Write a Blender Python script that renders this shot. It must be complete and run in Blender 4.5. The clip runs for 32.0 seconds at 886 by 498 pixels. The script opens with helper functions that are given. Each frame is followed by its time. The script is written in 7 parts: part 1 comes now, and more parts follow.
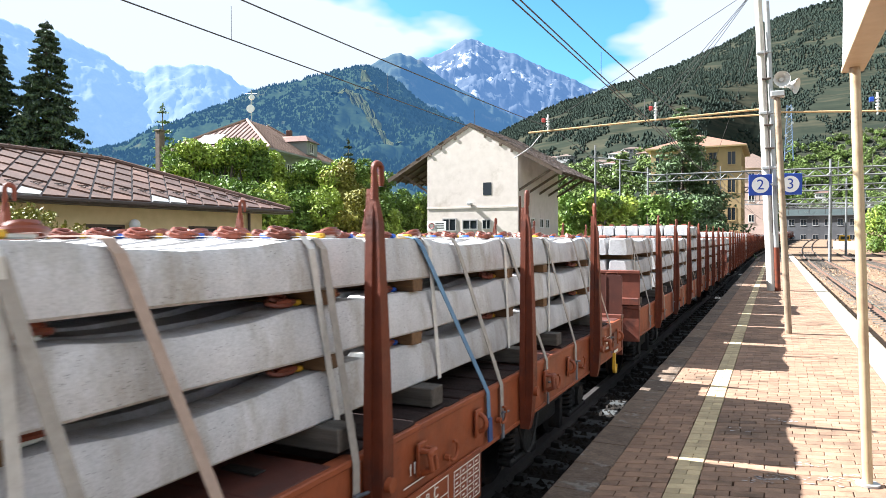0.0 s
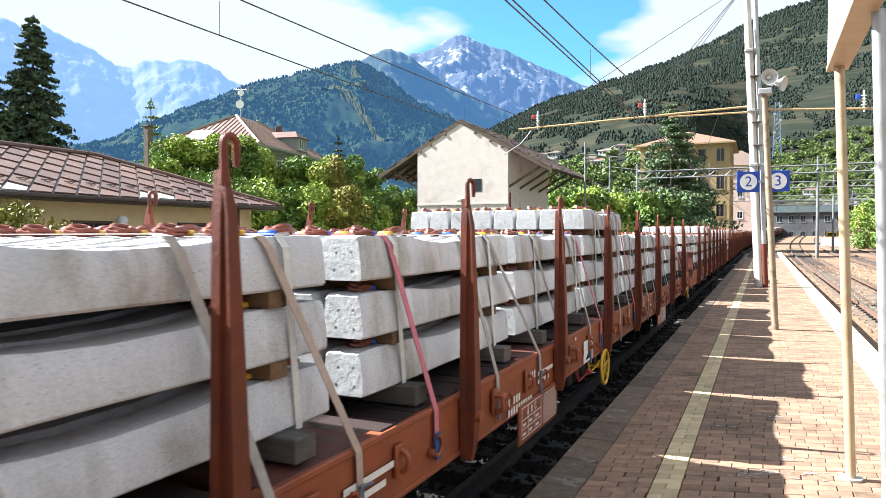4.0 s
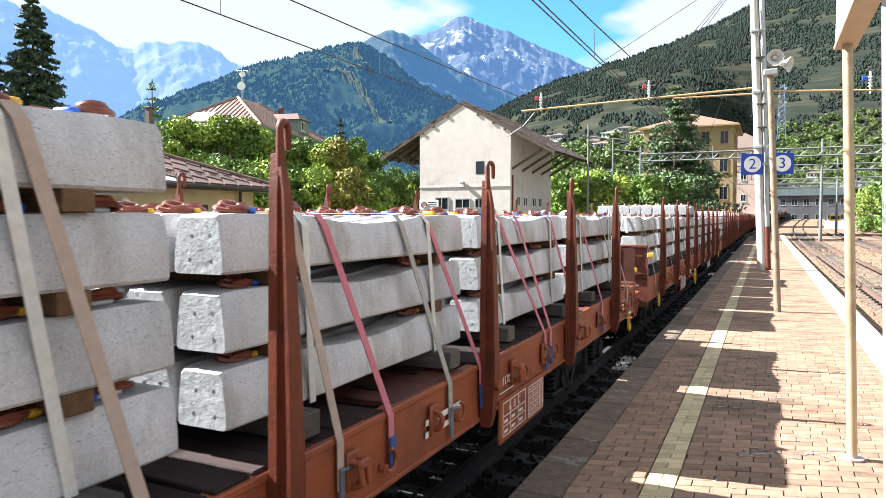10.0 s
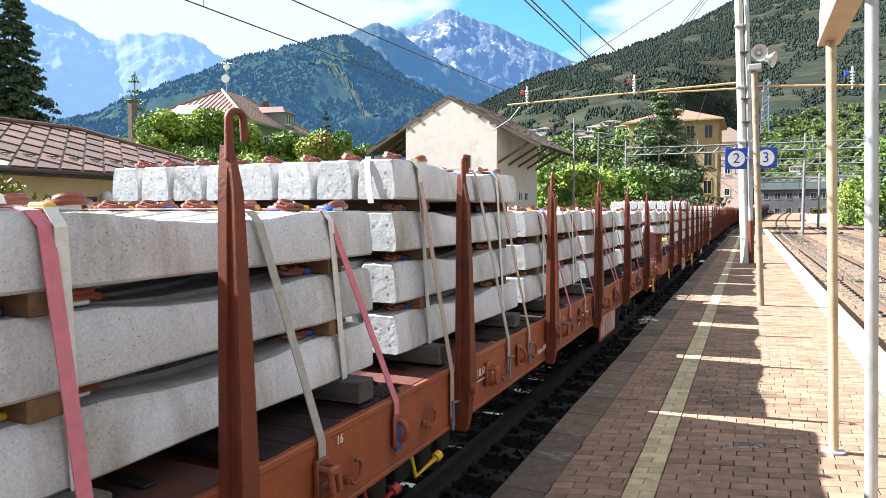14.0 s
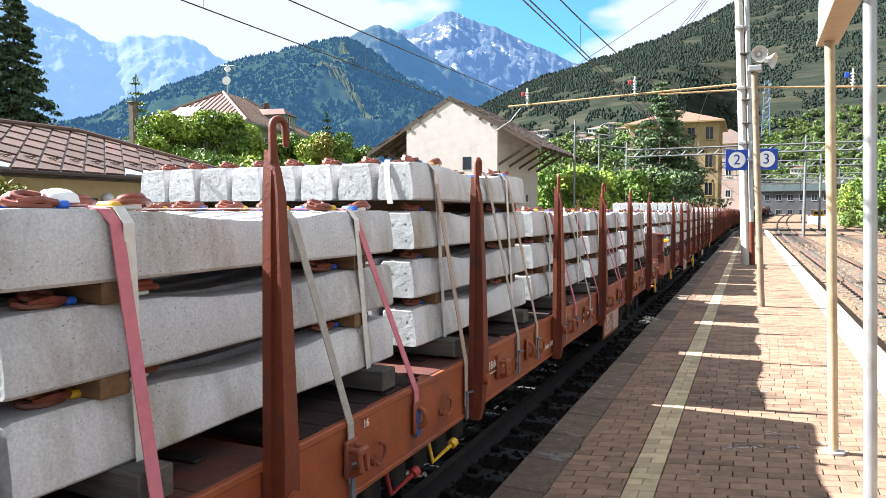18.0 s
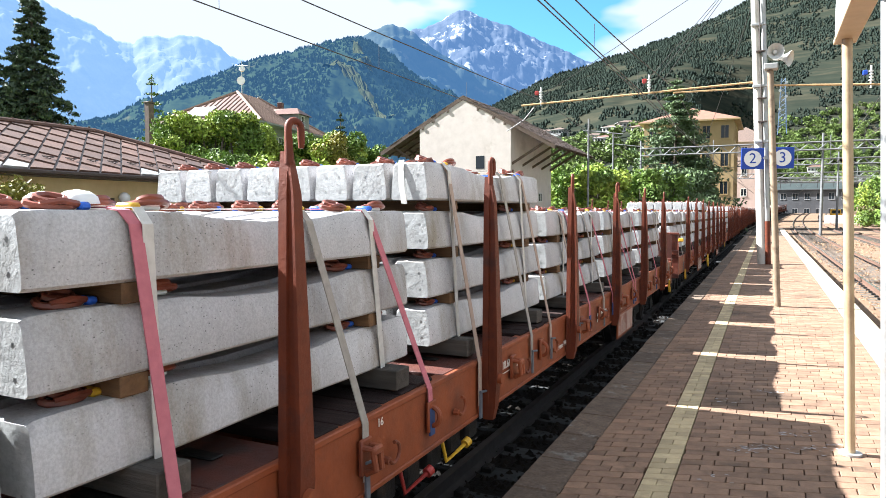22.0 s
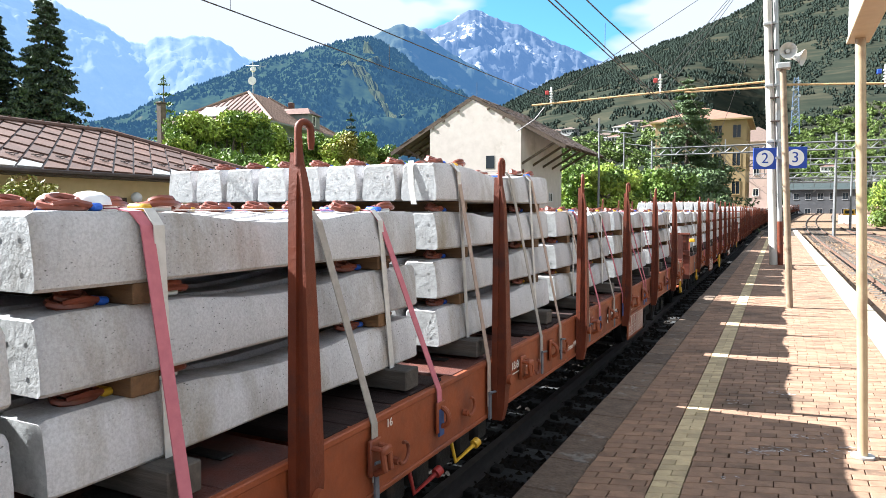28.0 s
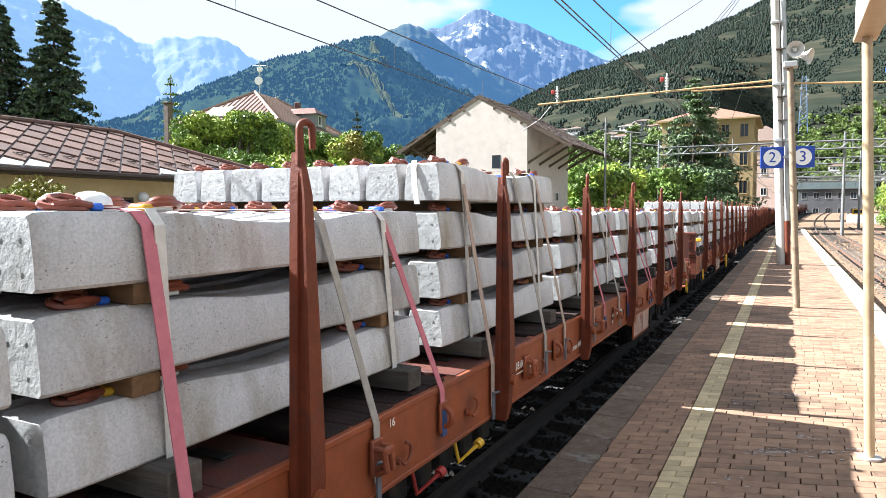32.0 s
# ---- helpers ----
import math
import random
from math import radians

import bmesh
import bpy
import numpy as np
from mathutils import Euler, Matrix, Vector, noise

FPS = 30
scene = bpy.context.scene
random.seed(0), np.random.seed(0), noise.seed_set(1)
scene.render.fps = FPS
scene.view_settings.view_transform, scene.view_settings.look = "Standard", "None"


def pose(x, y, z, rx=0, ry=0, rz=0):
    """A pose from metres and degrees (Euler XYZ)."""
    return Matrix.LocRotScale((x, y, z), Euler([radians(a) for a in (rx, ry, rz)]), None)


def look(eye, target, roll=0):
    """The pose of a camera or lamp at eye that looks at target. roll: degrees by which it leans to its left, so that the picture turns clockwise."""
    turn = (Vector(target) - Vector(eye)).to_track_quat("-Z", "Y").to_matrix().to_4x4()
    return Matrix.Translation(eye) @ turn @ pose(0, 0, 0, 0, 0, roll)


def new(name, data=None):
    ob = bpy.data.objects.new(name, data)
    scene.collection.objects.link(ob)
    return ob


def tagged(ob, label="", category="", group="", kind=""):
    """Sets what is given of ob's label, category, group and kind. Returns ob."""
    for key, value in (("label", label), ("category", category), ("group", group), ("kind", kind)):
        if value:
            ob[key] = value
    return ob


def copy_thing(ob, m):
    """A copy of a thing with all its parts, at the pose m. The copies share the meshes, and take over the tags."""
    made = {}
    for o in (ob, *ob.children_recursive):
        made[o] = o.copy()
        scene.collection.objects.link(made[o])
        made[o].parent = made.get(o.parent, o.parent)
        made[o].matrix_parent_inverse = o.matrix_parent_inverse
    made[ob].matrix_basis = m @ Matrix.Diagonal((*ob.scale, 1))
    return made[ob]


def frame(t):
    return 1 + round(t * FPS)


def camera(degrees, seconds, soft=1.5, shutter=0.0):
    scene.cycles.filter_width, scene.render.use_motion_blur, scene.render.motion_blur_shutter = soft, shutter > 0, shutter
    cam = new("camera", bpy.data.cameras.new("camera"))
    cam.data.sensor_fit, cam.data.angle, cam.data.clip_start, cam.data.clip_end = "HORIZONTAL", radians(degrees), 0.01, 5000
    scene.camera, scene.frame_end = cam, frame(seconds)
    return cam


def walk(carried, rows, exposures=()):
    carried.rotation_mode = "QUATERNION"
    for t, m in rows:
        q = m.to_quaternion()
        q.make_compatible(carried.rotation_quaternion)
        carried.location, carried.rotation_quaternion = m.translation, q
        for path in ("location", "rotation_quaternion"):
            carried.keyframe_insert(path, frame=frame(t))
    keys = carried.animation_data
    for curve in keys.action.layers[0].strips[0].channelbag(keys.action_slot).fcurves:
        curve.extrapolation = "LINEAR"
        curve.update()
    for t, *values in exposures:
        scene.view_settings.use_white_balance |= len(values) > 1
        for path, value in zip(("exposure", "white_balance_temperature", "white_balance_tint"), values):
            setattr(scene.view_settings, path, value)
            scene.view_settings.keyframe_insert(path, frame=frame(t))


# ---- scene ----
# ---- camera ----
cam = camera(66.3, 32.0, soft=0.5, shutter=0.2)
PATH = [
    (0, -0.0326, -0.0013, 1.8155, 26.08, -0.89, 0.04), (0.5, -0.0276, 0.0011, 1.8192, 26.12, -1.05, 0.03),
    (1, -0.0257, -0.0035, 1.8163, 26.11, -1.17, -0.04), (1.5, -0.0226, 0.0003, 1.8123, 25.96, -1.21, -0.04),
    (2, -0.0174, 0.0092, 1.8116, 25.76, -1.17, 0.00), (2.5, -0.0145, 0.0083, 1.8118, 25.58, -1.13, -0.09),
    (3, -0.0141, -0.0011, 1.8153, 25.52, -1.33, -0.11), (3.5, -0.0141, -0.0053, 1.8211, 25.39, -1.20, -0.05),
    (5.5, -0.0129, 0.0101, 1.8193, 25.02, -1.34, -0.01), (6, -0.0204, 0.0049, 1.8145, 24.92, -1.39, -0.01),
    (6.5, -0.0200, 0.0028, 1.8094, 25.00, -1.54, 0.01), (7, -0.0154, -0.0025, 1.8059, 25.08, -1.57, 0.11),
    (7.5, -0.0160, -0.0055, 1.8014, 25.13, -1.90, 0.01), (8, -0.0212, -0.0029, 1.7968, 25.15, -2.06, -0.09),
    (8.5, -0.0211, -0.0067, 1.7974, 25.21, -2.16, -0.11), (9, -0.0167, -0.0079, 1.7998, 25.31, -2.40, -0.06),
    (9.5, -0.0185, 0.0015, 1.8001, 25.32, -2.38, -0.01), (10, -0.0248, 0.0088, 1.8000, 25.46, -2.65, -0.05),
    (10.5, -0.0284, 0.0119, 1.7999, 25.53, -2.74, -0.01), (11, -0.0299, 0.0155, 1.8000, 25.85, -2.67, 0.00),
    (11.5, -0.0332, 0.0197, 1.8002, 25.83, -2.72, -0.04), (12, -0.0365, 0.0253, 1.8011, 25.69, -3.03, -0.14),
    (12.5, -0.0352, 0.0297, 1.8031, 25.05, -2.98, -0.01), (13, -0.0334, 0.0326, 1.8052, 24.85, -2.93, -0.06),
    (13.5, -0.0332, 0.0330, 1.8094, 24.67, -3.08, -0.03), (14, -0.0288, 0.0277, 1.8141, 24.30, -3.18, -0.04),
    (14.5, -0.0182, 0.0274, 1.8158, 24.17, -3.00, 0.03), (16.5, -0.0138, 0.0192, 1.8125, 23.97, -3.05, -0.02),
    (17, -0.0145, 0.0262, 1.8064, 24.18, -3.05, -0.08), (17.5, -0.0152, 0.0292, 1.8027, 24.25, -3.01, 0.01),
    (18, -0.0151, 0.0323, 1.8017, 24.38, -3.02, -0.01), (18.5, -0.0159, 0.0373, 1.8052, 24.47, -3.10, -0.03),
    (19, -0.0180, 0.0463, 1.8095, 24.32, -3.14, -0.03), (19.5, -0.0200, 0.0528, 1.8111, 24.77, -3.03, 0.02),
    (20, -0.0212, 0.0501, 1.8123, 24.98, -3.10, -0.02), (20.5, -0.0214, 0.0412, 1.8131, 25.26, -3.27, 0.04),
    (21, -0.0196, 0.0321, 1.8123, 25.59, -3.13, 0.06), (21.5, -0.0170, 0.0253, 1.8099, 25.54, -3.12, 0.03),
    (22, -0.0129, 0.0180, 1.8079, 25.49, -3.10, 0.01), (22.5, -0.0070, 0.0101, 1.8084, 25.59, -3.19, -0.06),
    (23, -0.0027, 0.0040, 1.8095, 25.55, -3.09, 0.00), (23.5, -0.0022, 0.0041, 1.8075, 25.53, -3.17, -0.07),
    (24, -0.0042, 0.0084, 1.8052, 25.48, -3.10, -0.02), (24.5, -0.0072, 0.0115, 1.8074, 25.42, -2.97, -0.04),
    (25, -0.0087, 0.0142, 1.8116, 25.43, -3.12, -0.11), (25.5, -0.0087, 0.0179, 1.8138, 25.68, -3.18, -0.12),
    (27.5, -0.0078, 0.0081, 1.8115, 26.30, -3.01, -0.04), (28, -0.0084, 0.0175, 1.8135, 26.34, -3.12, -0.04),
    (28.5, -0.0082, 0.0261, 1.8127, 26.47, -3.08, -0.03), (29, -0.0071, 0.0312, 1.8108, 26.74, -3.05, -0.03),
    (29.5, -0.0059, 0.0341, 1.8089, 26.75, -2.97, -0.02), (30, -0.0051, 0.0374, 1.8067, 26.79, -3.09, -0.08),
    (30.5, -0.0056, 0.0398, 1.8061, 26.72, -3.05, -0.01), (31, -0.0062, 0.0391, 1.8082, 26.69, -3.01, 0.03),
    (31.5, -0.0025, 0.0360, 1.8114, 26.72, -2.97, 0.04), (32, 0.0052, 0.0330, 1.8153, 26.87, -3.16, -0.02),
]


def eye_pose(x, y, z, turn, tilt, lean):
    return pose(x, y, z) @ pose(0, 0, 0, 0, 0, turn) @ pose(0, 0, 0, 90 + tilt) @ pose(0, 0, 0, 0, 0, -lean)


EXPOSURE = 1.6
walk(cam, [(t, eye_pose(*row)) for t, *row in PATH], exposures=[(0.0, EXPOSURE, 5780, 9), (32.0, EXPOSURE, 5780, 9)])

# ---- light ----
SUN_FROM = Vector((-1.0, -0.15, 0.85)).normalized()
sun = new("sun", bpy.data.lights.new("sun", "SUN"))
sun.matrix_world = look(SUN_FROM * 300, (0, 0, 0))
sun.data.energy, sun.data.angle, sun.data.color = 9.9, radians(0.5), (1.0, 0.95, 0.87)

world = bpy.data.worlds.new("sky")
scene.world = world
world.use_nodes = True
wn, wl = world.node_tree.nodes, world.node_tree.links
wn.clear()


def wnode(kind, **values):
    n = wn.new(kind)
    for k, v in values.items():
        n.inputs[k].default_value = v
    return n


sky = wnode("ShaderNodeTexSky")
sky.sky_type, sky.sun_disc = "NISHITA", False
sky.sun_elevation = math.asin(SUN_FROM.z)
sky.sun_rotation = math.atan2(SUN_FROM.x, SUN_FROM.y)
sky.altitude = 1000
coords = wnode("ShaderNodeTexCoord")
stretch = wnode("ShaderNodeMapping")
stretch.inputs["Scale"].default_value = (1, 1, 2.4)
stretch.inputs["Location"].default_value = (0.31, 0.12, 0.0)
cloud = wnode("ShaderNodeTexNoise", Scale=2.0, Detail=5.0, Roughness=0.5)
wl.new(coords.outputs["Generated"], stretch.inputs["Vector"])
wl.new(stretch.outputs["Vector"], cloud.inputs["Vector"])
# a clear gap between the cloud banks, over the rocky summit
gap_dir = Vector((math.sin(radians(-21)), math.cos(radians(-21)), math.tan(radians(21)))).normalized()
dot = wn.new("ShaderNodeVectorMath")
dot.operation = "DOT_PRODUCT"
dot.inputs[1].default_value = gap_dir
wl.new(coords.outputs["Generated"], dot.inputs[0])
near = wn.new("ShaderNodeMapRange")
near.inputs["From Min"].default_value, near.inputs["From Max"].default_value = 0.95, 0.992
near.inputs["To Min"].default_value, near.inputs["To Max"].default_value = 0.2, -0.12
wl.new(dot.outputs["Value"], near.inputs["Value"])
add = wn.new("ShaderNodeMath")
wl.new(cloud.outputs["Fac"], add.inputs[0])
wl.new(near.outputs["Result"], add.inputs[1])
cover = wn.new("ShaderNodeMapRange")
cover.inputs["From Min"].default_value, cover.inputs["From Max"].default_value = 0.48, 0.53
wl.new(add.outputs[0], cover.inputs["Value"])
mixc = wn.new("ShaderNodeMix")
mixc.data_type = "RGBA"
mixc.inputs["B"].default_value = (18.0, 18.8, 19.8, 1)
boost = wn.new("ShaderNodeMix")
boost.data_type, boost.blend_type = "RGBA", "MULTIPLY"
boost.inputs["Factor"].default_value = 1.0
boost.inputs["B"].default_value = (2.8, 4.7, 5.4, 1)
wl.new(sky.outputs["Color"], boost.inputs["A"])
wl.new(cover.outputs["Result"], mixc.inputs["Factor"])
wl.new(boost.outputs["Result"], mixc.inputs["A"])
backg = wnode("ShaderNodeBackground", Strength=0.0185)
wout = wn.new("ShaderNodeOutputWorld")
wl.new(mixc.outputs["Result"], backg.inputs["Color"])
wl.new(backg.outputs["Background"], wout.inputs["Surface"])


# ---- materials ----
def material(name, base, other=None, scale=6.0, rough=0.7, metal=0.0, bump=0.0, bump_scale=40.0, stain=None, stain_scale=1.2,
             stain_edge=(0.55, 0.7), vary=0.0, stretch=(1, 1, 1), haze_glow=None, island=0.0, speck=None, shine=0.4, grain=None):
    """Base colour broken up by fine grain and by larger stains, with relief; an optional emission imitates distance
    haze.
    """
    m = bpy.data.materials.new(name)
    m.use_nodes = True
    t = m.node_tree
    b = t.nodes["Principled BSDF"]
    b.inputs["Roughness"].default_value, b.inputs["Metallic"].default_value = rough, metal
    b.inputs["Specular IOR Level"].default_value = shine
    tc, ob, shift, sc = (t.nodes.new("ShaderNode" + k) for k in ("TexCoord", "ObjectInfo", "VectorMath", "Mapping"))
    sc.inputs["Scale"].default_value = stretch
    shift.operation = "MULTIPLY_ADD"
    shift.inputs[1].default_value = (17, 23, 31)
    t.links.new(ob.outputs["Random"], shift.inputs[0])
    t.links.new(tc.outputs["Object"], shift.inputs[2])
    t.links.new(shift.outputs[0], sc.inputs["Vector"])

    def noise_at(s, detail=5.0, roughness=0.6, source=None):
        n = t.nodes.new("ShaderNodeTexNoise")
        n.inputs["Scale"].default_value, n.inputs["Detail"].default_value, n.inputs["Roughness"].default_value = s, detail, roughness
        t.links.new(source or sc.outputs["Vector"], n.inputs["Vector"])
        return n.outputs["Fac"]

    def ramp(src, a, z):
        r = t.nodes.new("ShaderNodeMapRange")
        r.inputs["From Min"].default_value, r.inputs["From Max"].default_value = a, z
        t.links.new(src, r.inputs["Value"])
        return r.outputs["Result"]

    def blend(fac, a, z, mode="MIX"):
        x = t.nodes.new("ShaderNodeMix")
        x.data_type, x.blend_type = "RGBA", mode
        if isinstance(fac, float):
            x.inputs["Factor"].default_value = fac
        else:
            t.links.new(fac, x.inputs["Factor"])
        for socket, v in (("A", a), ("B", z)):
            if isinstance(v, tuple):
                x.inputs[socket].default_value = (*v, 1)
            else:
                t.links.new(v, x.inputs[socket])
        return x.outputs["Result"]

    other = other or tuple(c * 0.72 for c in base)
    col = blend(ramp(noise_at(scale), 0.3, 0.7), base, other)
    if stain:
        col = blend(ramp(noise_at(stain_scale, 6.0, 0.65), *stain_edge), col, stain)
    if grain:
        col = blend(ramp(noise_at(grain[1], 3.0, 0.7, shift.outputs[0]), 0.38, 0.62), col, blend(1.0, col, (1 - grain[0],) * 3, "MULTIPLY"))
    if speck:
        v = t.nodes.new("ShaderNodeTexVoronoi")
        v.inputs["Scale"].default_value = speck[1]
        uneven = t.nodes.new("ShaderNodeMapping")
        uneven.inputs["Scale"].default_value = (1.0, 0.8, 1.25)
        uneven.inputs["Rotation"].default_value = (0.5, 0.2, 0.3)
        t.links.new(shift.outputs[0], uneven.inputs["Vector"])
        t.links.new(uneven.outputs[0], v.inputs["Vector"])
        some = t.nodes.new("ShaderNodeMath")
        some.operation = "MULTIPLY"
        pick = t.nodes.new("ShaderNodeSeparateColor")
        t.links.new(v.outputs["Color"], pick.inputs["Color"])
        t.links.new(ramp(pick.outputs["Red"], 0.35, 0.6), some.inputs[0])
        t.links.new(ramp(v.outputs["Distance"], speck[2], speck[2] * 0.5), some.inputs[1])
        patchy = t.nodes.new("ShaderNodeMath")
        patchy.operation = "MULTIPLY"
        t.links.new(some.outputs[0], patchy.inputs[0])
        t.links.new(ramp(noise_at(3.1, 3.0, 0.6, shift.outputs[0]), 0.36, 0.62), patchy.inputs[1])
        holes = patchy.outputs[0]
        col = blend(holes, col, speck[0])
    if vary or island:
        h = t.nodes.new("ShaderNodeHueSaturation")
        r = t.nodes.new("ShaderNodeMapRange")
        k = vary or island
        r.inputs["To Min"].default_value, r.inputs["To Max"].default_value = 1 - k, 1 + k
        if island:
            g = t.nodes.new("ShaderNodeNewGeometry")
            t.links.new(g.outputs["Random Per Island"], r.inputs["Value"])
        else:
            t.links.new(ob.outputs["Random"], r.inputs["Value"])
        t.links.new(r.outputs["Result"], h.inputs["Value"])
        t.links.new(col, h.inputs["Color"])
        col = h.outputs["Color"]
    t.links.new(col, b.inputs["Base Color"])
    rr = t.nodes.new("ShaderNodeMapRange")
    rr.inputs["To Min"].default_value, rr.inputs["To Max"].default_value = max(rough - 0.12, 0.02), min(rough + 0.12, 1)
    t.links.new(noise_at(scale * 2.3), rr.inputs["Value"])
    t.links.new(rr.outputs["Result"], b.inputs["Roughness"])
    if bump:
        bn = t.nodes.new("ShaderNodeBump")
        bn.inputs["Strength"].default_value, bn.inputs["Distance"].default_value = bump, 0.02
        t.links.new(noise_at(bump_scale, 6.0, 0.65), bn.inputs["Height"])
        t.links.new(bn.outputs["Normal"], b.inputs["Normal"])
    # emission stands in for blue air haze over distant slopes
    if haze_glow:
        b.inputs["Emission Color"].default_value = (*haze_glow[0], 1)
        b.inputs["Emission Strength"].default_value = haze_glow[1]
    return m


def leaf_material(name, base, other, trans=0.35):
    m = material(name, base, other, scale=0.6, rough=0.55, island=0.35, shine=0.15)
    b = m.node_tree.nodes["Principled BSDF"]
    b.inputs["Transmission Weight"].default_value = 0.0
    b.inputs["Subsurface Weight"].default_value = trans * 0.3
    b.inputs["Subsurface Radius"].default_value = (0.05, 0.08, 0.02)
    return m


CONCRETE = material("pale_cast_concrete", (0.588, 0.576, 0.577), (0.432, 0.424, 0.425), 3.2, 0.85, bump=0.3, bump_scale=75, stretch=(1, 1.3, 0.45), stain=(0.29, 0.255, 0.2), stain_scale=2.4,
                    stain_edge=(0.5, 0.72), vary=0.09, speck=((0.085, 0.08, 0.075), 62, 0.23), grain=(0.2, 90))
CONCRETE_END = material("rough_sawn_concrete", (0.475, 0.48, 0.472), (0.38, 0.384, 0.377), 9, 0.92, bump=0.3, bump_scale=24, stain=(0.27, 0.265, 0.25), stain_scale=7, stain_edge=(0.56, 0.74), vary=0.1, speck=((0.2, 0.2, 0.19), 22, 0.16), grain=(0.16, 45))
DIMPLE = material("grey_tendon_plug", (0.4, 0.4, 0.39), (0.33, 0.33, 0.32), 30, 0.9)
RUST = material("oxide_red_wagon_paint", (0.265, 0.064, 0.019), (0.2, 0.049, 0.016), 7, 0.56, bump=0.12, bump_scale=35, stain=(0.11, 0.035, 0.022), stain_scale=1.7,
                stain_edge=(0.5, 0.75), vary=0.08)
RUST_END = material("weathered_dark_red_wagon_paint", (0.15, 0.042, 0.024), (0.1, 0.03, 0.019), 6, 0.45, bump=0.15, bump_scale=35, stain=(0.05, 0.022, 0.018), stain_scale=3.5, stain_edge=(0.5, 0.7))
# grimy wagon red, its base darkened for the shade of the load
FLAP = material("grimy_dark_red_flap", (0.08, 0.023, 0.014), (0.05, 0.016, 0.011), 5, 0.5, bump=0.12, bump_scale=30, stain=(0.13, 0.05, 0.03), stain_scale=6, stain_edge=(0.62, 0.72))
RUST_DARK = material("dull_oxide_red_steel", (0.135, 0.03, 0.011), (0.086, 0.02, 0.0085), 9, 0.55, bump=0.2, bump_scale=50, stain=(0.06, 0.022, 0.016), stain_scale=3, vary=0.12, shine=0.28)
PLATE = material("worn_checker_plate", (0.1, 0.026, 0.015), (0.055, 0.018, 0.013), 8, 0.6, bump=0.5, bump_scale=90, stain=(0.035, 0.028, 0.025), stain_scale=2)
PLANK = material("weathered_dark_deck_wood", (0.034, 0.019, 0.016), (0.016, 0.01, 0.009), 5, 0.85, bump=0.4, bump_scale=30, stretch=(0.6, 6, 6), vary=0.3, shine=0.2)
TIMBER = material("raw_timber", (0.155, 0.085, 0.037), (0.09, 0.05, 0.023), 6, 0.8, bump=0.3, bump_scale=25, stretch=(0.5, 5, 5), vary=0.25)
TIMBER_GREY = material("grey_timber", (0.095, 0.082, 0.068), (0.045, 0.039, 0.033), 6, 0.85, bump=0.35, bump_scale=25, stretch=(0.5, 5, 5), vary=0.25)
BLACK_STEEL = material("grimy_black_steel", (0.02, 0.018, 0.017), (0.012, 0.011, 0.01), 9, 0.65, bump=0.3, bump_scale=40, stain=(0.045, 0.028, 0.018), stain_scale=3, shine=0.25)
BROWN_CLIP = material("brown_spring_steel", (0.22, 0.058, 0.03), (0.14, 0.04, 0.024), 20, 0.42, vary=0.15)
YELLOW = material("yellow_plastic", (0.62, 0.36, 0.02), (0.5, 0.28, 0.02), 10, 0.45)
BLUE = material("blue_plastic", (0.03, 0.12, 0.55), (0.025, 0.09, 0.42), 10, 0.45)
WHITE_PLASTIC = material("white_plastic", (0.75, 0.75, 0.73), (0.65, 0.65, 0.63), 10, 0.5)
STRAP_WHITE = material("white_lashing_webbing", (0.62, 0.6, 0.56), (0.5, 0.48, 0.44), 25, 0.8, bump=0.3, bump_scale=200)
STRAP_GREY = material("grey_lashing_webbing", (0.36, 0.33, 0.29), (0.27, 0.245, 0.215), 25, 0.8, bump=0.3, bump_scale=200)
STRAP_PINK = material("faded_red_lashing_webbing", (0.5, 0.16, 0.19), (0.42, 0.13, 0.16), 25, 0.8, bump=0.3, bump_scale=200)
STRAP_BLUE = material("faded_blue_lashing_webbing", (0.12, 0.22, 0.33), (0.1, 0.17, 0.27), 25, 0.8, bump=0.3, bump_scale=200)
DULL_STEEL = material("dull_grey_steelwork", (0.2, 0.2, 0.2), (0.14, 0.14, 0.14), 2, 0.6, 0.3)
STEEL = material("galvanised_steel", (0.42, 0.42, 0.41), (0.32, 0.32, 0.31), 6, 0.45, 0.6, bump=0.1, stain=(0.3, 0.26, 0.22), stain_scale=2)
RAIL_TOP = material("polished_rail", (0.5, 0.48, 0.46), (0.4, 0.37, 0.34), 5, 0.25, 0.9)
# grimy rail, darkened further for the shade beneath the wagons
RAIL_SHADED_GRIMY = material("oily_dark_rail", (0.05, 0.044, 0.042), (0.03, 0.026, 0.025), 8, 0.4)
RAIL_SIDE = material("rusty_rail_side", (0.12, 0.065, 0.04), (0.08, 0.045, 0.03), 8, 0.85)
# oily bed; the train's shade is painted in as near-black
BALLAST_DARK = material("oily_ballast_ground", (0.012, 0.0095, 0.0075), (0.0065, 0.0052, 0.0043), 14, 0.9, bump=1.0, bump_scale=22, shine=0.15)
BALLAST = material("grimy_ballast_ground", (0.2, 0.122, 0.066), (0.1, 0.062, 0.036), 14, 0.95, bump=1.0, bump_scale=22, stain=(0.19, 0.14, 0.1), stain_scale=0.4, speck=((0.04, 0.035, 0.03), 18, 0.3))
STONE = material("ballast_stone", (0.23, 0.142, 0.082), (0.12, 0.076, 0.047), 6, 0.95, bump=0.4, island=0.45)
# stones of that bed, with oil and painted shade alike
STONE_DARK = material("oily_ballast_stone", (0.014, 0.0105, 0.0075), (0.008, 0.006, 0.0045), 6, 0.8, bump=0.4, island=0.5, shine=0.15)
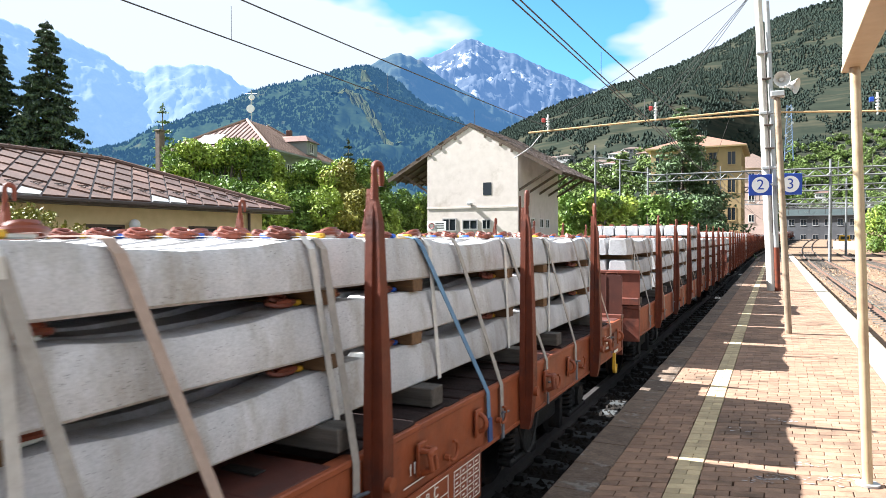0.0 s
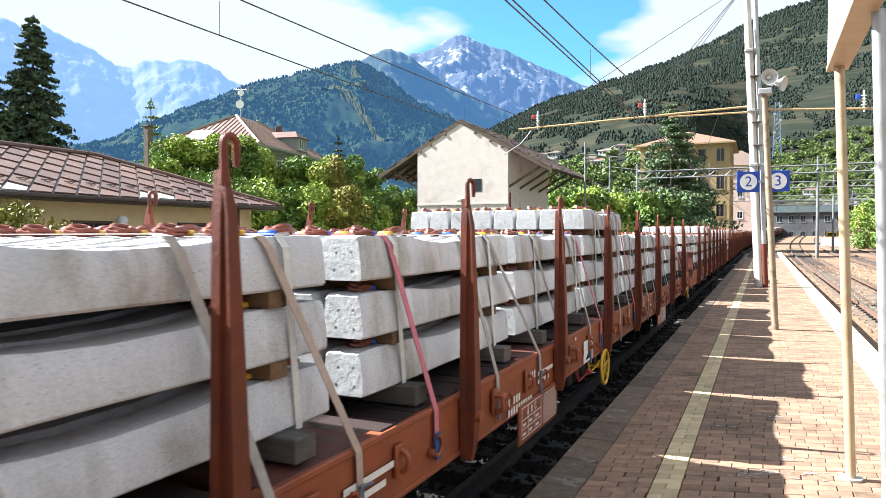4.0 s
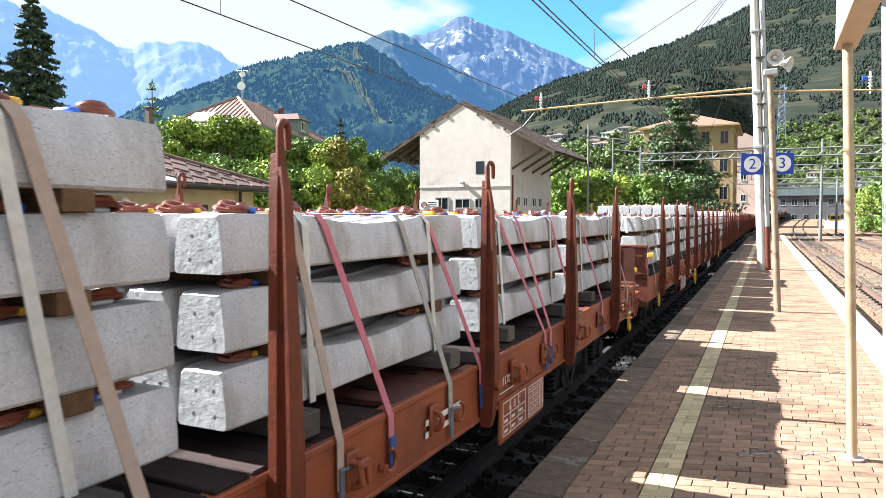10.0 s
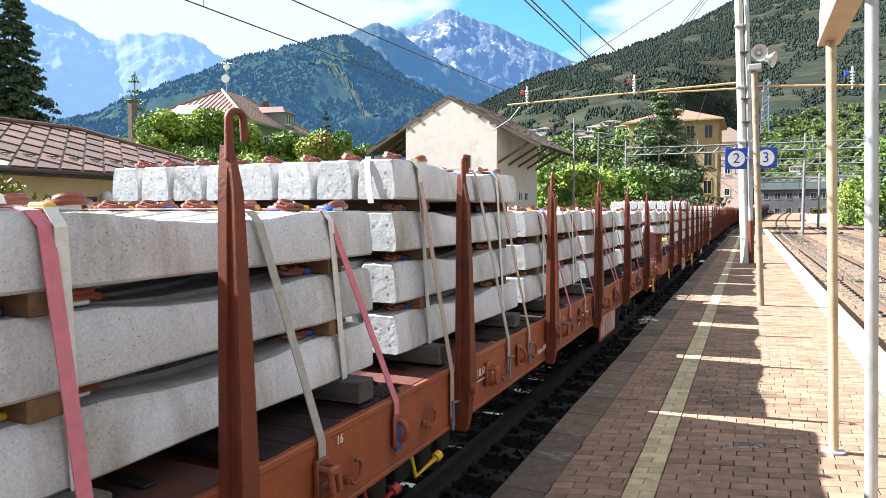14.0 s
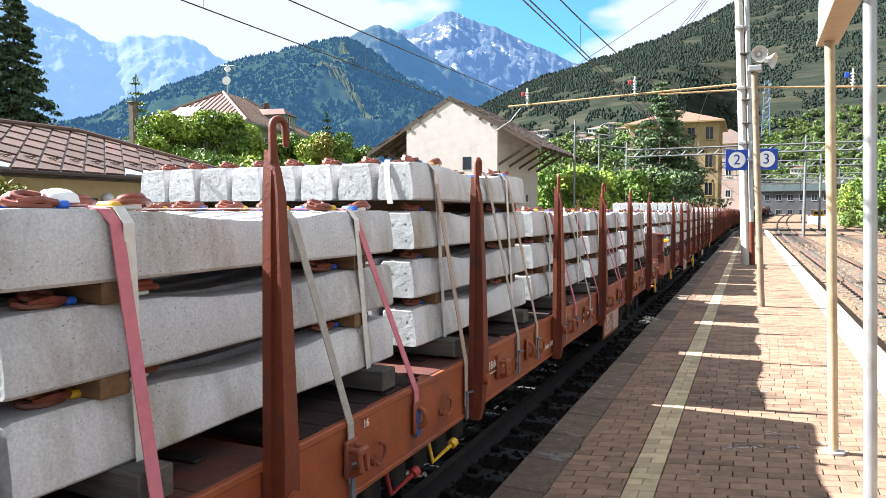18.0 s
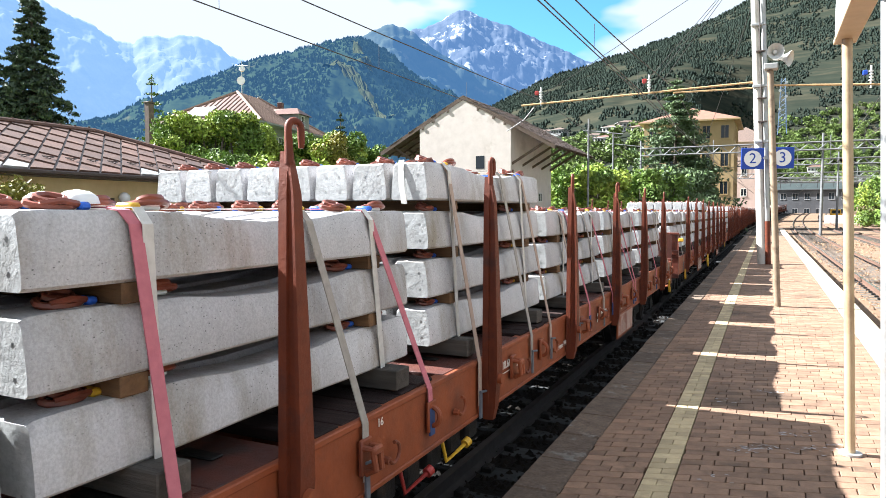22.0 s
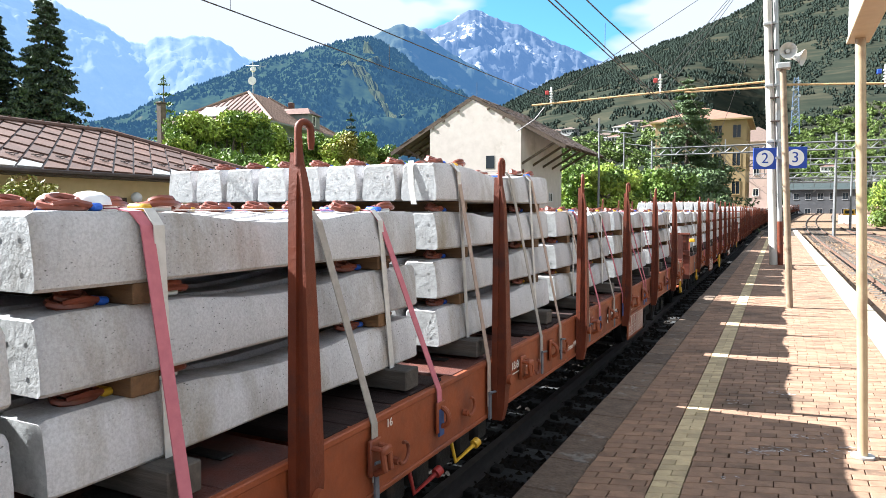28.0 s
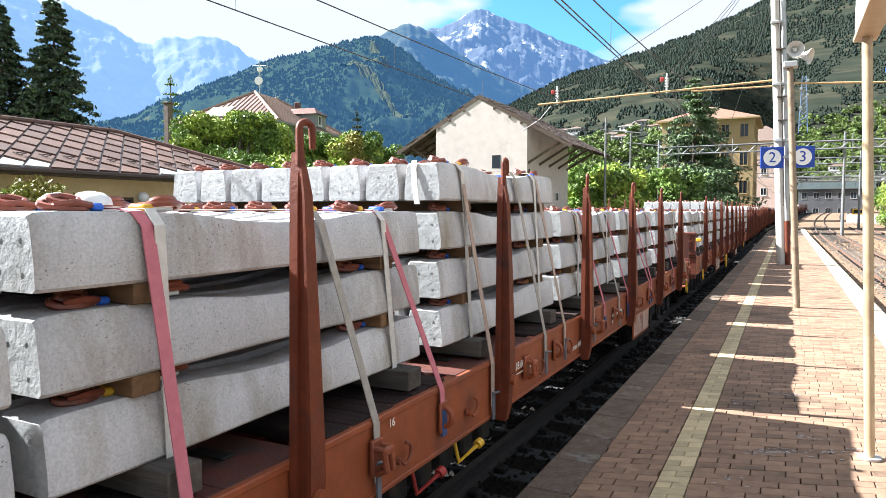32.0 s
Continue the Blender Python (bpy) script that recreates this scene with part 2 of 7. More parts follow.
PAVER = material("red_brown_concrete_paver", (0.24, 0.144, 0.089), (0.162, 0.097, 0.061), 9, 0.85, bump=0.35, bump_scale=60, stain=(0.1, 0.063, 0.038), stain_scale=2.5, vary=0.16)
PAVER_FAR = material("red_brown_concrete_pavers", (0.24, 0.144, 0.089), (0.162, 0.097, 0.061), 9, 0.85, bump=0.35, bump_scale=60, stain=(0.1, 0.063, 0.038), stain_scale=0.8, island=0.25)

PAVER_YELLOW = material("yellow_safety_line_paver", (0.45, 0.35, 0.2), (0.34, 0.265, 0.15), 9, 0.85, bump=0.3, bump_scale=60, stain=(0.2, 0.15, 0.09), stain_scale=2.5, island=0.2)
JOINT = material("sandy_joint", (0.045, 0.032, 0.023), (0.028, 0.02, 0.015), 12, 0.95, bump=0.5)
KERB = material("worn_stone_kerb", (0.165, 0.115, 0.077), (0.092, 0.063, 0.043), 8, 0.85, bump=0.7, bump_scale=30, stain=(0.2, 0.175, 0.15), stain_scale=4.5, stain_edge=(0.58, 0.66), vary=0.3, grain=(0.3, 40))
WHITE_PAINT = material("white_paint", (0.8, 0.79, 0.76), (0.72, 0.71, 0.68), 5, 0.5)
LETTER = material("white_lettering_paint", (0.72, 0.66, 0.58), (0.6, 0.54, 0.47), 30, 0.6)


# ---- mesh building ----
class Build:
    """Collects faces for one mesh; each face has a slot in the list of materials."""

    def __init__(self):
        self.v, self.f, self.s = [], [], []

    def add(self, verts, faces, slot=0):
        n = len(self.v)
        self.v += [tuple(p) for p in verts]
        self.f += [tuple(i + n for i in q) for q in faces]
        self.s += [slot] * len(faces)

    def box(self, x0, x1, y0, y1, z0, z1, slot=0, edge=0.0, turn=None):
        """A box, its edges cut off by edge; turn moves it afterwards."""
        lo, hi = (x0, y0, z0), (x1, y1, z1)
        if not edge:
            vs = [(x, y, z) for x in (x0, x1) for y in (y0, y1) for z in (z0, z1)]
            fs = [(0, 1, 3, 2), (4, 6, 7, 5), (0, 4, 5, 1), (2, 3, 7, 6), (0, 2, 6, 4), (1, 5, 7, 3)]
        else:
            vs, index = [], {}
            for c in range(8):
                k = ((c >> 2) & 1, (c >> 1) & 1, c & 1)
                for a in range(3):
                    p = [hi[i] if k[i] else lo[i] for i in range(3)]
                    for i in range(3):
                        if i != a:
                            p[i] += -edge if k[i] else edge
                    index[c, a] = len(vs)
                    vs.append(tuple(p))
            fs = []
            for a in range(3):
                b, d = (a + 1) % 3, (a + 2) % 3
                bit = [4, 2, 1]
                for side in (0, 1):
                    base = bit[a] * side
                    q = [base, base + bit[b], base + bit[b] + bit[d], base + bit[d]]
                    q = q if side else q[::-1]
                    fs.append(tuple(index[c, a] for c in q))
                for sb in (0, 1):
                    for sd in (0, 1):
                        c0 = bit[b] * sb + bit[d] * sd
                        c1 = c0 + bit[a]
                        q = (index[c0, b], index[c1, b], index[c1, d], index[c0, d])
                        fs.append(q if sb != sd else q[::-1])
            for c in range(8):
                q = (index[c, 0], index[c, 1], index[c, 2])
                odd = bin(c).count("1") % 2
                fs.append(q if odd else q[::-1])
        if turn is not None:
            vs = [turn @ Vector(p) for p in vs]
        self.add(vs, fs, slot)
        return self

    def tube(self, pts, r, seg=8, slot=0, closed=False, caps=True):
        """A round bar along points; r is one radius or one for each point."""
        pts = [Vector(p) for p in pts]
        rs = r if isinstance(r, (list, tuple)) else [r] * len(pts)
        n, rings = len(pts), []
        up = None
        for i, p in enumerate(pts):
            a = pts[(i - 1) % n] if (i or closed) else p
            b = pts[(i + 1) % n] if (i < n - 1 or closed) else p
            d = (b - a).normalized()
            if up is None:
                up = Vector((0, 0, 1)) if abs(d.z) < 0.9 else Vector((1, 0, 0))
            side = d.cross(up).normalized()
            up = side.cross(d).normalized()
            rings.append([p + (side * math.cos(t) + up * math.sin(t)) * rs[i] for t in (2 * math.pi * k / seg for k in range(seg))])
        vs = [q for ring in rings for q in ring]
        fs = []
        for i in range(n if closed else n - 1):
            j = (i + 1) % n
            fs += [(i * seg + k, i * seg + (k + 1) % seg, j * seg + (k + 1) % seg, j * seg + k) for k in range(seg)]
        if caps and not closed:
            fs += [tuple(range(seg))[::-1], tuple((n - 1) * seg + k for k in range(seg))]
        self.add(vs, fs, slot)
        return self

    def loft(self, rings, slot=0, caps=True, closed=True):
        """Joins equal rings of points by faces."""
        k, n = len(rings[0]), len(rings)
        vs = [p for ring in rings for p in ring]
        fs = [(i * k + a, i * k + (a + 1) % k, (i + 1) * k + (a + 1) % k, (i + 1) * k + a) for i in range(n - 1) for a in range(k if closed else k - 1)]
        if caps:
            fs += [tuple(range(k))[::-1], tuple((n - 1) * k + a for a in range(k))]
        self.add(vs, fs, slot)
        return self

    def disc(self, centre, axis, r, thick, seg=20, slot=0):
        c, d = Vector(centre), Vector(axis).normalized()
        return self.tube([c - d * thick / 2, c + d * thick / 2], r, seg, slot)

    def ribbon(self, pts, width, thick, along=(0, 1, 0), slot=0):
        """A flat band: width lies along the given direction."""
        pts, w = [Vector(p) for p in pts], Vector(along).normalized() * width / 2
        rings = []
        for i, p in enumerate(pts):
            d = (pts[min(i + 1, len(pts) - 1)] - pts[max(i - 1, 0)]).normalized()
            nrm = d.cross(w).normalized() * thick / 2
            rings.append([p - w - nrm, p + w - nrm, p + w + nrm, p - w + nrm])
        return self.loft(rings, slot)

    def mesh(self, name, mats, smooth=None):
        me = bpy.data.meshes.new(name)
        me.from_pydata(self.v, [], self.f)
        for m in mats if isinstance(mats, (list, tuple)) else [mats]:
            me.materials.append(m)
        if any(self.s):
            me.polygons.foreach_set("material_index", self.s)
        if smooth is not None:
            me.polygons.foreach_set("use_smooth", [True] * len(me.polygons))
            me.set_sharp_from_angle(angle=radians(smooth))
        me.validate()
        return me


def part(name, b, mats, parent, label="", smooth=None):
    """One mesh object under a thing or a part; b is a Build or a mesh that is shared."""
    me = b.mesh(name, mats, smooth) if isinstance(b, Build) else b
    ob = new(name, me)
    ob.parent = parent
    return tagged(ob, label)


def thing(name, label, category, group="", kind="", b=None, mats=None, smooth=None, at=None):
    ob = new(name, b.mesh(name, mats, smooth) if b else None)
    if at is not None:
        ob.matrix_basis = at
    return tagged(ob, label, category, group, kind)


def lettering(text, size, parent, m, material_=LETTER):
    cu = bpy.data.curves.new("lettering", "FONT")
    cu.body, cu.size, cu.extrude = text, size, 0.0015
    cu.align_x, cu.align_y = "CENTER", "CENTER"
    cu.materials.append(material_)
    ob = new("lettering", cu)
    ob.parent, ob.matrix_basis = parent, m
    return ob


# ---- the line of the tracks ----
RAIL_Z, BED_Z = -0.395, -0.57
TRACK_X = -3.15


def bend(y):
    """How far the tracks have swung to the right at y."""
    return max(0.0, y - 65) ** 2 / 3800


def rise(y):
    """How far the line has climbed at y."""
    return 0.01 * (math.hypot(y - 130, 30) + y - 130) - 0.02 if y > 60 else 0.0


def on_track(x, y):
    return pose(x + bend(y), y, rise(y), 1.15 if y > 140 else 0, 0, -math.degrees(max(0.0, y - 65) / 1900))


# ---- ground, tracks and platform ----
GRASS = material("valley_grass", (0.1, 0.13, 0.04), (0.07, 0.1, 0.035), 0.3, 0.95, stain=(0.17, 0.15, 0.07), stain_scale=0.02)
g = Build()
R = 4800
g.add([(-R, -R, -0.72), (R, -R, -0.72), (R, R, -0.72), (-R, R, -0.72)], [(0, 1, 2, 3)])
thing("ground", "flat valley floor with grass and gravel", "ground", kind="structure", b=g, mats=GRASS)

b = Build()
ys = [-40, 0, 20, 40] + list(range(60, 420, 20))
for y0, y1 in zip(ys, ys[1:]):
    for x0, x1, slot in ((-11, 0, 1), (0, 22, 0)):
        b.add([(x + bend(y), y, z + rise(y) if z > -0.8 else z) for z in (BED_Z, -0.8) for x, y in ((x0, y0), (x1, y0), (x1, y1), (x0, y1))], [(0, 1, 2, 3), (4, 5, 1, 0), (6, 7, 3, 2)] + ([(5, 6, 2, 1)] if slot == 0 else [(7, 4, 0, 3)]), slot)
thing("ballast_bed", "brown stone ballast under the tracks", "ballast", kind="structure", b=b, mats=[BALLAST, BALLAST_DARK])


def rail_run(x, y0, y1, name_label, mats):
    rails = thing("railway_track", name_label, "track", kind="structure")
    yy = sorted({y0, y1, *[y for y in range(int(y0), int(y1), 12)]})
    for side in (-0.755, 0.755):
        b = Build()
        prof = [(-0.075, 0), (0.075, 0), (0.075, 0.015), (0.012, 0.035), (0.012, 0.115), (0.036, 0.125), (0.036, 0.16), (-0.036, 0.16), (-0.036, 0.125),
                (-0.012, 0.115), (-0.012, 0.035), (-0.075, 0.015)]
        k = len(prof)
        rings = [[(x + side + bend(y) + px, y, RAIL_Z + rise(y) - 0.16 + pz) for px, pz in prof] for y in yy]
        b.loft(rings)
        b.s = [1 if (i < (len(yy) - 1) * k and i % k == 6) else 0 for i in range(len(b.f))]
        part("rail", b, mats, rails, "steel rail with a worn top")
    return rails


def tie_mesh(mat):
    b = Build()
    b.box(-1.2, 1.2, -0.13, 0.13, RAIL_Z - 0.3, RAIL_Z - 0.165, 0, 0.015)
    for s in (-0.755, 0.755):
        for e in (-0.13, 0.13):
            b.box(s + e - 0.05, s + e + 0.05, -0.06, 0.06, RAIL_Z - 0.167, RAIL_Z - 0.11, 1, 0.01)
    return b.mesh("track_tie", [mat, BLACK_STEEL])


# oily ties with the shade below the train darkened into the colour
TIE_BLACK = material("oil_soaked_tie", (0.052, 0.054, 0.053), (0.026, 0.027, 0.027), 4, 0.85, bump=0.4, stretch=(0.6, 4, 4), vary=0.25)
TIE = material("dark_track_tie", (0.1, 0.085, 0.07), (0.065, 0.055, 0.045), 4, 0.9, bump=0.4, stretch=(0.6, 4, 4), vary=0.2)
TIE_MESH = tie_mesh(TIE)
TIE_SHADED_OILY = tie_mesh(TIE_BLACK)
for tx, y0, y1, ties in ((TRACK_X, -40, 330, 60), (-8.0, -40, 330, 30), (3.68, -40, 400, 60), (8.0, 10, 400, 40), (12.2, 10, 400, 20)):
    r = rail_run(tx, y0, y1, "railway track on dark ties", [RAIL_SHADED_GRIMY, RAIL_SHADED_GRIMY] if tx == TRACK_X else [RAIL_SIDE, RAIL_TOP])
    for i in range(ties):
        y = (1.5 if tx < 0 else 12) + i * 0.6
        o = part("track_tie", TIE_SHADED_OILY if tx == TRACK_X else TIE_MESH, None, r)
        o.matrix_basis = on_track(tx, y)
    b = Build()
    near_y = 1.5 if tx < 0 else 12
    for y in [near_y + (ties + i) * 0.6 for i in range(120)] + [near_y - 0.6 - i * 0.6 for i in range(60 if y0 < 0 else 0)]:
        b.box(tx - 1.2 + bend(y), tx + 1.2 + bend(y), y - 0.13, y + 0.13, RAIL_Z - 0.3 + rise(y), RAIL_Z - 0.165 + rise(y))
    tagged(part("far_ties", b, TIE_BLACK if tx == TRACK_X else TIE, r), kind="stuff")


def stones(name, label, boxes, mat, seed):
    """Broken stones strewn over rectangles of the bed: x0, x1, y0, y1, z, count, size."""
    rng = np.random.default_rng(seed)
    b = Build()
    base = np.array([(1, 0, 0.1), (0.3, 0.9, 0), (-0.8, 0.5, 0.1), (-0.6, -0.8, 0), (0.5, -0.8, 0.05), (0.1, 0.1, 0.85), (0, 0, -0.6)])
    tri = [(0, 1, 5), (1, 2, 5), (2, 3, 5), (3, 4, 5), (4, 0, 5), (1, 0, 6), (2, 1, 6), (3, 2, 6), (4, 3, 6), (0, 4, 6)]
    for x0, x1, y0, y1, z, n, size in boxes:
        for _ in range(n):
            y = rng.uniform(y0, y1)
            p = np.array([rng.uniform(x0, x1) + bend(y), y, z])
            a, s = rng.uniform(0, 6.28), size * rng.uniform(0.6, 1.4)
            c, d = math.cos(a), math.sin(a)
            q = base * rng.uniform(0.7, 1.3, base.shape)
            q = np.stack([q[:, 0] * c - q[:, 1] * d, q[:, 0] * d + q[:, 1] * c, q[:, 2]], 1) * s + p
            b.add(q.tolist(), tri)
    return thing(name, label, "ballast", kind="stuff", b=b, mats=mat)


stones("ballast_stones", "oily ballast stones beside the platform wall, shade darkened into their colour", [(-5.0, -1.55, -12, 1.5, BED_Z, 2500, 0.05), (-5.0, -1.55, 1.5, 12, BED_Z, 5200, 0.035), (-4.6, -1.55, 12, 34, BED_Z, 3600, 0.045)], STONE_DARK, 5)
stones("ballast_stones", "brown ballast stones between the sunny tracks", [(1.75, 9, -12, 14, BED_Z, 2500, 0.06), (1.75, 14, 14, 40, BED_Z, 5000, 0.05), (1.9, 15, 40, 80, BED_Z, 2500, 0.08)], STONE, 6)

# platform: a body with a stone kerb along the loading side
EDGE_L, EDGE_R, P0, P1 = -1.5, 1.62, -14.0, 92.0
b = Build()
pys = [P0, 20, 40, 60, 68, 76, 84, P1]
b.loft([[(EDGE_L + 0.06 + bend(y), y, -0.6), (EDGE_R - 0.04 + bend(y), y, -0.6), (EDGE_R - 0.04 + bend(y), y, -0.062), (EDGE_L + 0.06 + bend(y), y, -0.062)] for y in pys])
platform = thing("platform", "low station platform paved in red-brown and sandy bricks", "platform", kind="structure", b=b, mats=JOINT)
KERB_MESH = Build().box(-0.155, 0.155, -0.296, 0.296, -0.22, 0.0, 0, 0.012).mesh("kerb_stone", KERB)
for i in range(120):
    y = 0.3 + i * 0.6
    o = part("kerb_stone", KERB_MESH, None, platform)
    o.matrix_basis = on_track(EDGE_L + 0.155, y) @ pose(random.uniform(-0.006, 0.006), 0, random.uniform(-0.004, 0.002), 0, 0, random.uniform(-0.3, 0.3))
b = Build()
b.box(EDGE_L, EDGE_L + 0.31, P0, -0.02, -0.22, 0.0)
part("kerb", b, KERB, platform)
LIGHT_KERB = material("pale_concrete_edging", (0.4, 0.35, 0.26), (0.32, 0.28, 0.2), 4, 0.8, bump=0.3, vary=0.08)
EDGING = Build().box(-0.2, 0.2, -0.59, 0.59, -0.2, 0.0, 0, 0.012).mesh("edging_slab", LIGHT_KERB)
for i in range(75):
    o = part("edging_slab", EDGING, None, platform)
    o.matrix_basis = on_track(EDGE_R - 0.2, -13.4 + i * 1.2)


# ---- the goods train ----
PITCH, STAKE_STEP, STAKES = 19.5, 2.17, 8
SILL_Y0, SILL_Y1 = -16.62, 1.66
FLOOR_Z, SIDE_X = 0.803, 1.385
SLEEPER_L, SLEEPER_STEP, LAYER, BASE_Z = 2.325, 0.302, 0.316, 0.94


def sleeper_build(at=None):
    """A waisted concrete sleeper along y, from y = 0, standing on z = 0."""
    b = Build()
    L = SLEEPER_L
    stations = [(0.0, 0.129, 0.104, 0.228), (0.016, 0.138, 0.113, 0.24), (0.1, 0.143, 0.117, 0.245), (0.3, 0.146, 0.116, 0.243), (0.62, 0.146, 0.112, 0.234),
                (0.85, 0.137, 0.108, 0.208), (1.105, 0.131, 0.105, 0.196)]
    stations += [(L - y, w, t, h) for y, w, t, h in stations[-2::-1]]
    rings = []
    for y, w, t, h in stations:
        c = 0.012
        rings.append([(-w, y, 0.012), (-w + c, y, 0), (w - c, y, 0), (w, y, 0.012), (w - 0.002, y, 0.08), (t + 0.006, y, h - 0.02), (t - 0.01, y, h), (-t + 0.01, y, h),
                      (-t - 0.006, y, h - 0.02), (-w + 0.002, y, 0.08)])
    if at:
        rings = [[at @ Vector(p) for p in r] for r in rings]
    b.loft(rings)
    n = len(b.f)
    b.s[n - 2] = b.s[n - 1] = 1
    if not at:
        for y, d in ((-0.0025, -1), (L + 0.0025, 1)):
            for x, z in ((-0.06, 0.07), (0.055, 0.065), (-0.045, 0.165), (0.05, 0.17)):
                ring = [(x + 0.01 * math.cos(a), y, z + 0.01 * math.sin(a)) for a in (2 * math.pi * k / 8 for k in range(8))]
                b.add(ring, [tuple(range(8)) if d < 0 else tuple(range(8))[::-1]], 2)
    return b


def fastening_build(block):
    """One side of a rail seat, outwards along +y: a plastic block and a coiled spring clip."""
    b = Build()
    for r, x, z, lift in ((1.0, 0.0, 0.02, 0.0), (0.62, 0.012, 0.034, 0.004)):
        loop = [(x + 0.042 * r * math.cos(a), 0.195 - 0.02 * (1 - r) + 0.078 * r * math.sin(a), z + 0.012 * math.cos(a) + lift) for a in (2 * math.pi * k / 12 for k in range(12))]
        b.tube(loop, 0.0125, 6, 0, closed=True)
    b.tube([(-0.03, 0.25, 0.02), (-0.05, 0.19, 0.03), (-0.03, 0.12, 0.02)], 0.012, 6, 0)
    b.box(-0.046, 0.046, 0.078, 0.122, 0.0, 0.028, 1, 0.009)
    b.box(-0.03, 0.03, 0.12, 0.225, 0, 0.02, 2, 0.006)
    return b.mesh("rail_fastening", [BROWN_CLIP, block, WHITE_PLASTIC], 40)


SLEEPER_MESH = sleeper_build().mesh("concrete_sleeper", [CONCRETE, CONCRETE_END, DIMPLE], 35)
FASTENINGS = fastening_build(BLUE), fastening_build(YELLOW)
SPACER_MESH = Build().box(-1.2, 1.2, -0.058, 0.058, 0, 0.072, 0, 0.004).mesh("timber_spacer", TIMBER)
BEARER_MESH = Build().box(-1.33, 1.33, -0.075, 0.075, 0, BASE_Z - FLOOR_Z - 0.025, 0, 0.006).mesh("bearer", TIMBER_GREY)
SEATS = (0.38, SLEEPER_L - 0.38)


def band(y, top, mat, foot_y, foot_z, blue_end):
    """A lashing over the load and down to hooks on both sills."""
    b = Build()
    rise = top + 0.01
    pts = [(-SIDE_X - 0.01, y + foot_y, foot_z), (-SIDE_X - 0.01, y + foot_y * 0.96, 0.78), (-1.2, y + 0.02, rise - 0.06), (-1.17, y, rise - 0.012), (-1.1, y, rise - 0.002)]
    pts += [(0, y, rise - 0.004)] + [(-x, q, z) for x, q, z in pts[::-1]]
    b.ribbon(pts, 0.052, 0.005, slot=0)
    for e in (-1, 1):
        if not blue_end:
            x = e * (SIDE_X + 0.016)
            b.ribbon([(x, y + foot_y, foot_z - 0.09), (x, y + foot_y * 0.98, foot_z + 0.1)], 0.036, 0.012, slot=2)
            b.tube([(x + e * 0.01, y + foot_y - 0.035, foot_z + 0.1), (x + e * 0.012, y + foot_y + 0.075, foot_z + 0.085)], 0.009, 6, 2)
        else:
            b.ribbon([(e * (SIDE_X + 0.016), y + foot_y, foot_z - 0.06), (e * (SIDE_X + 0.016), y + foot_y * 0.98, foot_z + 0.1)], 0.062, 0.012, slot=1)
    return b, [mat, STRAP_STEEL_BLUE, STRAP_HOOK]


STRAP_STEEL_BLUE = material("blue_strap_end", (0.035, 0.075, 0.21), (0.028, 0.055, 0.15), 12, 0.6)
STRAP_HOOK = material("grey_steel_hook", (0.17, 0.19, 0.22), (0.1, 0.11, 0.13), 14, 0.5, 0.3)


def wrap(y, z0, top, lean):
    """Banding that holds the bundle of sleepers together."""
    b = Build()
    x = 1.213
    pts = [(-x, y + lean, z0), (-x, y, top - 0.05), (-1.165, y, top + 0.008), (0, y, top + 0.012), (1.165, y, top + 0.008), (x, y, top - 0.05), (x, y + lean, z0)]
    return b.ribbon(pts, 0.045, 0.004)


STRAP_TAN = material("sand_lashing_webbing", (0.4, 0.3, 0.24), (0.33, 0.25, 0.2), 25, 0.8, bump=0.3, bump_scale=200)
LASHING_NAMES = {"g": "grey webbing", "p": "faded red webbing", "w": "off-white webbing", "b": "faded blue webbing", "t": "sand-coloured webbing"}
# place along the stack, how far the foot lies ahead, colour
LASHINGS = {2: ((0.36, 0.0, "p"), (1.33, 0.2, "g"), (1.88, 0.36, "p")), 3: ((0.25, 0.12, "t"), (1.25, 0.26, "g"), (1.76, 0.3, "t")),
            4: ((0.41, 0.1, "t"), (0.65, 0.33, "p"), (1.41, 0.3, "g"), (1.76, 0.45, "p")), 5: ((0.39, 0.68, "p"), (0.83, 0.4, "p"), (1.82, 0.3, "p")),
            6: ((0.26, 0.36, "p"), (1.3, 0.36, "g"), (1.85, 0.36, "g")), 8: ((0.26, 0.24, "p"), (1.31, 0.22, "g"), (1.83, 0.75, "g")),
            9: ((0.42, 0.4, "g"), (1.67, 0.28, "g"), (2.0, 0.52, "p")), 10: ((0.49, 0.22, "g"), (0.98, 0.21, "g"), (1.54, 0.32, "g"), (1.9, 0.4, "p")),
            11: ((0.38, 0.22, "g"), (0.77, 0.32, "t"), (1.88, 0.0, "g")), 12: ((0.41, 0.62, "b"), (0.91, 0.36, "g"), (1.88, 0.45, "g")),
            99: ((0.4, 0.35, "g"), (1.35, 0.3, "g"), (1.85, 0.45, "t"))}
# place along the stack and how far the lower end lies ahead, of the two bands that bind a stack
BINDINGS = {2: ((0.42, 0.03), (1.88, 0.12)), 3: ((0.26, 0.16), (1.7, 0.2)), 4: ((0.5, 0.05), (1.75, 0.12)), 5: ((0.35, 0.15), (1.77, 0.1)), 6: ((0.21, 0.14), (1.76, 0.1)),
            9: ((0.44, 0.11), (1.94, 0.12)), 10: ((0.42, 0.15), (1.85, 0.18)), 8: ((0.32, 0.11), (1.79, 0.15)), 11: ((0.39, 0.06), (1.79, 0.2)), 12: ((0.5, 0.14), (1.79, 0.1)), 99: ((0.46, 0.0), (1.97, 0.09))}


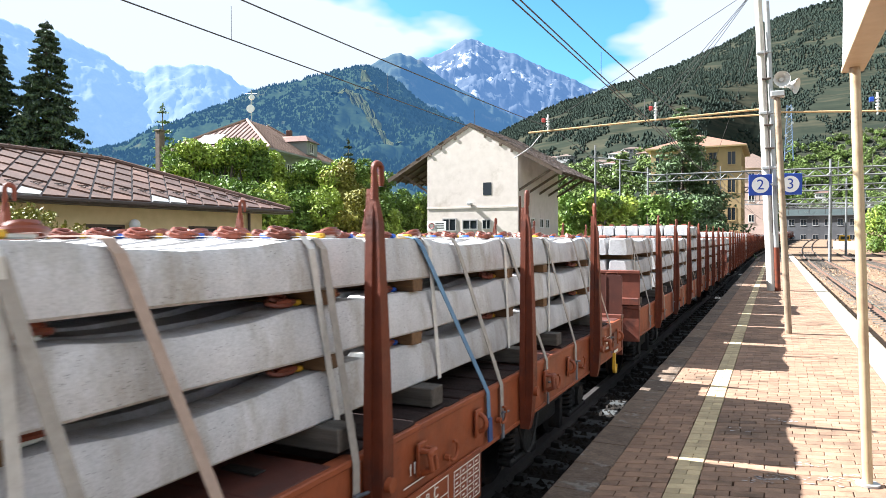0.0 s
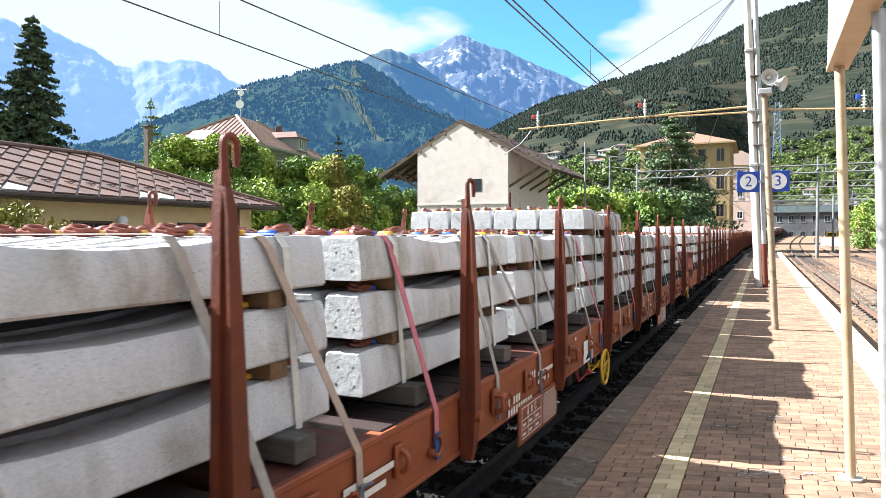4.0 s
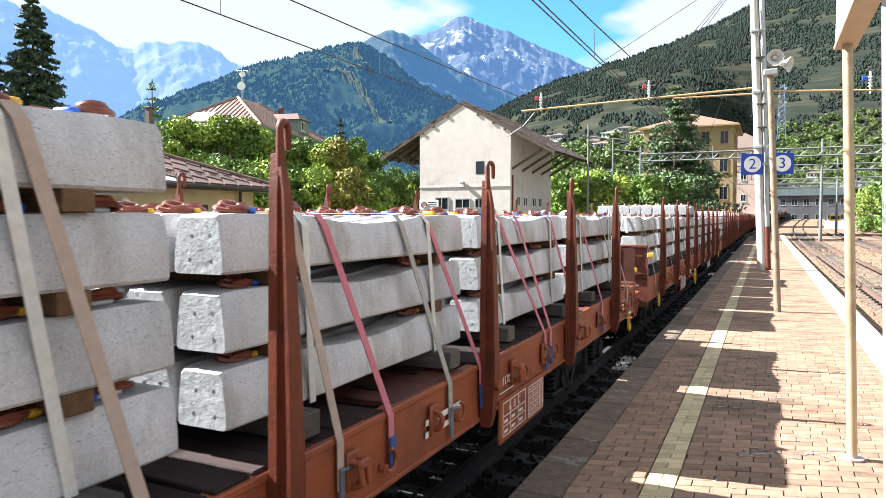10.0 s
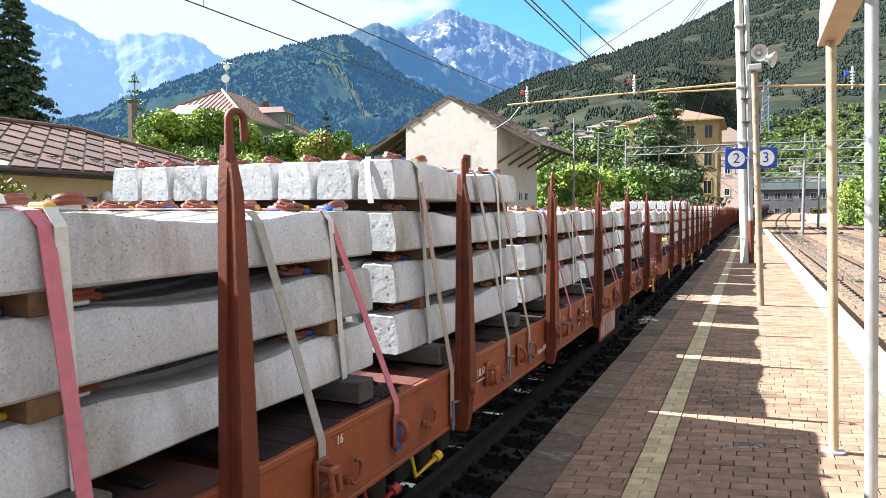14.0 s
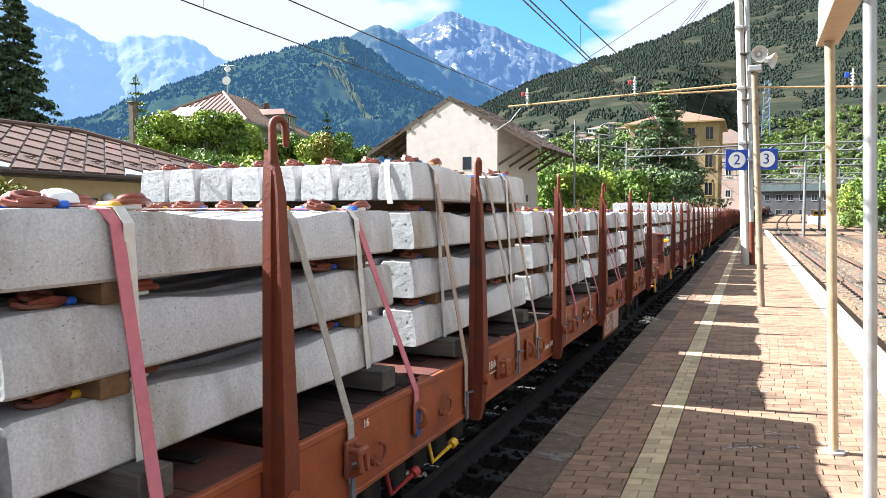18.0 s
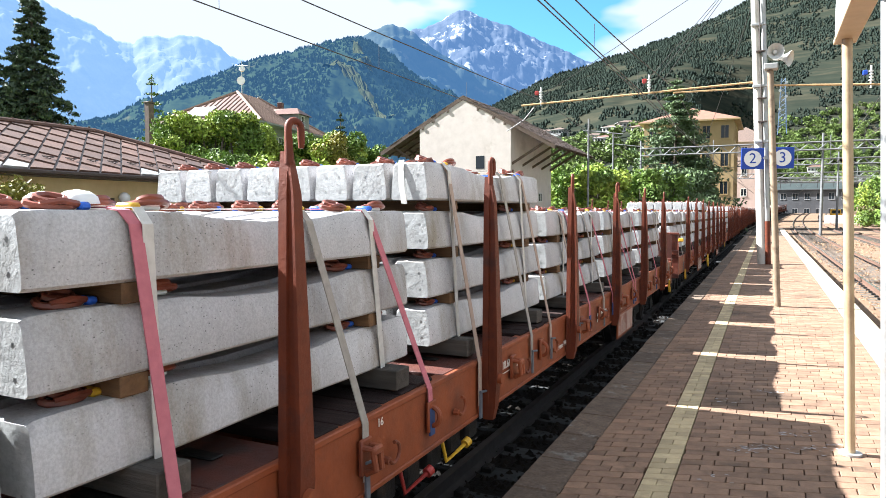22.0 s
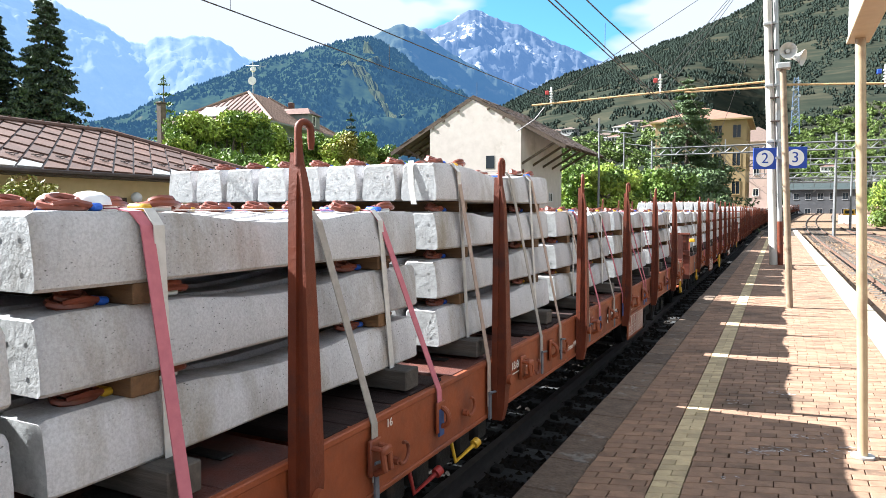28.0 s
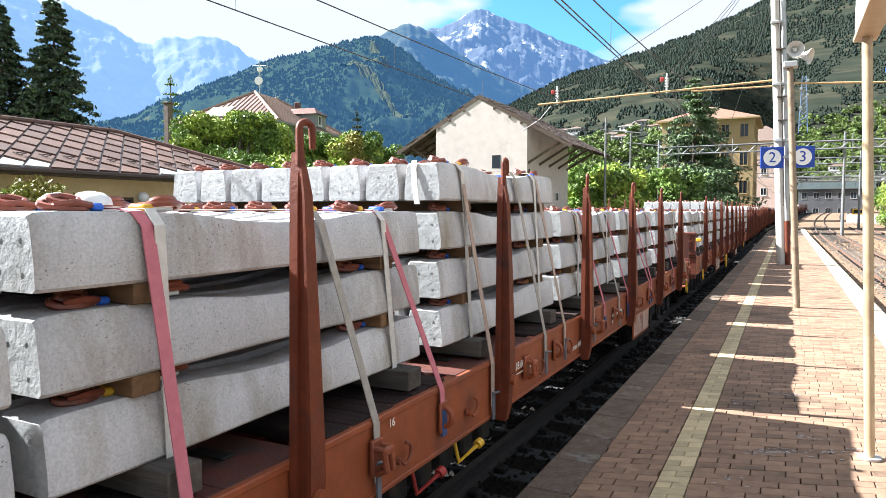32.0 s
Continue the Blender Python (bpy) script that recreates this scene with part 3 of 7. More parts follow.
def stack(layers, near, seed, label):
    """A strapped stack of sleepers; its space is the wagon's, its load begins at y = 0."""
    rng = random.Random(seed)
    top_z = BASE_Z + (layers - 1) * LAYER + 0.245
    root = thing("sleeper_stack", label, "sleeper stack", group="stacks of sleepers on the goods train")
    joined = Build()
    for k in range(layers):
        slip = rng.uniform(-0.004, 0.004) - 0.009 * k
        for i in range(8):
            x = (i - 3.5) * SLEEPER_STEP + rng.uniform(-0.005, 0.005)
            y = 0.013 + slip + rng.uniform(-0.004, 0.004)
            at = pose(x, y, BASE_Z + k * LAYER, 0, 0, rng.uniform(-0.25, 0.25))
            if near:
                o = part("concrete_sleeper", SLEEPER_MESH, None, root)
                o.matrix_basis = at
                if k == layers - 1 or i in (0, 7):
                    for q in SEATS:
                        for side in (0, 1):
                            f = part("rail_fastening", FASTENINGS[side if rng.random() < 0.85 else 1 - side], None, o)
                            f.matrix_basis = pose(0, q, 0.243, 0, 0, (180 if (side == 0) == (q < 1) else 0) + rng.uniform(-4, 4))
            else:
                s = sleeper_build(at)
                joined.add(s.v, s.f)
        for q in SEATS:
            o = part("timber_spacer" if k else "bearer", SPACER_MESH if k else BEARER_MESH, None, root)
            o.matrix_basis = pose(0, q + (rng.uniform(-0.005, 0.005) if k else rng.uniform(-0.06, 0.06)), BASE_Z + k * LAYER - 0.0725 if k else FLOOR_Z + 0.025, 0, 0, rng.uniform(-1, 1))
    if not near:
        tagged(part("concrete_sleepers", joined, CONCRETE, root), kind="stuff")
        clips = Build()
        for q in SEATS:
            for i in range(8):
                clips.box((i - 3.5) * SLEEPER_STEP - 0.06, (i - 3.5) * SLEEPER_STEP + 0.06, q - 0.06, q + 0.06, top_z, top_z + 0.045, 0, 0.015)
        tagged(part("rail_fastenings", clips, BROWN_CLIP, root), kind="stuff")
    for q, lean in BINDINGS.get(seed, BINDINGS[99]):
        part("banding", wrap(q, BASE_Z - 0.01, top_z, lean), STRAP_WHITE, root, "white woven banding")
    for n, (q, reach, c) in enumerate(LASHINGS.get(seed, LASHINGS[99])):
        m = {"g": STRAP_GREY, "p": STRAP_PINK, "w": STRAP_WHITE, "b": STRAP_BLUE, "t": STRAP_TAN}[c]
        sb, mats = band(q, top_z, m, reach, 0.52 + rng.uniform(-0.05, 0.06), c in "pb")
        part("lashing_strap", sb, mats, root, LASHING_NAMES[c])
    if seed in (3, 7):
        tag = Build().ribbon([(1.0, -0.012, top_z + 0.012), (1.0, -0.022, top_z - 0.04), (1.01, -0.03, top_z - 0.16), (1.03, -0.03, top_z - 0.27)], 0.04, 0.003, (1, 0, 0))
        part("loose_tag", tag, STRAP_WHITE, root, "loose white strap end")
    if seed in (2, 6):
        for q, x in ((0.36, 0.75), (0.3, 1.02)):
            lump = [[(x + r * 0.075 * math.cos(a), q + r * 0.07 * math.sin(a), top_z + 0.02 + h) for a in (2 * math.pi * k / 10 for k in range(10))] for h, r in ((0.0, 1.0), (0.025, 0.9), (0.042, 0.55), (0.048, 0.1))]
            part("padding", Build().loft(lump), WHITE_PLASTIC, root, "white plastic padding", smooth=60)
    return root


def stake_meshes():
    """A tapered channel-shaped stake, its hook and its foot bolt; the sill's side is the plane x = 0."""
    b = Build()
    outline = [(0.37, 0.045, 0.05), (0.46, 0.055, 0.075), (0.72, 0.075, 0.1), (0.86, 0.07, 0.1), (1.4, 0.055, 0.08), (1.88, 0.04, 0.055), (1.97, 0.03, 0.035), (2.05, 0.017, 0.017)]
    rings = []
    for z, w, d in outline:
        w, d = w * 0.66, d * 0.8
        g = w * 0.62
        k = 0.55 if 0.5 < z < 1.95 else 1.0
        rings.append([(-0.03, w, z), (d, w, z), (d, -w, z), (d - d * 0.25, -w, z), (d - d * 0.28, -w * k, z), (0.012, -w * k, z), (0.01, -w, z), (-0.03, -w, z)])
    b.loft(rings)
    h = Build()
    c = 0.027
    arc = [(0.008, 0, 2.0), (0.008, -0.002, 2.06), (0.008, -0.004, 2.13)] + [(0.008, c - (c + 0.004) * math.cos(a), 2.145 + c * math.sin(a)) for a in (radians(k) for k in range(0, 181, 20))] + [(0.008, 2 * c + 0.006, 2.1), (0.008, 2 * c + 0.005, 2.065)]
    h.tube(arc, [0.02, 0.017] + [0.015] * (len(arc) - 3) + [0.011], 10)
    f = Build()
    f.disc((0.08, 0, 0.66), (1, 0, 0), 0.036, 0.05, 14)
    return b.mesh("stake", RUST_DARK, 30), h.mesh("hook", RUST_DARK, 50), f.mesh("bolt", RUST, 40)


STAKE_MESH, STAKE_HOOK, STAKE_BOLT = stake_meshes()


def lashing_hook_mesh():
    b = Build()
    b.box(0, 0.02, -0.05, 0.05, -0.09, 0.09, 0, 0.006)
    arc = [(0.015 + 0.05 * math.sin(a), 0.0, 0.055 * math.cos(a)) for a in (radians(k) for k in range(0, 200, 20))]
    b.tube(arc, 0.016, 8)
    return b.mesh("lashing_hook", RUST, 40)


def ring_mesh():
    b = Build()
    b.tube([(0.03, 0.055 * math.cos(a), 0.055 * math.sin(a)) for a in (radians(k) for k in range(-150, 100, 22))], 0.01, 8)
    b.disc((0.015, -0.045, -0.03), (1, 0, 0), 0.022, 0.03, 8)
    return b.mesh("rope_ring", RUST, 40)


def bracket_mesh():
    b = Build()
    b.box(0, 0.025, -0.05, 0.05, -0.09, 0.09, 0, 0.006)
    b.tube([(0.02, -0.03, 0.05), (0.075, -0.03, 0.05), (0.085, -0.02, -0.05), (0.03, -0.02, -0.075)], 0.018, 8)
    b.tube([(0.02, 0.03, 0.05), (0.075, 0.03, 0.05), (0.085, 0.03, -0.05), (0.03, 0.03, -0.075)], 0.018, 8)
    b.box(0.06, 0.095, -0.045, 0.045, 0.02, 0.065, 0, 0.012)
    return b.mesh("winch_bracket", RUST, 40)


HOOK_MESH, RING_MESH, BRACKET_MESH = lashing_hook_mesh(), ring_mesh(), bracket_mesh()
BOARD_MESH = Build().box(-SIDE_X + 0.03, SIDE_X - 0.03, -0.095, 0.095, FLOOR_Z - 0.045, FLOOR_Z + 0.012, 0, 0.006).mesh("deck_board", PLANK)


def wheel_mesh():
    b = Build()
    prof = [(0.0, 0.46), (0.03, 0.475), (0.03, 0.44), (0.1, 0.432), (0.135, 0.425), (0.135, 0.37), (0.1, 0.36), (0.085, 0.2), (0.12, 0.14), (0.16, 0.12), (0.16, 0.0)]
    n = 28
    rings = [[(x, r * math.cos(2 * math.pi * k / n), r * math.sin(2 * math.pi * k / n)) for k in range(n)] for x, r in prof[:-1]]
    b.loft(rings)
    b.tube([(-1.4, 0, 0), (0.1, 0, 0)], 0.08, 12)
    return b.mesh("wheel", BLACK_STEEL, 40)


WHEEL_MESH = wheel_mesh()


def bogie(parent, y):
    fr = Build()
    for s in (-1, 1):
        fr.box(s * 1.0 - 0.06, s * 1.0 + 0.06, y - 1.3, y + 1.3, 0.1, 0.26, 0, 0.02)
        fr.box(s * 1.0 - 0.05, s * 1.0 + 0.05, y - 0.35, y + 0.35, -0.06, 0.2, 0, 0.04)
        for w in (-0.9, 0.9):
            fr.box(s * 1.02 - 0.11, s * 1.02 + 0.11, y + w - 0.15, y + w + 0.15, -0.05, 0.16, 0, 0.03)
            fr.disc((s * 1.14, y + w, 0.055), (1, 0, 0), 0.11, 0.05, 16)
            fr.box(s * 1.04 - 0.04, s * 1.04 + 0.1, y + w - 0.33, y + w + 0.33, -0.12, -0.06, 0, 0.015)
        for bx in (-0.45, 0.45):
            fr.box(s * 1.0 - 0.05, s * 1.0 + 0.08, y + bx - 0.05, y + bx + 0.05, -0.2, 0.12, 0, 0.01)
    fr.box(-0.95, 0.95, y - 0.2, y + 0.2, 0.1, 0.38, 0, 0.02)
    bo = part("bogie", fr, BLACK_STEEL, parent, "grimy black steel bogie")
    for w in (-0.9, 0.9):
        for s in (-1, 1):
            o = part("wheel", WHEEL_MESH, None, bo)
            o.matrix_basis = pose(s * 0.7, y + w, RAIL_Z + 0.43, 0, 0, 0 if s > 0 else 180)
            for d in (-0.24, 0.24):
                sp = Build()
                coil = [(s * 1.06 + 0.065 * math.cos(a), y + w + d + 0.065 * math.sin(a), -0.06 + 0.2 * a / (8 * math.pi)) for a in (k * math.pi / 4 for k in range(33))]
                sp.tube(coil, 0.016, 5)
                part("coil_spring", sp, BLACK_STEEL, bo)
    return bo


# where the deck is of steel plate, along the wagon
DECK_PLATES = ((-14.9, -14.1), (-11.7, -10.75), (-9.3, -7.9), (-5.5, -4.6), (-2.0, -1.2))


def wagon(near, seed):
    """A bogie flat wagon. Its space: y along the track with the front stake at 0, x towards the platform."""
    rng = random.Random(seed)
    w = thing("flat_wagon", "oxide-red bogie flat wagon with hooked side stakes", "flat wagon", group="wagons of the goods train")
    for s in (-1, 1):
        b = Build()
        x0, x1 = sorted((s * (SIDE_X - 0.09), s * SIDE_X))
        web = sorted((s * (SIDE_X - 0.03), s * (SIDE_X - 0.012)))
        b.box(*web, SILL_Y0, SILL_Y1, 0.42, 0.79)
        b.box(x0, x1, SILL_Y0, SILL_Y1, 0.768, FLOOR_Z, 0, 0.006)
        b.box(x0, x1, SILL_Y0, SILL_Y1, 0.4, 0.43, 0, 0.006)
        part("side_sill", b, RUST, w, "oxide-red channel sill")
        for k in range(STAKES):
            o = part("stake", STAKE_MESH, None, w)
            o.matrix_basis = pose(s * (SIDE_X + 0.03), -k * STAKE_STEP, 0) @ pose(0, 0, 0, 0, 0, (0 if s > 0 else 180))
            for extra in (STAKE_HOOK, STAKE_BOLT):
                e = part(extra.name, extra, None, o)
                if extra is STAKE_HOOK:
                    e.matrix_basis = pose(0, 0, 0, 0, 0, rng.choice((0, 0, 10, -15, 25)) if s > 0 else 180)
        if near:
            for k in range(STAKES):
                for dy, me, z in ((0.55, BRACKET_MESH, 0.62), (0.85, RING_MESH, 0.56), (1.35, HOOK_MESH, 0.62), (1.7, RING_MESH, 0.58)):
                    y = -k * STAKE_STEP + dy
                    if y > SILL_Y1 - 0.1:
                        continue
                    o = part(me.name, me, None, w)
                    o.matrix_basis = pose(s * (SIDE_X + 0.001), y + rng.uniform(-0.06, 0.06), z, 0, 0, 0 if s > 0 else 180)
    under = Build()
    for x in (-0.35, 0.35):
        under.box(x - 0.06, x + 0.06, SILL_Y0 + 0.1, SILL_Y1 - 0.1, 0.3, 0.74)
    for i in range(12):
        y = SILL_Y0 + 0.8 + i * 1.48
        under.box(-SIDE_X + 0.04, SIDE_X - 0.04, y - 0.05, y + 0.05, 0.45, 0.74)
    part("underframe", under, RUST_DARK, w)
    if near:
        n = int((SILL_Y1 - SILL_Y0 - 0.9) / 0.2)
        for i in range(n):
            y = SILL_Y0 + 0.5 + i * 0.2
            if any(a - 0.1 < y < b + 0.1 for a, b in DECK_PLATES):
                continue
            o = part("deck_board", BOARD_MESH, None, w)
            o.matrix_basis = pose(rng.uniform(-0.01, 0.01), y, rng.uniform(-0.008, 0.006), rng.uniform(-0.6, 0.6), 0, rng.uniform(-0.2, 0.2))
        for a, b in DECK_PLATES:
            half = (b - a) / 4
            for y in (a + half, b - half):
                pl = Build().box(-SIDE_X + 0.03, SIDE_X - 0.03, y - half + 0.002, y + half - 0.002, FLOOR_Z - 0.03, FLOOR_Z + 0.004, 0, 0.004)
                for q in (-1.05, -0.35, 0.35, 1.05):
                    pl.box(q - 0.1, q + 0.1, y - 0.035, y + 0.035, FLOOR_Z + 0.005, FLOOR_Z + 0.016, 1, 0.005)
                part("deck_plate", pl, [PLATE, BLACK_STEEL], w, "worn red steel checker plate")
        for y in (SILL_Y0 + 0.2, SILL_Y1 - 0.2):
            part("end_plate", Build().box(-SIDE_X + 0.03, SIDE_X - 0.03, y - 0.19, y + 0.19, FLOOR_Z - 0.03, FLOOR_Z + 0.006, 0, 0.004), PLATE, w, "red checker plate")
    else:
        part("deck", Build().box(-SIDE_X + 0.03, SIDE_X - 0.03, SILL_Y0 + 0.02, SILL_Y1 - 0.02, FLOOR_Z - 0.045, FLOOR_Z + 0.01), PLANK, w, "dark plank deck")
    for e, y in ((-1, SILL_Y0), (1, SILL_Y1)):
        hs = Build()
        hs.box(-SIDE_X, SIDE_X, y - 0.03 if e < 0 else y - 0.02, y + 0.02 if e < 0 else y + 0.03, 0.33, FLOOR_Z, 0, 0.006)
        hs.box(-SIDE_X - 0.002, SIDE_X + 0.002, y - 0.05 if e < 0 else y - 0.09, y + 0.09 if e < 0 else y + 0.05, FLOOR_Z, FLOOR_Z + 0.05, 0, 0.008)
        part("headstock", hs, RUST_END, w)
        ew = Build()
        q = y - e * 0.02
        h0, h1 = FLOOR_Z + 0.052, FLOOR_Z + 0.5
        width = SIDE_X - 0.004
        left = -width
        if e < 0:
            ew.box(left, width, q - 0.012, q + 0.012, h0, h1, 0, 0.004)
        else:
            edge_line = [(left, h0), (width, h0)] + [(s_ * (width - 0.045) + s_ * 0.045 * math.sin(a), h1 + 0.002 + 0.045 * math.cos(a)) for s_, turn in ((1, (90, 60, 30, 0)), (-1, (0, 30, 60, 90))) for a in (radians(k) for k in turn)]
            for d0, d1, inset in ((-0.014, 0.006, 0.0), (0.006, 0.014, 0.018)):
                ew.loft([[(x * (width - inset) / width, q + d, h0 + (z - h0) * (1 - inset / (h1 - h0))) for x, z in edge_line] for d in (d0, d1)])
        wall = part("end_flap", ew, RUST_END if e < 0 else FLAP, w, "raised oxide-red steel end flap")
        if e < 0:
            part("top_rail", Build().box(left, width, q - 0.035, q + 0.035, h1 + 0.001, h1 + 0.05, 0, 0.008), RUST_END, wall)
        part("bottom_rail", Build().box(left, width, *sorted((q + e * 0.0125, q + e * (0.085 if e < 0 else 0.04))), h0, h0 + (0.105 if e < 0 else 0.06), 0, 0.01), RUST_END, wall)
        if near and e < 0:
            for x in (left + 0.04, left + (width - left) * 0.25, 0, left + (width - left) * 0.75, width - 0.04):
                part("rib", Build().box(x - 0.035, x + 0.035, q + e * 0.0125, q + e * 0.04, h0 + 0.106, h1, 0, 0.006), RUST_END, wall)
        if near:
            if e < 0:
                for x in (left + 0.38, width - 0.38):
                    gr = Build().tube([(x - 0.13, q - 0.02, h1 - 0.1), (x - 0.13, q - 0.055, h1 - 0.09), (x - 0.13, q - 0.055, h1 + 0.03), (x + 0.13, q - 0.055, h1 + 0.03), (x + 0.13, q - 0.055, h1 - 0.09), (x + 0.13, q - 0.02, h1 - 0.1)], 0.012, 8)
                    part("grab_handle", gr, RUST_DARK, wall, smooth=40)
                for x in (0.62, -0.62):
                    hk = Build().tube([(x + 0.045 * math.cos(a), q - 0.05, h1 - 0.16 + 0.045 * math.sin(a)) for a in (radians(k) for k in range(-30, 211, 30))], 0.012, 7)
                    part("rope_eye", hk, RUST_DARK, wall, smooth=40)
                cl = Build()
                for d in (0.0, 0.12, 0.2):
                    cl.tube([(0.02 + d * 0.7, q - 0.05, h1 - 0.02), (0.02 + d, q - 0.07, h1 + 0.06), (0.1 + d, q - 0.06, h1 + 0.05), (0.09 + d, q - 0.05, h1 - 0.03)], 0.015, 7)
                cl.box(-0.03, 0.4, q - 0.08, q - 0.036, h1 - 0.06, h1 - 0.02, 0, 0.01)
                part("locking_claw", cl, RUST_DARK, wall, smooth=40)
            else:
                for x in (left + 0.13, width - 0.13):
                    gr = Build().tube([(x - 0.07, q, h1 + 0.03), (x - 0.07, q, h1 + 0.075), (x + 0.07, q, h1 + 0.075), (x + 0.07, q, h1 + 0.03)], 0.01, 8)
                    part("grab_handle", gr, RUST_DARK, wall, smooth=40)
                for x in (left + 0.2, width - 0.2):
                    part("weld_seam", Build().tube([(x, q - 0.016, h0 + 0.02), (x, q - 0.016, h1 + 0.03)], 0.004, 6), FLAP, wall)
            for s_ in (-1, 1) if e < 0 else ():
                x = s_ * (SIDE_X + 0.045)
                la = Build().box(x - 0.055, x + 0.055, q + e * 0.05 - 0.03, q + e * 0.05 + 0.03, h1 - 0.15, h1 - 0.075, 0, 0.012)
                part("latch", la, YELLOW, wall, "yellow-painted latch")
                x = s_ * (SIDE_X - 0.2)
                lb = Build().box(x - 0.045, x + 0.045, q + e * 0.13 - 0.03, q + e * 0.13 + 0.03, h0 + 0.05, h0 + 0.125, 0, 0.012)
                part("latch", lb, YELLOW, wall, "yellow-painted latch")
                part("latch_rod", Build().tube([(x, q - 0.115, h0 + 0.2), (x, q - 0.13, h0 - 0.02), (x - s_ * 0.05, q - 0.12, h0 - 0.07), (x + s_ * 0.03, q - 0.11, h0 - 0.1)], 0.016, 8), RUST_DARK, wall, smooth=40)
                arm = Build().box(min(s_ * (SIDE_X - 0.52), s_ * (SIDE_X - 0.26)), max(s_ * (SIDE_X - 0.52), s_ * (SIDE_X - 0.26)), q - 0.1, q - 0.06, h0 + 0.19, h0 + 0.26, 0, 0.008)
                arm.box(min(s_ * (SIDE_X - 0.3), s_ * (SIDE_X - 0.2)), max(s_ * (SIDE_X - 0.3), s_ * (SIDE_X - 0.2)), q - 0.115, q - 0.013, h0 + 0.19, h0 + 0.275, 0, 0.012)
                part("locking_arm", arm, RUST_END, wall)
        for x in (-0.875, 0.875):
            bf = Build()
            bf.disc((x, y + e * 0.03, 0.62), (0, 1, 0), 0.17, 0.05, 20)
            bf.tube([(x, y, 0.62), (x, y + e * 0.34, 0.62)], 0.125, 20)
            bf.tube([(x, y + e * 0.3, 0.62), (x, y + e * 0.55, 0.62)], 0.09, 20)
            bu = part("buffer", bf, RUST_END, w, smooth=40)
            part("buffer_head", Build().disc((x, y + e * 0.575, 0.62), (0, 1, 0), 0.235, 0.045, 28), BLACK_STEEL, bu, "greasy black buffer head", smooth=40)
        if near:
            st = Build()
            side = -e
            x = side * (SIDE_X - 0.35)
            yy = y + e * 0.16
            for d in (-0.15, 0.2):
                d *= side
                st.tube([(x + d, y + e * 0.02, 0.4), (x + d, yy, 0.37), (x + d, yy, 0.27), (x + d * 0.92, yy, 0.2), (x + d * 0.6, yy, 0.17)], 0.017, 8)
            st.box(x - 0.15, x + 0.15, yy - 0.12, yy + 0.12, 0.15, 0.182, 0, 0.008)
            st.box(x + side * 0.15 - 0.1, x + side * 0.15 + 0.1, yy - 0.12, yy + 0.1, 0.55, 0.6, 0, 0.008)
            part("foot_step", st, RUST, w)
            cp = Build()
            cp.tube([(0, y, 0.6), (0, y + e * 0.25, 0.58), (0, y + e * 0.5, 0.5), (0.0, y + e * 0.62, 0.42)], 0.04, 10)
            cp.tube([(0.35, y, 0.5), (0.34, y + e * 0.2, 0.3), (0.3, y + e * 0.45, 0.2), (0.25, y + e * 0.6, 0.3)], 0.022, 8)
            part("coupling", cp, BLACK_STEEL, w, smooth=40)
    for y in (SILL_Y0 + 2.15, SILL_Y1 - 2.15):
        bogie(w, y)
    if near:
        wagon_details(w, seed)
    return w


def face(y, z):
    """A pose on the platform side of the sill, with text facing the platform."""
    return pose(SIDE_X + 0.0015, y, z) @ pose(0, 0, 0, 90, 0, 90)


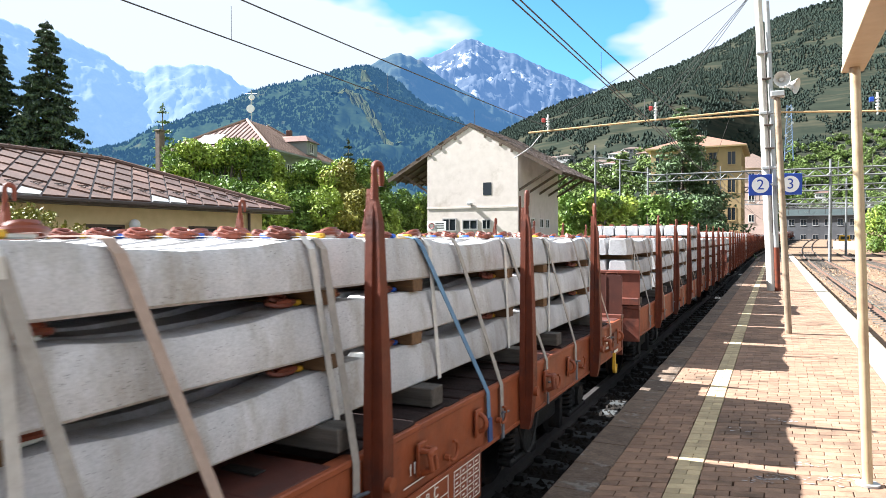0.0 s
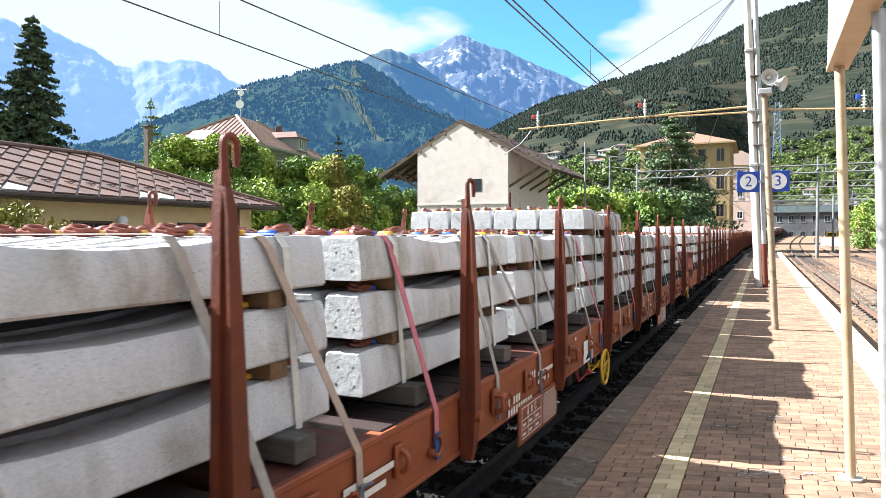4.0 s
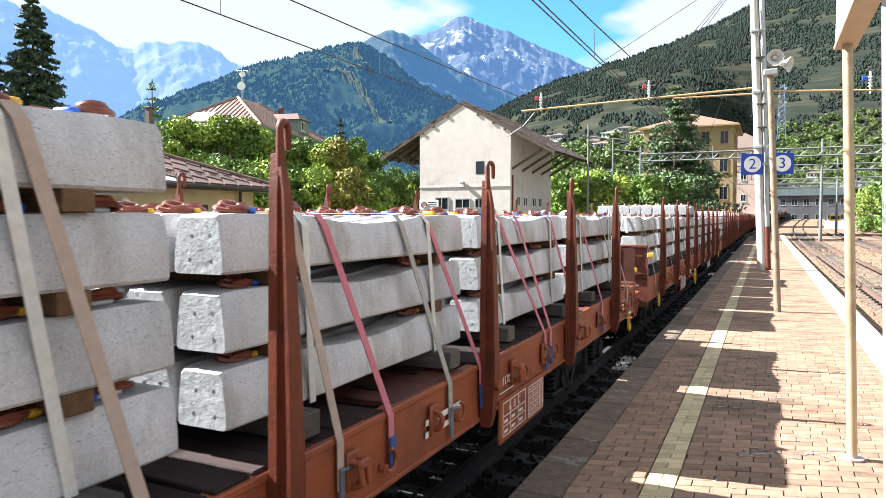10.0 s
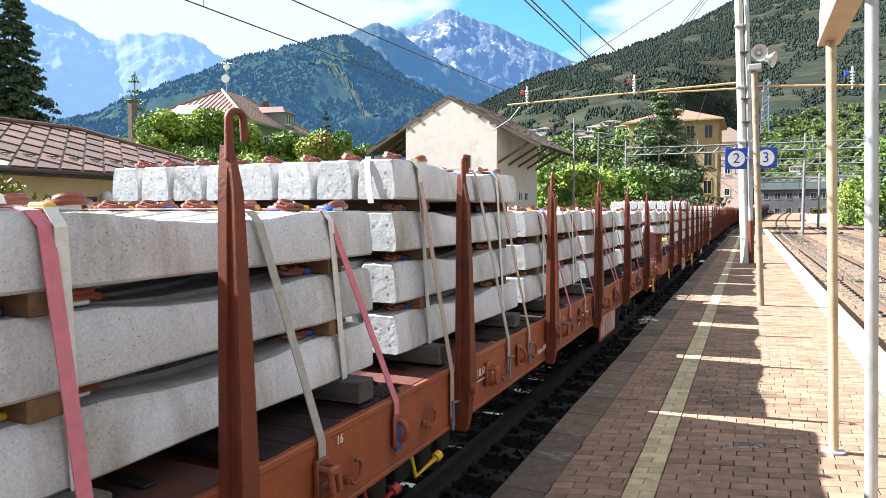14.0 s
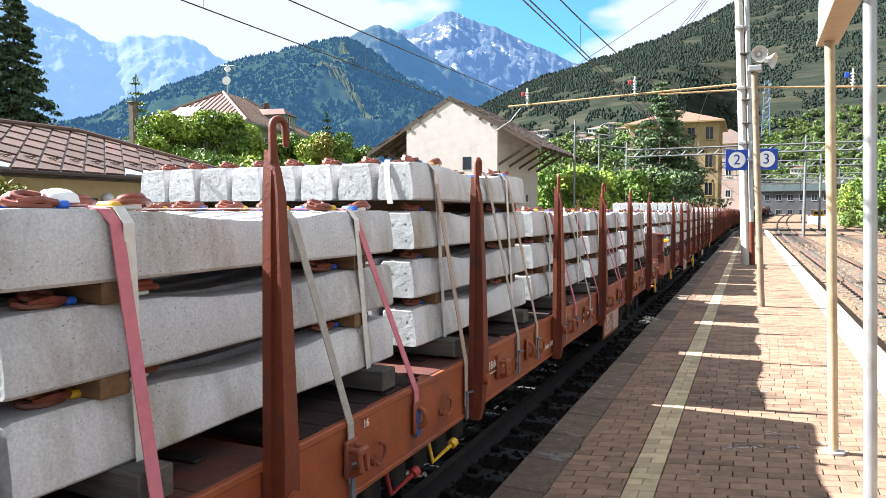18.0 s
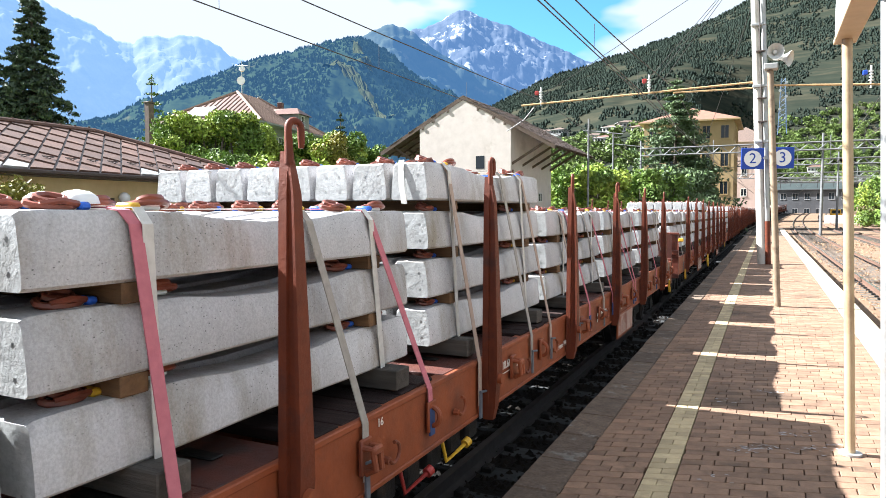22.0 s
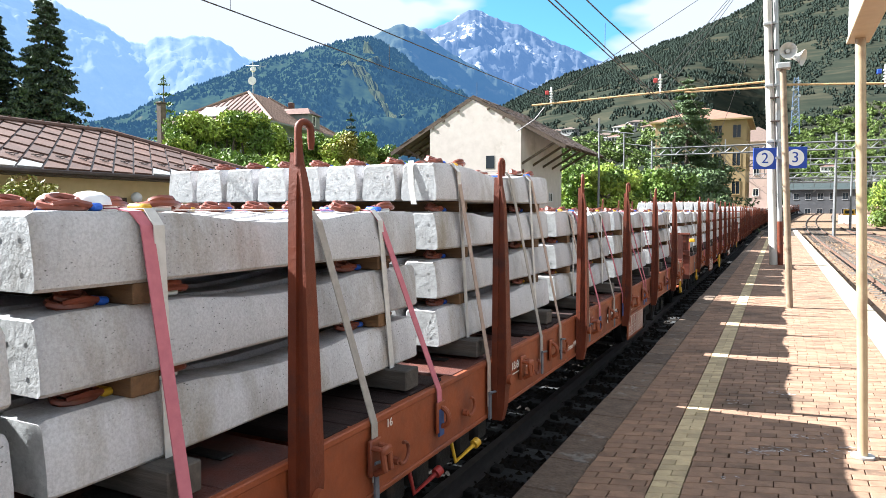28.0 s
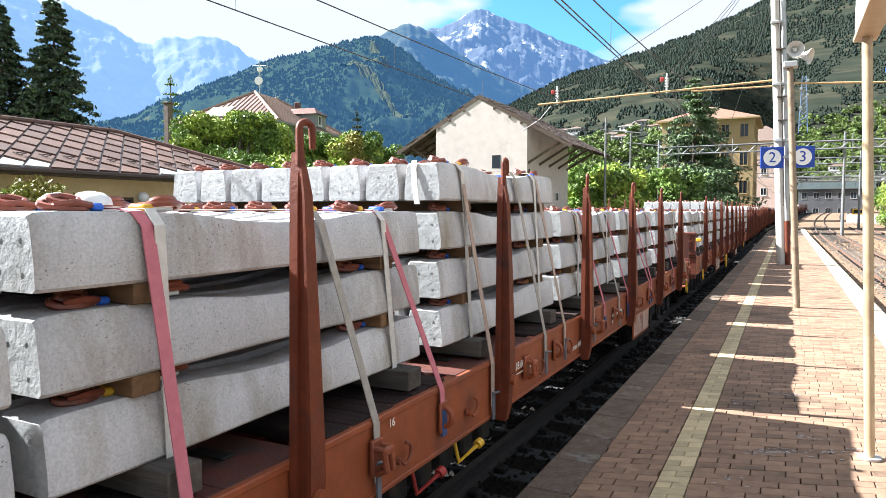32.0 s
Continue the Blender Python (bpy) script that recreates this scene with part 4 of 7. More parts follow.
def wagon_details(w, seed):
    """Brake gear, lettering and boards on the platform side of a wagon."""
    # load tables on a plate hung below the sill
    x0, x1 = SIDE_X + 0.012, SIDE_X + 0.0145
    for y in ((-3.3, -13.0) if seed else (-3.35, -11.2)):
        pl = part("load_table_plate", Build().box(SIDE_X - 0.006, SIDE_X + 0.012, y - 0.72, y + 0.36, 0.13, 0.45, 0, 0.003), RUST, w, "red plate with white load tables")
        ln = Build()
        for k in range(6):
            ln.box(x0, x1, y - 0.06, y + 0.33, 0.16 + k * 0.05, 0.166 + k * 0.05)
        for q in (-0.06, 0.03, 0.13, 0.23, 0.324):
            ln.box(x0, x1, y + q, y + q + 0.006, 0.16, 0.41)
        for k in range(5):
            for q in (-0.035, 0.06, 0.16, 0.26):
                ln.box(x0, x1, y + q, y + q + 0.032, 0.18 + k * 0.05, 0.191 + k * 0.05)
        part("table_grid", ln, LETTER, pl)
        lettering("A  B  C", 0.085, w, pose(SIDE_X + 0.0125, y - 0.4, 0.37) @ pose(0, 0, 0, 90, 0, 90))
        ln = Build()
        for z in (0.17, 0.245, 0.32, 0.42):
            ln.box(x0, x1, y - 0.66, y - 0.14, z, z + 0.006)
        for q in (-0.66, -0.5, -0.32, -0.146):
            ln.box(x0, x1, y + q, y + q + 0.006, 0.17, 0.42)
        for z in (0.19, 0.265):
            for q in (-0.63, -0.47, -0.29):
                ln.box(x0, x1, y + q, y + q + 0.075, z + 0.005, z + 0.026)
        part("table_frame", ln, LETTER, pl)
    # the wagon's number, as bars
    for k, (z, width) in enumerate(((0.53, 0.34), (0.45, 0.62), (0.64, 0.3))):
        y = -12.15 if k < 2 else -11.75
        for q in range(int(width / 0.06)):
            part("painted_bar", Build().box(SIDE_X + 0.0005, SIDE_X + 0.003, y + q * 0.06, y + q * 0.06 + 0.034, z - 0.03, z + 0.03), LETTER, w)
    lettering("1170", 0.09, w, face(-3.86, 0.58))
    part("painted_rule", Build().box(SIDE_X + 0.0005, SIDE_X + 0.003, -4.0, -3.7, 0.5, 0.508), LETTER, w)
    lettering("18.66 m", 0.085, w, face(-8.2, 0.66))
    part("painted_rule", Build().box(SIDE_X + 0.0005, SIDE_X + 0.003, -8.42, -7.98, 0.6, 0.608), LETTER, w)
    lettering("16", 0.06, w, face(-10.1, 0.74))
    for y, width in ((-11.4, 0.5), (-5.2, 0.55), (0.68, 0.24), (-14.4, 0.6)):
        ln = Build()
        for k in range(2):
            ln.box(SIDE_X + 0.0005, SIDE_X + 0.003, y, y + width * (0.9 - 0.25 * k), 0.6 - k * 0.07, 0.635 - k * 0.07)
        part("painted_mark", ln, LETTER, w, "unreadable white lettering")
    fr = Build().box(SIDE_X - 0.001, SIDE_X + 0.006, 1.08, 1.36, 0.5, 0.68, 0, 0.003)
    for z0, z1, y0, y1 in ((0.5, 0.515, 1.08, 1.36), (0.665, 0.68, 1.08, 1.36), (0.515, 0.665, 1.08, 1.095), (0.515, 0.665, 1.345, 1.36), (0.56, 0.575, 1.13, 1.3), (0.6, 0.615, 1.12, 1.31)):
        fr.box(SIDE_X + 0.006, SIDE_X + 0.011, y0, y1, z0, z1)
    part("maker_plate", fr, RUST_END, w, "cast dark red maker plate")
    ln = Build()
    for z0, z1, y0, y1 in ((0.525, 0.53, 0.62, 0.96), (0.665, 0.67, 0.62, 0.96), (0.53, 0.665, 0.62, 0.625), (0.53, 0.665, 0.955, 0.96)):
        ln.box(SIDE_X + 0.0005, SIDE_X + 0.003, y0, y1, z0, z1)
    part("mark_frame", ln, LETTER, w, "white painted frame")
    part("painted_bar", Build().box(SIDE_X + 0.0005, SIDE_X + 0.003, 1.15, 1.36, 0.43, 0.462), LETTER, w)
    # brake levers and a hand wheel
    for y in (0.98, SILL_Y0 + 1.0):
        hk = Build()
        x = SIDE_X + 0.03
        outline = [(0.0, 0.47), (0.06, 0.47), (0.055, 0.26), (0.1, 0.2), (0.15, 0.21), (0.16, 0.27), (0.19, 0.26), (0.185, 0.17), (0.13, 0.12), (0.03, 0.13), (-0.02, 0.2)]
        hk.loft([[(q, y + a * 0.65 - 0.05, 0.47 - (0.47 - z) * 0.7) for a, z in outline] for q in (x, x + 0.03)])
        part("securing_hook", hk, YELLOW, w, "yellow steel hook hung from the sill")
    for y, c in ((-9.2, YELLOW), (-9.75, MATT_RED)):
        b = Build()
        b.tube([(SIDE_X - 0.1, y, 0.42), (SIDE_X - 0.06, y + 0.02, 0.22), (SIDE_X + 0.01, y + 0.15, 0.3)], 0.014, 8)
        b.tube([(SIDE_X + 0.01, y + 0.15, 0.3), (SIDE_X + 0.02, y + 0.19, 0.315)], 0.03, 10)
        part("brake_lever", b, c, w, "yellow lever" if c is YELLOW else "red lever", smooth=40)
    b = Build()
    for k in range(5):
        b.box(SIDE_X - 0.3, SIDE_X - 0.12, -9.9 + k * 0.3, -9.72 + k * 0.3, 0.18, 0.36, 0, 0.02)
    b.tube([(SIDE_X - 0.25, -12.5, 0.3), (SIDE_X - 0.25, -3.0, 0.3)], 0.03, 8)
    b.tube([(0.5, -8.4, 0.2), (0.5, -6.9, 0.2)], 0.2, 16)
    part("brake_gear", b, BLACK_STEEL, w, smooth=40)
    hose = [(SIDE_X - 0.02, -2.2 + 0.5 * k / 10, 0.42 - 0.3 * math.sin(math.pi * k / 10)) for k in range(11)]
    part("air_hose", Build().tube(hose, 0.012, 6), BLACK_STEEL, w)
    if not seed:
        wh = Build()
        y, z = -8.88, 0.24
        wh.tube([(SIDE_X + 0.05, y + 0.2 * math.cos(a), z + 0.2 * math.sin(a)) for a in (2 * math.pi * k / 24 for k in range(24))], 0.017, 8, closed=True)
        for k in range(5):
            a = 2 * math.pi * k / 5 + 0.3
            wh.tube([(SIDE_X + 0.04, y, z), (SIDE_X + 0.05, y + 0.2 * math.cos(a), z + 0.2 * math.sin(a))], 0.012, 6)
        wh.disc((SIDE_X + 0.03, y, z), (1, 0, 0), 0.04, 0.06, 12)
        wh.tube([(SIDE_X - 0.2, y, z), (SIDE_X + 0.04, y, z)], 0.018, 8)
        part("brake_wheel", wh, YELLOW, w, "yellow spoked brake wheel", smooth=40)
        lettering("1221", 0.062, w, pose(1.2, SILL_Y0 - 0.0325, 0.69) @ pose(0, 0, 0, 90, 0, 0), WHITE_PAINT)
        bd = Build().box(SIDE_X, SIDE_X + 0.008, -9.75, -9.35, 0.42, 0.66, 0, 0.003)
        pb = part("slope_board", bd, WHITE_PAINT, w, "white board with a dark slope sign")
        sl = Build()
        sl.add([(SIDE_X + 0.01, -9.7, 0.45), (SIDE_X + 0.01, -9.4, 0.45), (SIDE_X + 0.01, -9.4, 0.62)], [(0, 1, 2)])
        part("slope_sign", sl, BLACK_STEEL, pb)
    else:
        lettering("Freno WU-GP", 0.075, w, face(-6.62, 0.53))


MATT_RED = material("red_lever_paint", (0.3, 0.025, 0.018), (0.22, 0.02, 0.016), 9, 0.5)
TRAIN = []  # (thing, metres behind or before the reference wagon's front stake, offset in the wagon)
LOADS = {0: (-16.56, -13.92, -11.41, -8.89, -6.34, -3.87, -1.37), 1: (-16.75, -14.2, -11.78, -9.16, -6.58, -3.94, -1.19)}
for n in range(13):
    near = n < 2
    ahead = n * PITCH
    load = LOADS[1] if n == 0 else LOADS[0]
    if n < 3:
        wg = wagon(near, 1 if n == 0 else 0)
        far_wagon = wg
    else:
        wg = copy_thing(far_wagon, pose(0, 0, 0))
    TRAIN.append((wg, ahead, 0.0))
    for i, y in enumerate(load):
        layers = 4 if i == 3 else 3
        if n < 2:
            st = stack(layers, True, n * 7 + i, "four-layer stack of pale concrete railway sleepers, strapped" if layers == 4 else "three-layer stack of pale concrete railway sleepers, strapped")
        elif n == 2 and i in (2, 3):
            st = stack(layers, False, 40 + i, "stack of pale concrete railway sleepers with lashing straps")
            if layers == 4:
                far_four = st
            else:
                far_three = st
        else:
            st = None
        TRAIN.append((st if st else (layers, y), ahead, y))
TRAIN = [((copy_thing(far_four if t[0] == 4 else far_three, pose(0, 0, 0)) if isinstance(t, tuple) else t), a, y) for t, a, y in TRAIN]


def train_pose(front, ahead, y):
    return on_track(TRACK_X, front + ahead) @ pose(0, y, 0)


def motions():
    """The train rolls away along the platform, slows and stops."""
    rows = [(0, -12.43), (1, -9.86), (2, -7.32), (3, -4.8), (4, -2.48), (5, -0.3), (5.5, 0.74), (6, 1.74), (6.5, 2.76), (7, 3.71), (8, 5.5), (9, 7.18), (10, 8.63), (11, 9.91),
            (12, 11.13), (12.5, 11.66), (13, 12.07), (13.5, 12.5), (14, 12.79), (14.5, 12.98), (15.2, 13.05), (16, 13.05), (32, 13.05)]
    for ob, ahead, y in TRAIN:
        walk(ob, [(t, train_pose(front, ahead, y)) for t, front in rows])


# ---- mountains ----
# blue distance haze is put into these slopes as emission, except the hill
ROCK = material("hazy_grey_rock", (0.085, 0.083, 0.08), (0.032, 0.036, 0.038), 0.012, 0.95, stain=(0.12, 0.118, 0.11), stain_scale=0.006, stain_edge=(0.52, 0.7), haze_glow=((0.37, 0.63, 1.0), 0.275), shine=0.0)
ROCK_PEAK = material("pale_summit_rock", (0.06, 0.063, 0.066), (0.026, 0.03, 0.034), 0.014, 0.95, stain=(0.26, 0.255, 0.24), stain_scale=0.0085, stain_edge=(0.57, 0.62), haze_glow=((0.22, 0.45, 0.9), 0.18), shine=0.0)
SHOULDER_ROCK = material("blue_grey_mountain_shoulder", (0.036, 0.042, 0.03), (0.018, 0.024, 0.019), 0.02, 0.95, stain=(0.075, 0.07, 0.05), stain_scale=0.006, stain_edge=(0.56, 0.68), haze_glow=((0.17, 0.42, 0.85), 0.15), shine=0.0)
FOREST = material("blue_green_forest_slope", (0.022, 0.032, 0.013), (0.009, 0.015, 0.008), 0.05, 0.95, stain=(0.06, 0.055, 0.024), stain_scale=0.0055, stain_edge=(0.57, 0.67), haze_glow=((0.16, 0.4, 0.76), 0.1), shine=0.0)
HILL = material("terraced_meadow_hill", (0.024, 0.028, 0.0205), (0.016, 0.02, 0.0155), 0.045, 0.95, stain=(0.037, 0.036, 0.025), stain_scale=0.02, stain_edge=(0.48, 0.6), stretch=(0.55, 0.55, 6.0), shine=0.0)

WOOD_FAR = material("distant_tree_crowns", (0.026, 0.034, 0.026), (0.016, 0.022, 0.019), 0.12, 0.95, island=0.3, shine=0.0)
# same haze emission as on the forest slope beneath
WOOD_HAZY = material("distant_dark_forest", (0.019, 0.028, 0.012), (0.009, 0.015, 0.008), 0.1, 0.95, island=0.55, haze_glow=((0.16, 0.4, 0.76), 0.09), shine=0.0)


def profile(points, az):
    a = np.array(points, float)
    return float(np.interp(az, a[:, 0], a[:, 1]))


def ridge_height(points, az, far):
    return 1.8 + far * math.tan(radians(profile(points, az)))


def slope_point(points, near_d, far_d, rough, scale, jag, curve, az, k):
    """A place on a mountain's slope: bearing, and the share of the way from its foot to its crest."""
    s, c = math.sin(radians(az)), math.cos(radians(az))
    top = ridge_height(points, az, far_d)
    if points is RIGHT:
        q = min(1.0, max(0.0, (az + 8) / 9))
        near_d += 330 * q * q * (3 - 2 * q)
    d = near_d + (far_d - near_d) * k
    p = Vector((s * d, c * d, 0))
    z = -1 + (top + 1) * (k ** curve if k <= 1 else 1 - (k - 1) * 2.5)
    stony = far_d > 4000
    ridged = 1 - abs(noise.fractal(p * scale, 0.8 if stony else 0.9, 2.1, 8 if stony else 6))
    f = noise.fractal(p * scale * 2.7 + Vector((9, 4, 1)), 0.65 if stony else 0.8, 2.2, 6)
    fade = min(1, k * 3) * (1 - 0.8 * max(0, 1 - abs(k - 1) * 6))
    z += rough * far_d * ((ridged - 0.75) * 0.7 + f * 0.35) * fade
    if jag and abs(k - 1) < 0.2:
        z += jag * far_d * noise.fractal(Vector((az * 1.7, 3, 5)), 0.7, 2.3, 5)
    return p.x, p.y, z


def mountain(name, label, points, near_d, far_d, mat, rough, scale, steps=(220, 30), jag=0.0, curve=1.15):
    """A slope from near_d up to a crest at far_d, whose height follows a few angles (bearing, elevation)."""
    b = Build()
    a0, a1 = points[0][0], points[-1][0]
    n, m = steps
    k = m + 5
    b.add([slope_point(points, near_d, far_d, rough, scale, jag, curve, a0 + (a1 - a0) * i / n, j / m) for i in range(n + 1) for j in range(k)],
          [(i * k + j, (i + 1) * k + j, (i + 1) * k + j + 1, i * k + j + 1) for i in range(n) for j in range(k - 1)])
    return thing(name, label, "mountain", kind="structure", b=b, mats=mat, smooth=180)


LEFT_RIDGE = [(-100, 12), (-75, 16), (-62, 16.5), (-59.1, 15.3), (-57.6, 14.8), (-56.7, 14.4), (-55.8, 14.9), (-55.0, 14.6), (-53.7, 14.1), (-52.7, 13.8), (-51.7, 13.3), (-51.0, 12.8), (-49.8, 12.6), (-49.0, 13.1), (-48.0, 13.4),
              (-47.2, 13.2), (-46.5, 13.5), (-45.0, 13.4), (-43.7, 13.1), (-42.7, 12.3), (-41.4, 11.9), (-34.2, 10.4), (-26, 9)]
SUMMIT = [(-40, 10), (-32.3, 13.6), (-27.9, 14.9), (-26.9, 15.1), (-26.0, 15.4), (-24.8, 16.0), (-24.2, 16.35), (-23.2, 16.3), (-22.5, 15.9), (-21.1, 15.4), (-19.9, 15.1), (-19.2, 14.6), (-17.8, 14.0), (-16.2, 13.4), (-15.1, 13.0), (-13.7, 12.3), (-12.6, 11.8), (-9, 10.4)]
SHOULDER = [(-40, 10), (-34.2, 13.0), (-32.3, 14.2), (-31.1, 14.9), (-30.0, 15.4), (-29.0, 15.3), (-28.1, 14.9), (-26.7, 13.8), (-24.8, 12.5), (-22.9, 11.5), (-21.1, 10.6), (-19.2, 9.9), (-17.3, 9.1), (-15.5, 8.3), (-10, 6)]
MIDDLE = [(-75, 3), (-56.5, 5.5), (-53.6, 6.5), (-51.3, 7.1), (-49.4, 8.0), (-47.7, 8.9), (-46.1, 9.7), (-44.0, 10.6), (-42.2, 11.4), (-40.9, 12.0), (-38.7, 12.8), (-36.9, 13.3), (-35.1, 13.7), (-33.7, 13.9), (-32.3, 14.1), (-31.4, 13.8), (-29.5, 12.7), (-28.1, 11.6), (-25.8, 10.3), (-23.4, 9.1), (-21.5, 8.4), (-14, 6)]
RIGHT = [(-27, 5.5), (-23.4, 7.6), (-21.5, 8.6), (-20.1, 9.2), (-17.8, 10.3), (-16.0, 11.0), (-14.6, 11.3), (-13.2, 11.7), (-11.9, 12.2), (-10.6, 12.4), (-8.8, 13.0), (-7.1, 13.4), (-5.5, 14.0), (-4.3, 14.4), (-2.6, 15.1), (-0.9, 15.8), (1.7, 16.4), (4.3, 16.8), (30, 19), (80, 14)]
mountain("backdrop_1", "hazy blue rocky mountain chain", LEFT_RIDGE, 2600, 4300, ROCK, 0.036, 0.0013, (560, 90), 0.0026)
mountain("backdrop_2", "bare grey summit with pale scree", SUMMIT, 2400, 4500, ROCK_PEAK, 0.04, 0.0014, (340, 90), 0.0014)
mountain("backdrop_3", "bare mountain shoulder, hazy blue, before the summit", SHOULDER, 1500, 3300, SHOULDER_ROCK, 0.04, 0.0022, (300, 80), 0.0016)
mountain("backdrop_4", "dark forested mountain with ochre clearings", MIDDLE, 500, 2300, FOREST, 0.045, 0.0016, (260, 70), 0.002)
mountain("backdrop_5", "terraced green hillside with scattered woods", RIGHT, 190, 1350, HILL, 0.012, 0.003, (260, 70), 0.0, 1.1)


def hill_point(az, k):
    """A place on the near hillside: bearing and the share of the way up."""
    return Vector(slope_point(RIGHT, 190, 1350, 0.012, 0.003, 0.0, 1.1, az, k))


# ---- trees ----
LEAF = leaf_material("green_leaves", (0.145, 0.215, 0.04), (0.08, 0.13, 0.027))
LEAF_YELLOW = leaf_material("yellowing_leaves", (0.23, 0.2, 0.035), (0.12, 0.13, 0.028))
LEAF_DARK = leaf_material("dark_needles", (0.062, 0.085, 0.05), (0.04, 0.06, 0.038))
LEAF_LIGHT = leaf_material("light_green_leaves", (0.32, 0.39, 0.065), (0.18, 0.245, 0.042))
LEAF_CEDAR = leaf_material("cedar_needles", (0.1, 0.14, 0.062), (0.06, 0.09, 0.042))
BARK = material("grey_brown_bark", (0.11, 0.085, 0.065), (0.06, 0.048, 0.038), 5, 0.9, bump=0.6, stretch=(1, 1, 0.3))


def leaf_cloud(b, rng, centre, radii, count, size, slot=0, shell=0.5):
    """Small bent leaves, each a pair of triangles, filling an uneven clump."""
    n = rng.normal(size=(count, 3))
    n /= np.linalg.norm(n, axis=1, keepdims=True)
    r = shell + (1 - shell) * rng.random(count) ** 0.5
    p = n * r[:, None] * np.array(radii) + np.array(centre)
    d1 = rng.normal(size=(count, 3)) + n * 0.2
    d1 /= np.linalg.norm(d1, axis=1, keepdims=True)
    d2 = np.cross(d1, n + rng.normal(size=(count, 3)) * 0.6)
    d2 /= np.linalg.norm(d2, axis=1, keepdims=True) + 1e-9
    s = size * rng.uniform(0.6, 1.3, count)[:, None]
    a, c, e, g_ = p - d1 * s, p + d2 * s * 0.45, p + d1 * s, p - d2 * s * 0.45
    k = len(b.v)
    q = np.stack([a, c, e, g_], 1).reshape(-1, 3)
    b.v += [tuple(x) for x in q.tolist()]
    b.f += [(k + 4 * i, k + 4 * i + 1, k + 4 * i + 2, k + 4 * i + 3) for i in range(count)]
    b.s += [slot] * count


def broadleaf(name, label, x, y, z0, height, width, seed, mats, leaves=5200, size=0.16, clumps=22, low=0.18, group=""):
    rng = np.random.default_rng(seed)
    t = thing(name, label, "tree", group=group, at=pose(x, y, z0))
    tr = Build()
    lean = rng.uniform(-0.3, 0.3, 2)
    fork = Vector((lean[0] * 0.4, lean[1] * 0.4, height * 0.38))
    tr.tube([(0, 0, -0.2), fork * 0.5, fork], [height * 0.026, height * 0.02, height * 0.015], 8)
    cr = Build()
    for i in range(clumps):
        a, u = rng.uniform(0, 6.28), rng.uniform(0, 1)
        h = height * (low + (0.93 - low) * u)
        spread = width / 2 * (1 - abs(u - 0.4) ** 1.7 * 1.3) * rng.uniform(0.45, 0.8)
        c = Vector((math.cos(a) * spread + lean[0], math.sin(a) * spread + lean[1], h))
        tr.tube([fork * rng.uniform(0.6, 1), (fork + c) / 2 + Vector((0, 0, 0.2)), c], [height * 0.009, height * 0.006, 0.02], 5)
        rad = width * rng.uniform(0.13, 0.2)
        leaf_cloud(cr, rng, c, (rad, rad, rad * 0.85), leaves // clumps, size, 0 if rng.random() < 0.8 else 1, 0.45)
    part("trunk", tr, BARK, t)
    part("crown", cr, mats, t)
    return t


def conifer(name, label, x, y, z0, height, width, seed, mats, whorls=26, leaves=260, size=0.22, droop=0.25, bare=0.06, group="", even=0.0, twigs=5):
    rng = np.random.default_rng(seed)
    t = thing(name, label, "tree", group=group, at=pose(x, y, z0))
    tr, cr = Build(), Build()
    tr.tube([(0, 0, -0.2), (0, 0, height * 0.5), (0, 0, height)], [height * 0.017, height * 0.01, 0.02], 8)
    for i in range(whorls):
        u = max(0.0, (i + rng.uniform(-0.3, 0.3)) / whorls)
        h = height * (bare + (1 - bare) * u)
        reach = width / 2 * (1 - u) ** 0.8 * rng.uniform(0.65 + 0.25 * even, 1.15 - 0.08 * even) + 0.15
        for k in range(twigs):
            a = rng.uniform(0, 6.28)
            rr = reach * rng.uniform(0.6 + 0.15 * even, 1.1)
            tip = Vector((math.cos(a) * rr, math.sin(a) * rr, h - droop * rr))
            tr.tube([(0, 0, h), tip], [0.04, 0.01], 4)
            for q in (0.45, 0.75, 1.0):
                c = Vector((0, 0, h)).lerp(tip, q)
                w = (0.12 - 0.045 * even) * width * (1 - u) + 0.2 - 0.06 * even
                leaf_cloud(cr, rng, c, (w, w, w * 0.35), max(6, int(leaves / 15)), size * (0.6 + 0.6 * (1 - u)), 0, 0.1)
    leaf_cloud(cr, rng, (0, 0, height * 0.985), (0.2, 0.2, height * 0.03), 30, size * 0.6, 0, 0.2)
    part("trunk", tr, BARK, t)
    part("crown", cr, mats, t)
    return t


def bearing(px_az, d):
    return math.sin(radians(px_az)) * d, math.cos(radians(px_az)) * d


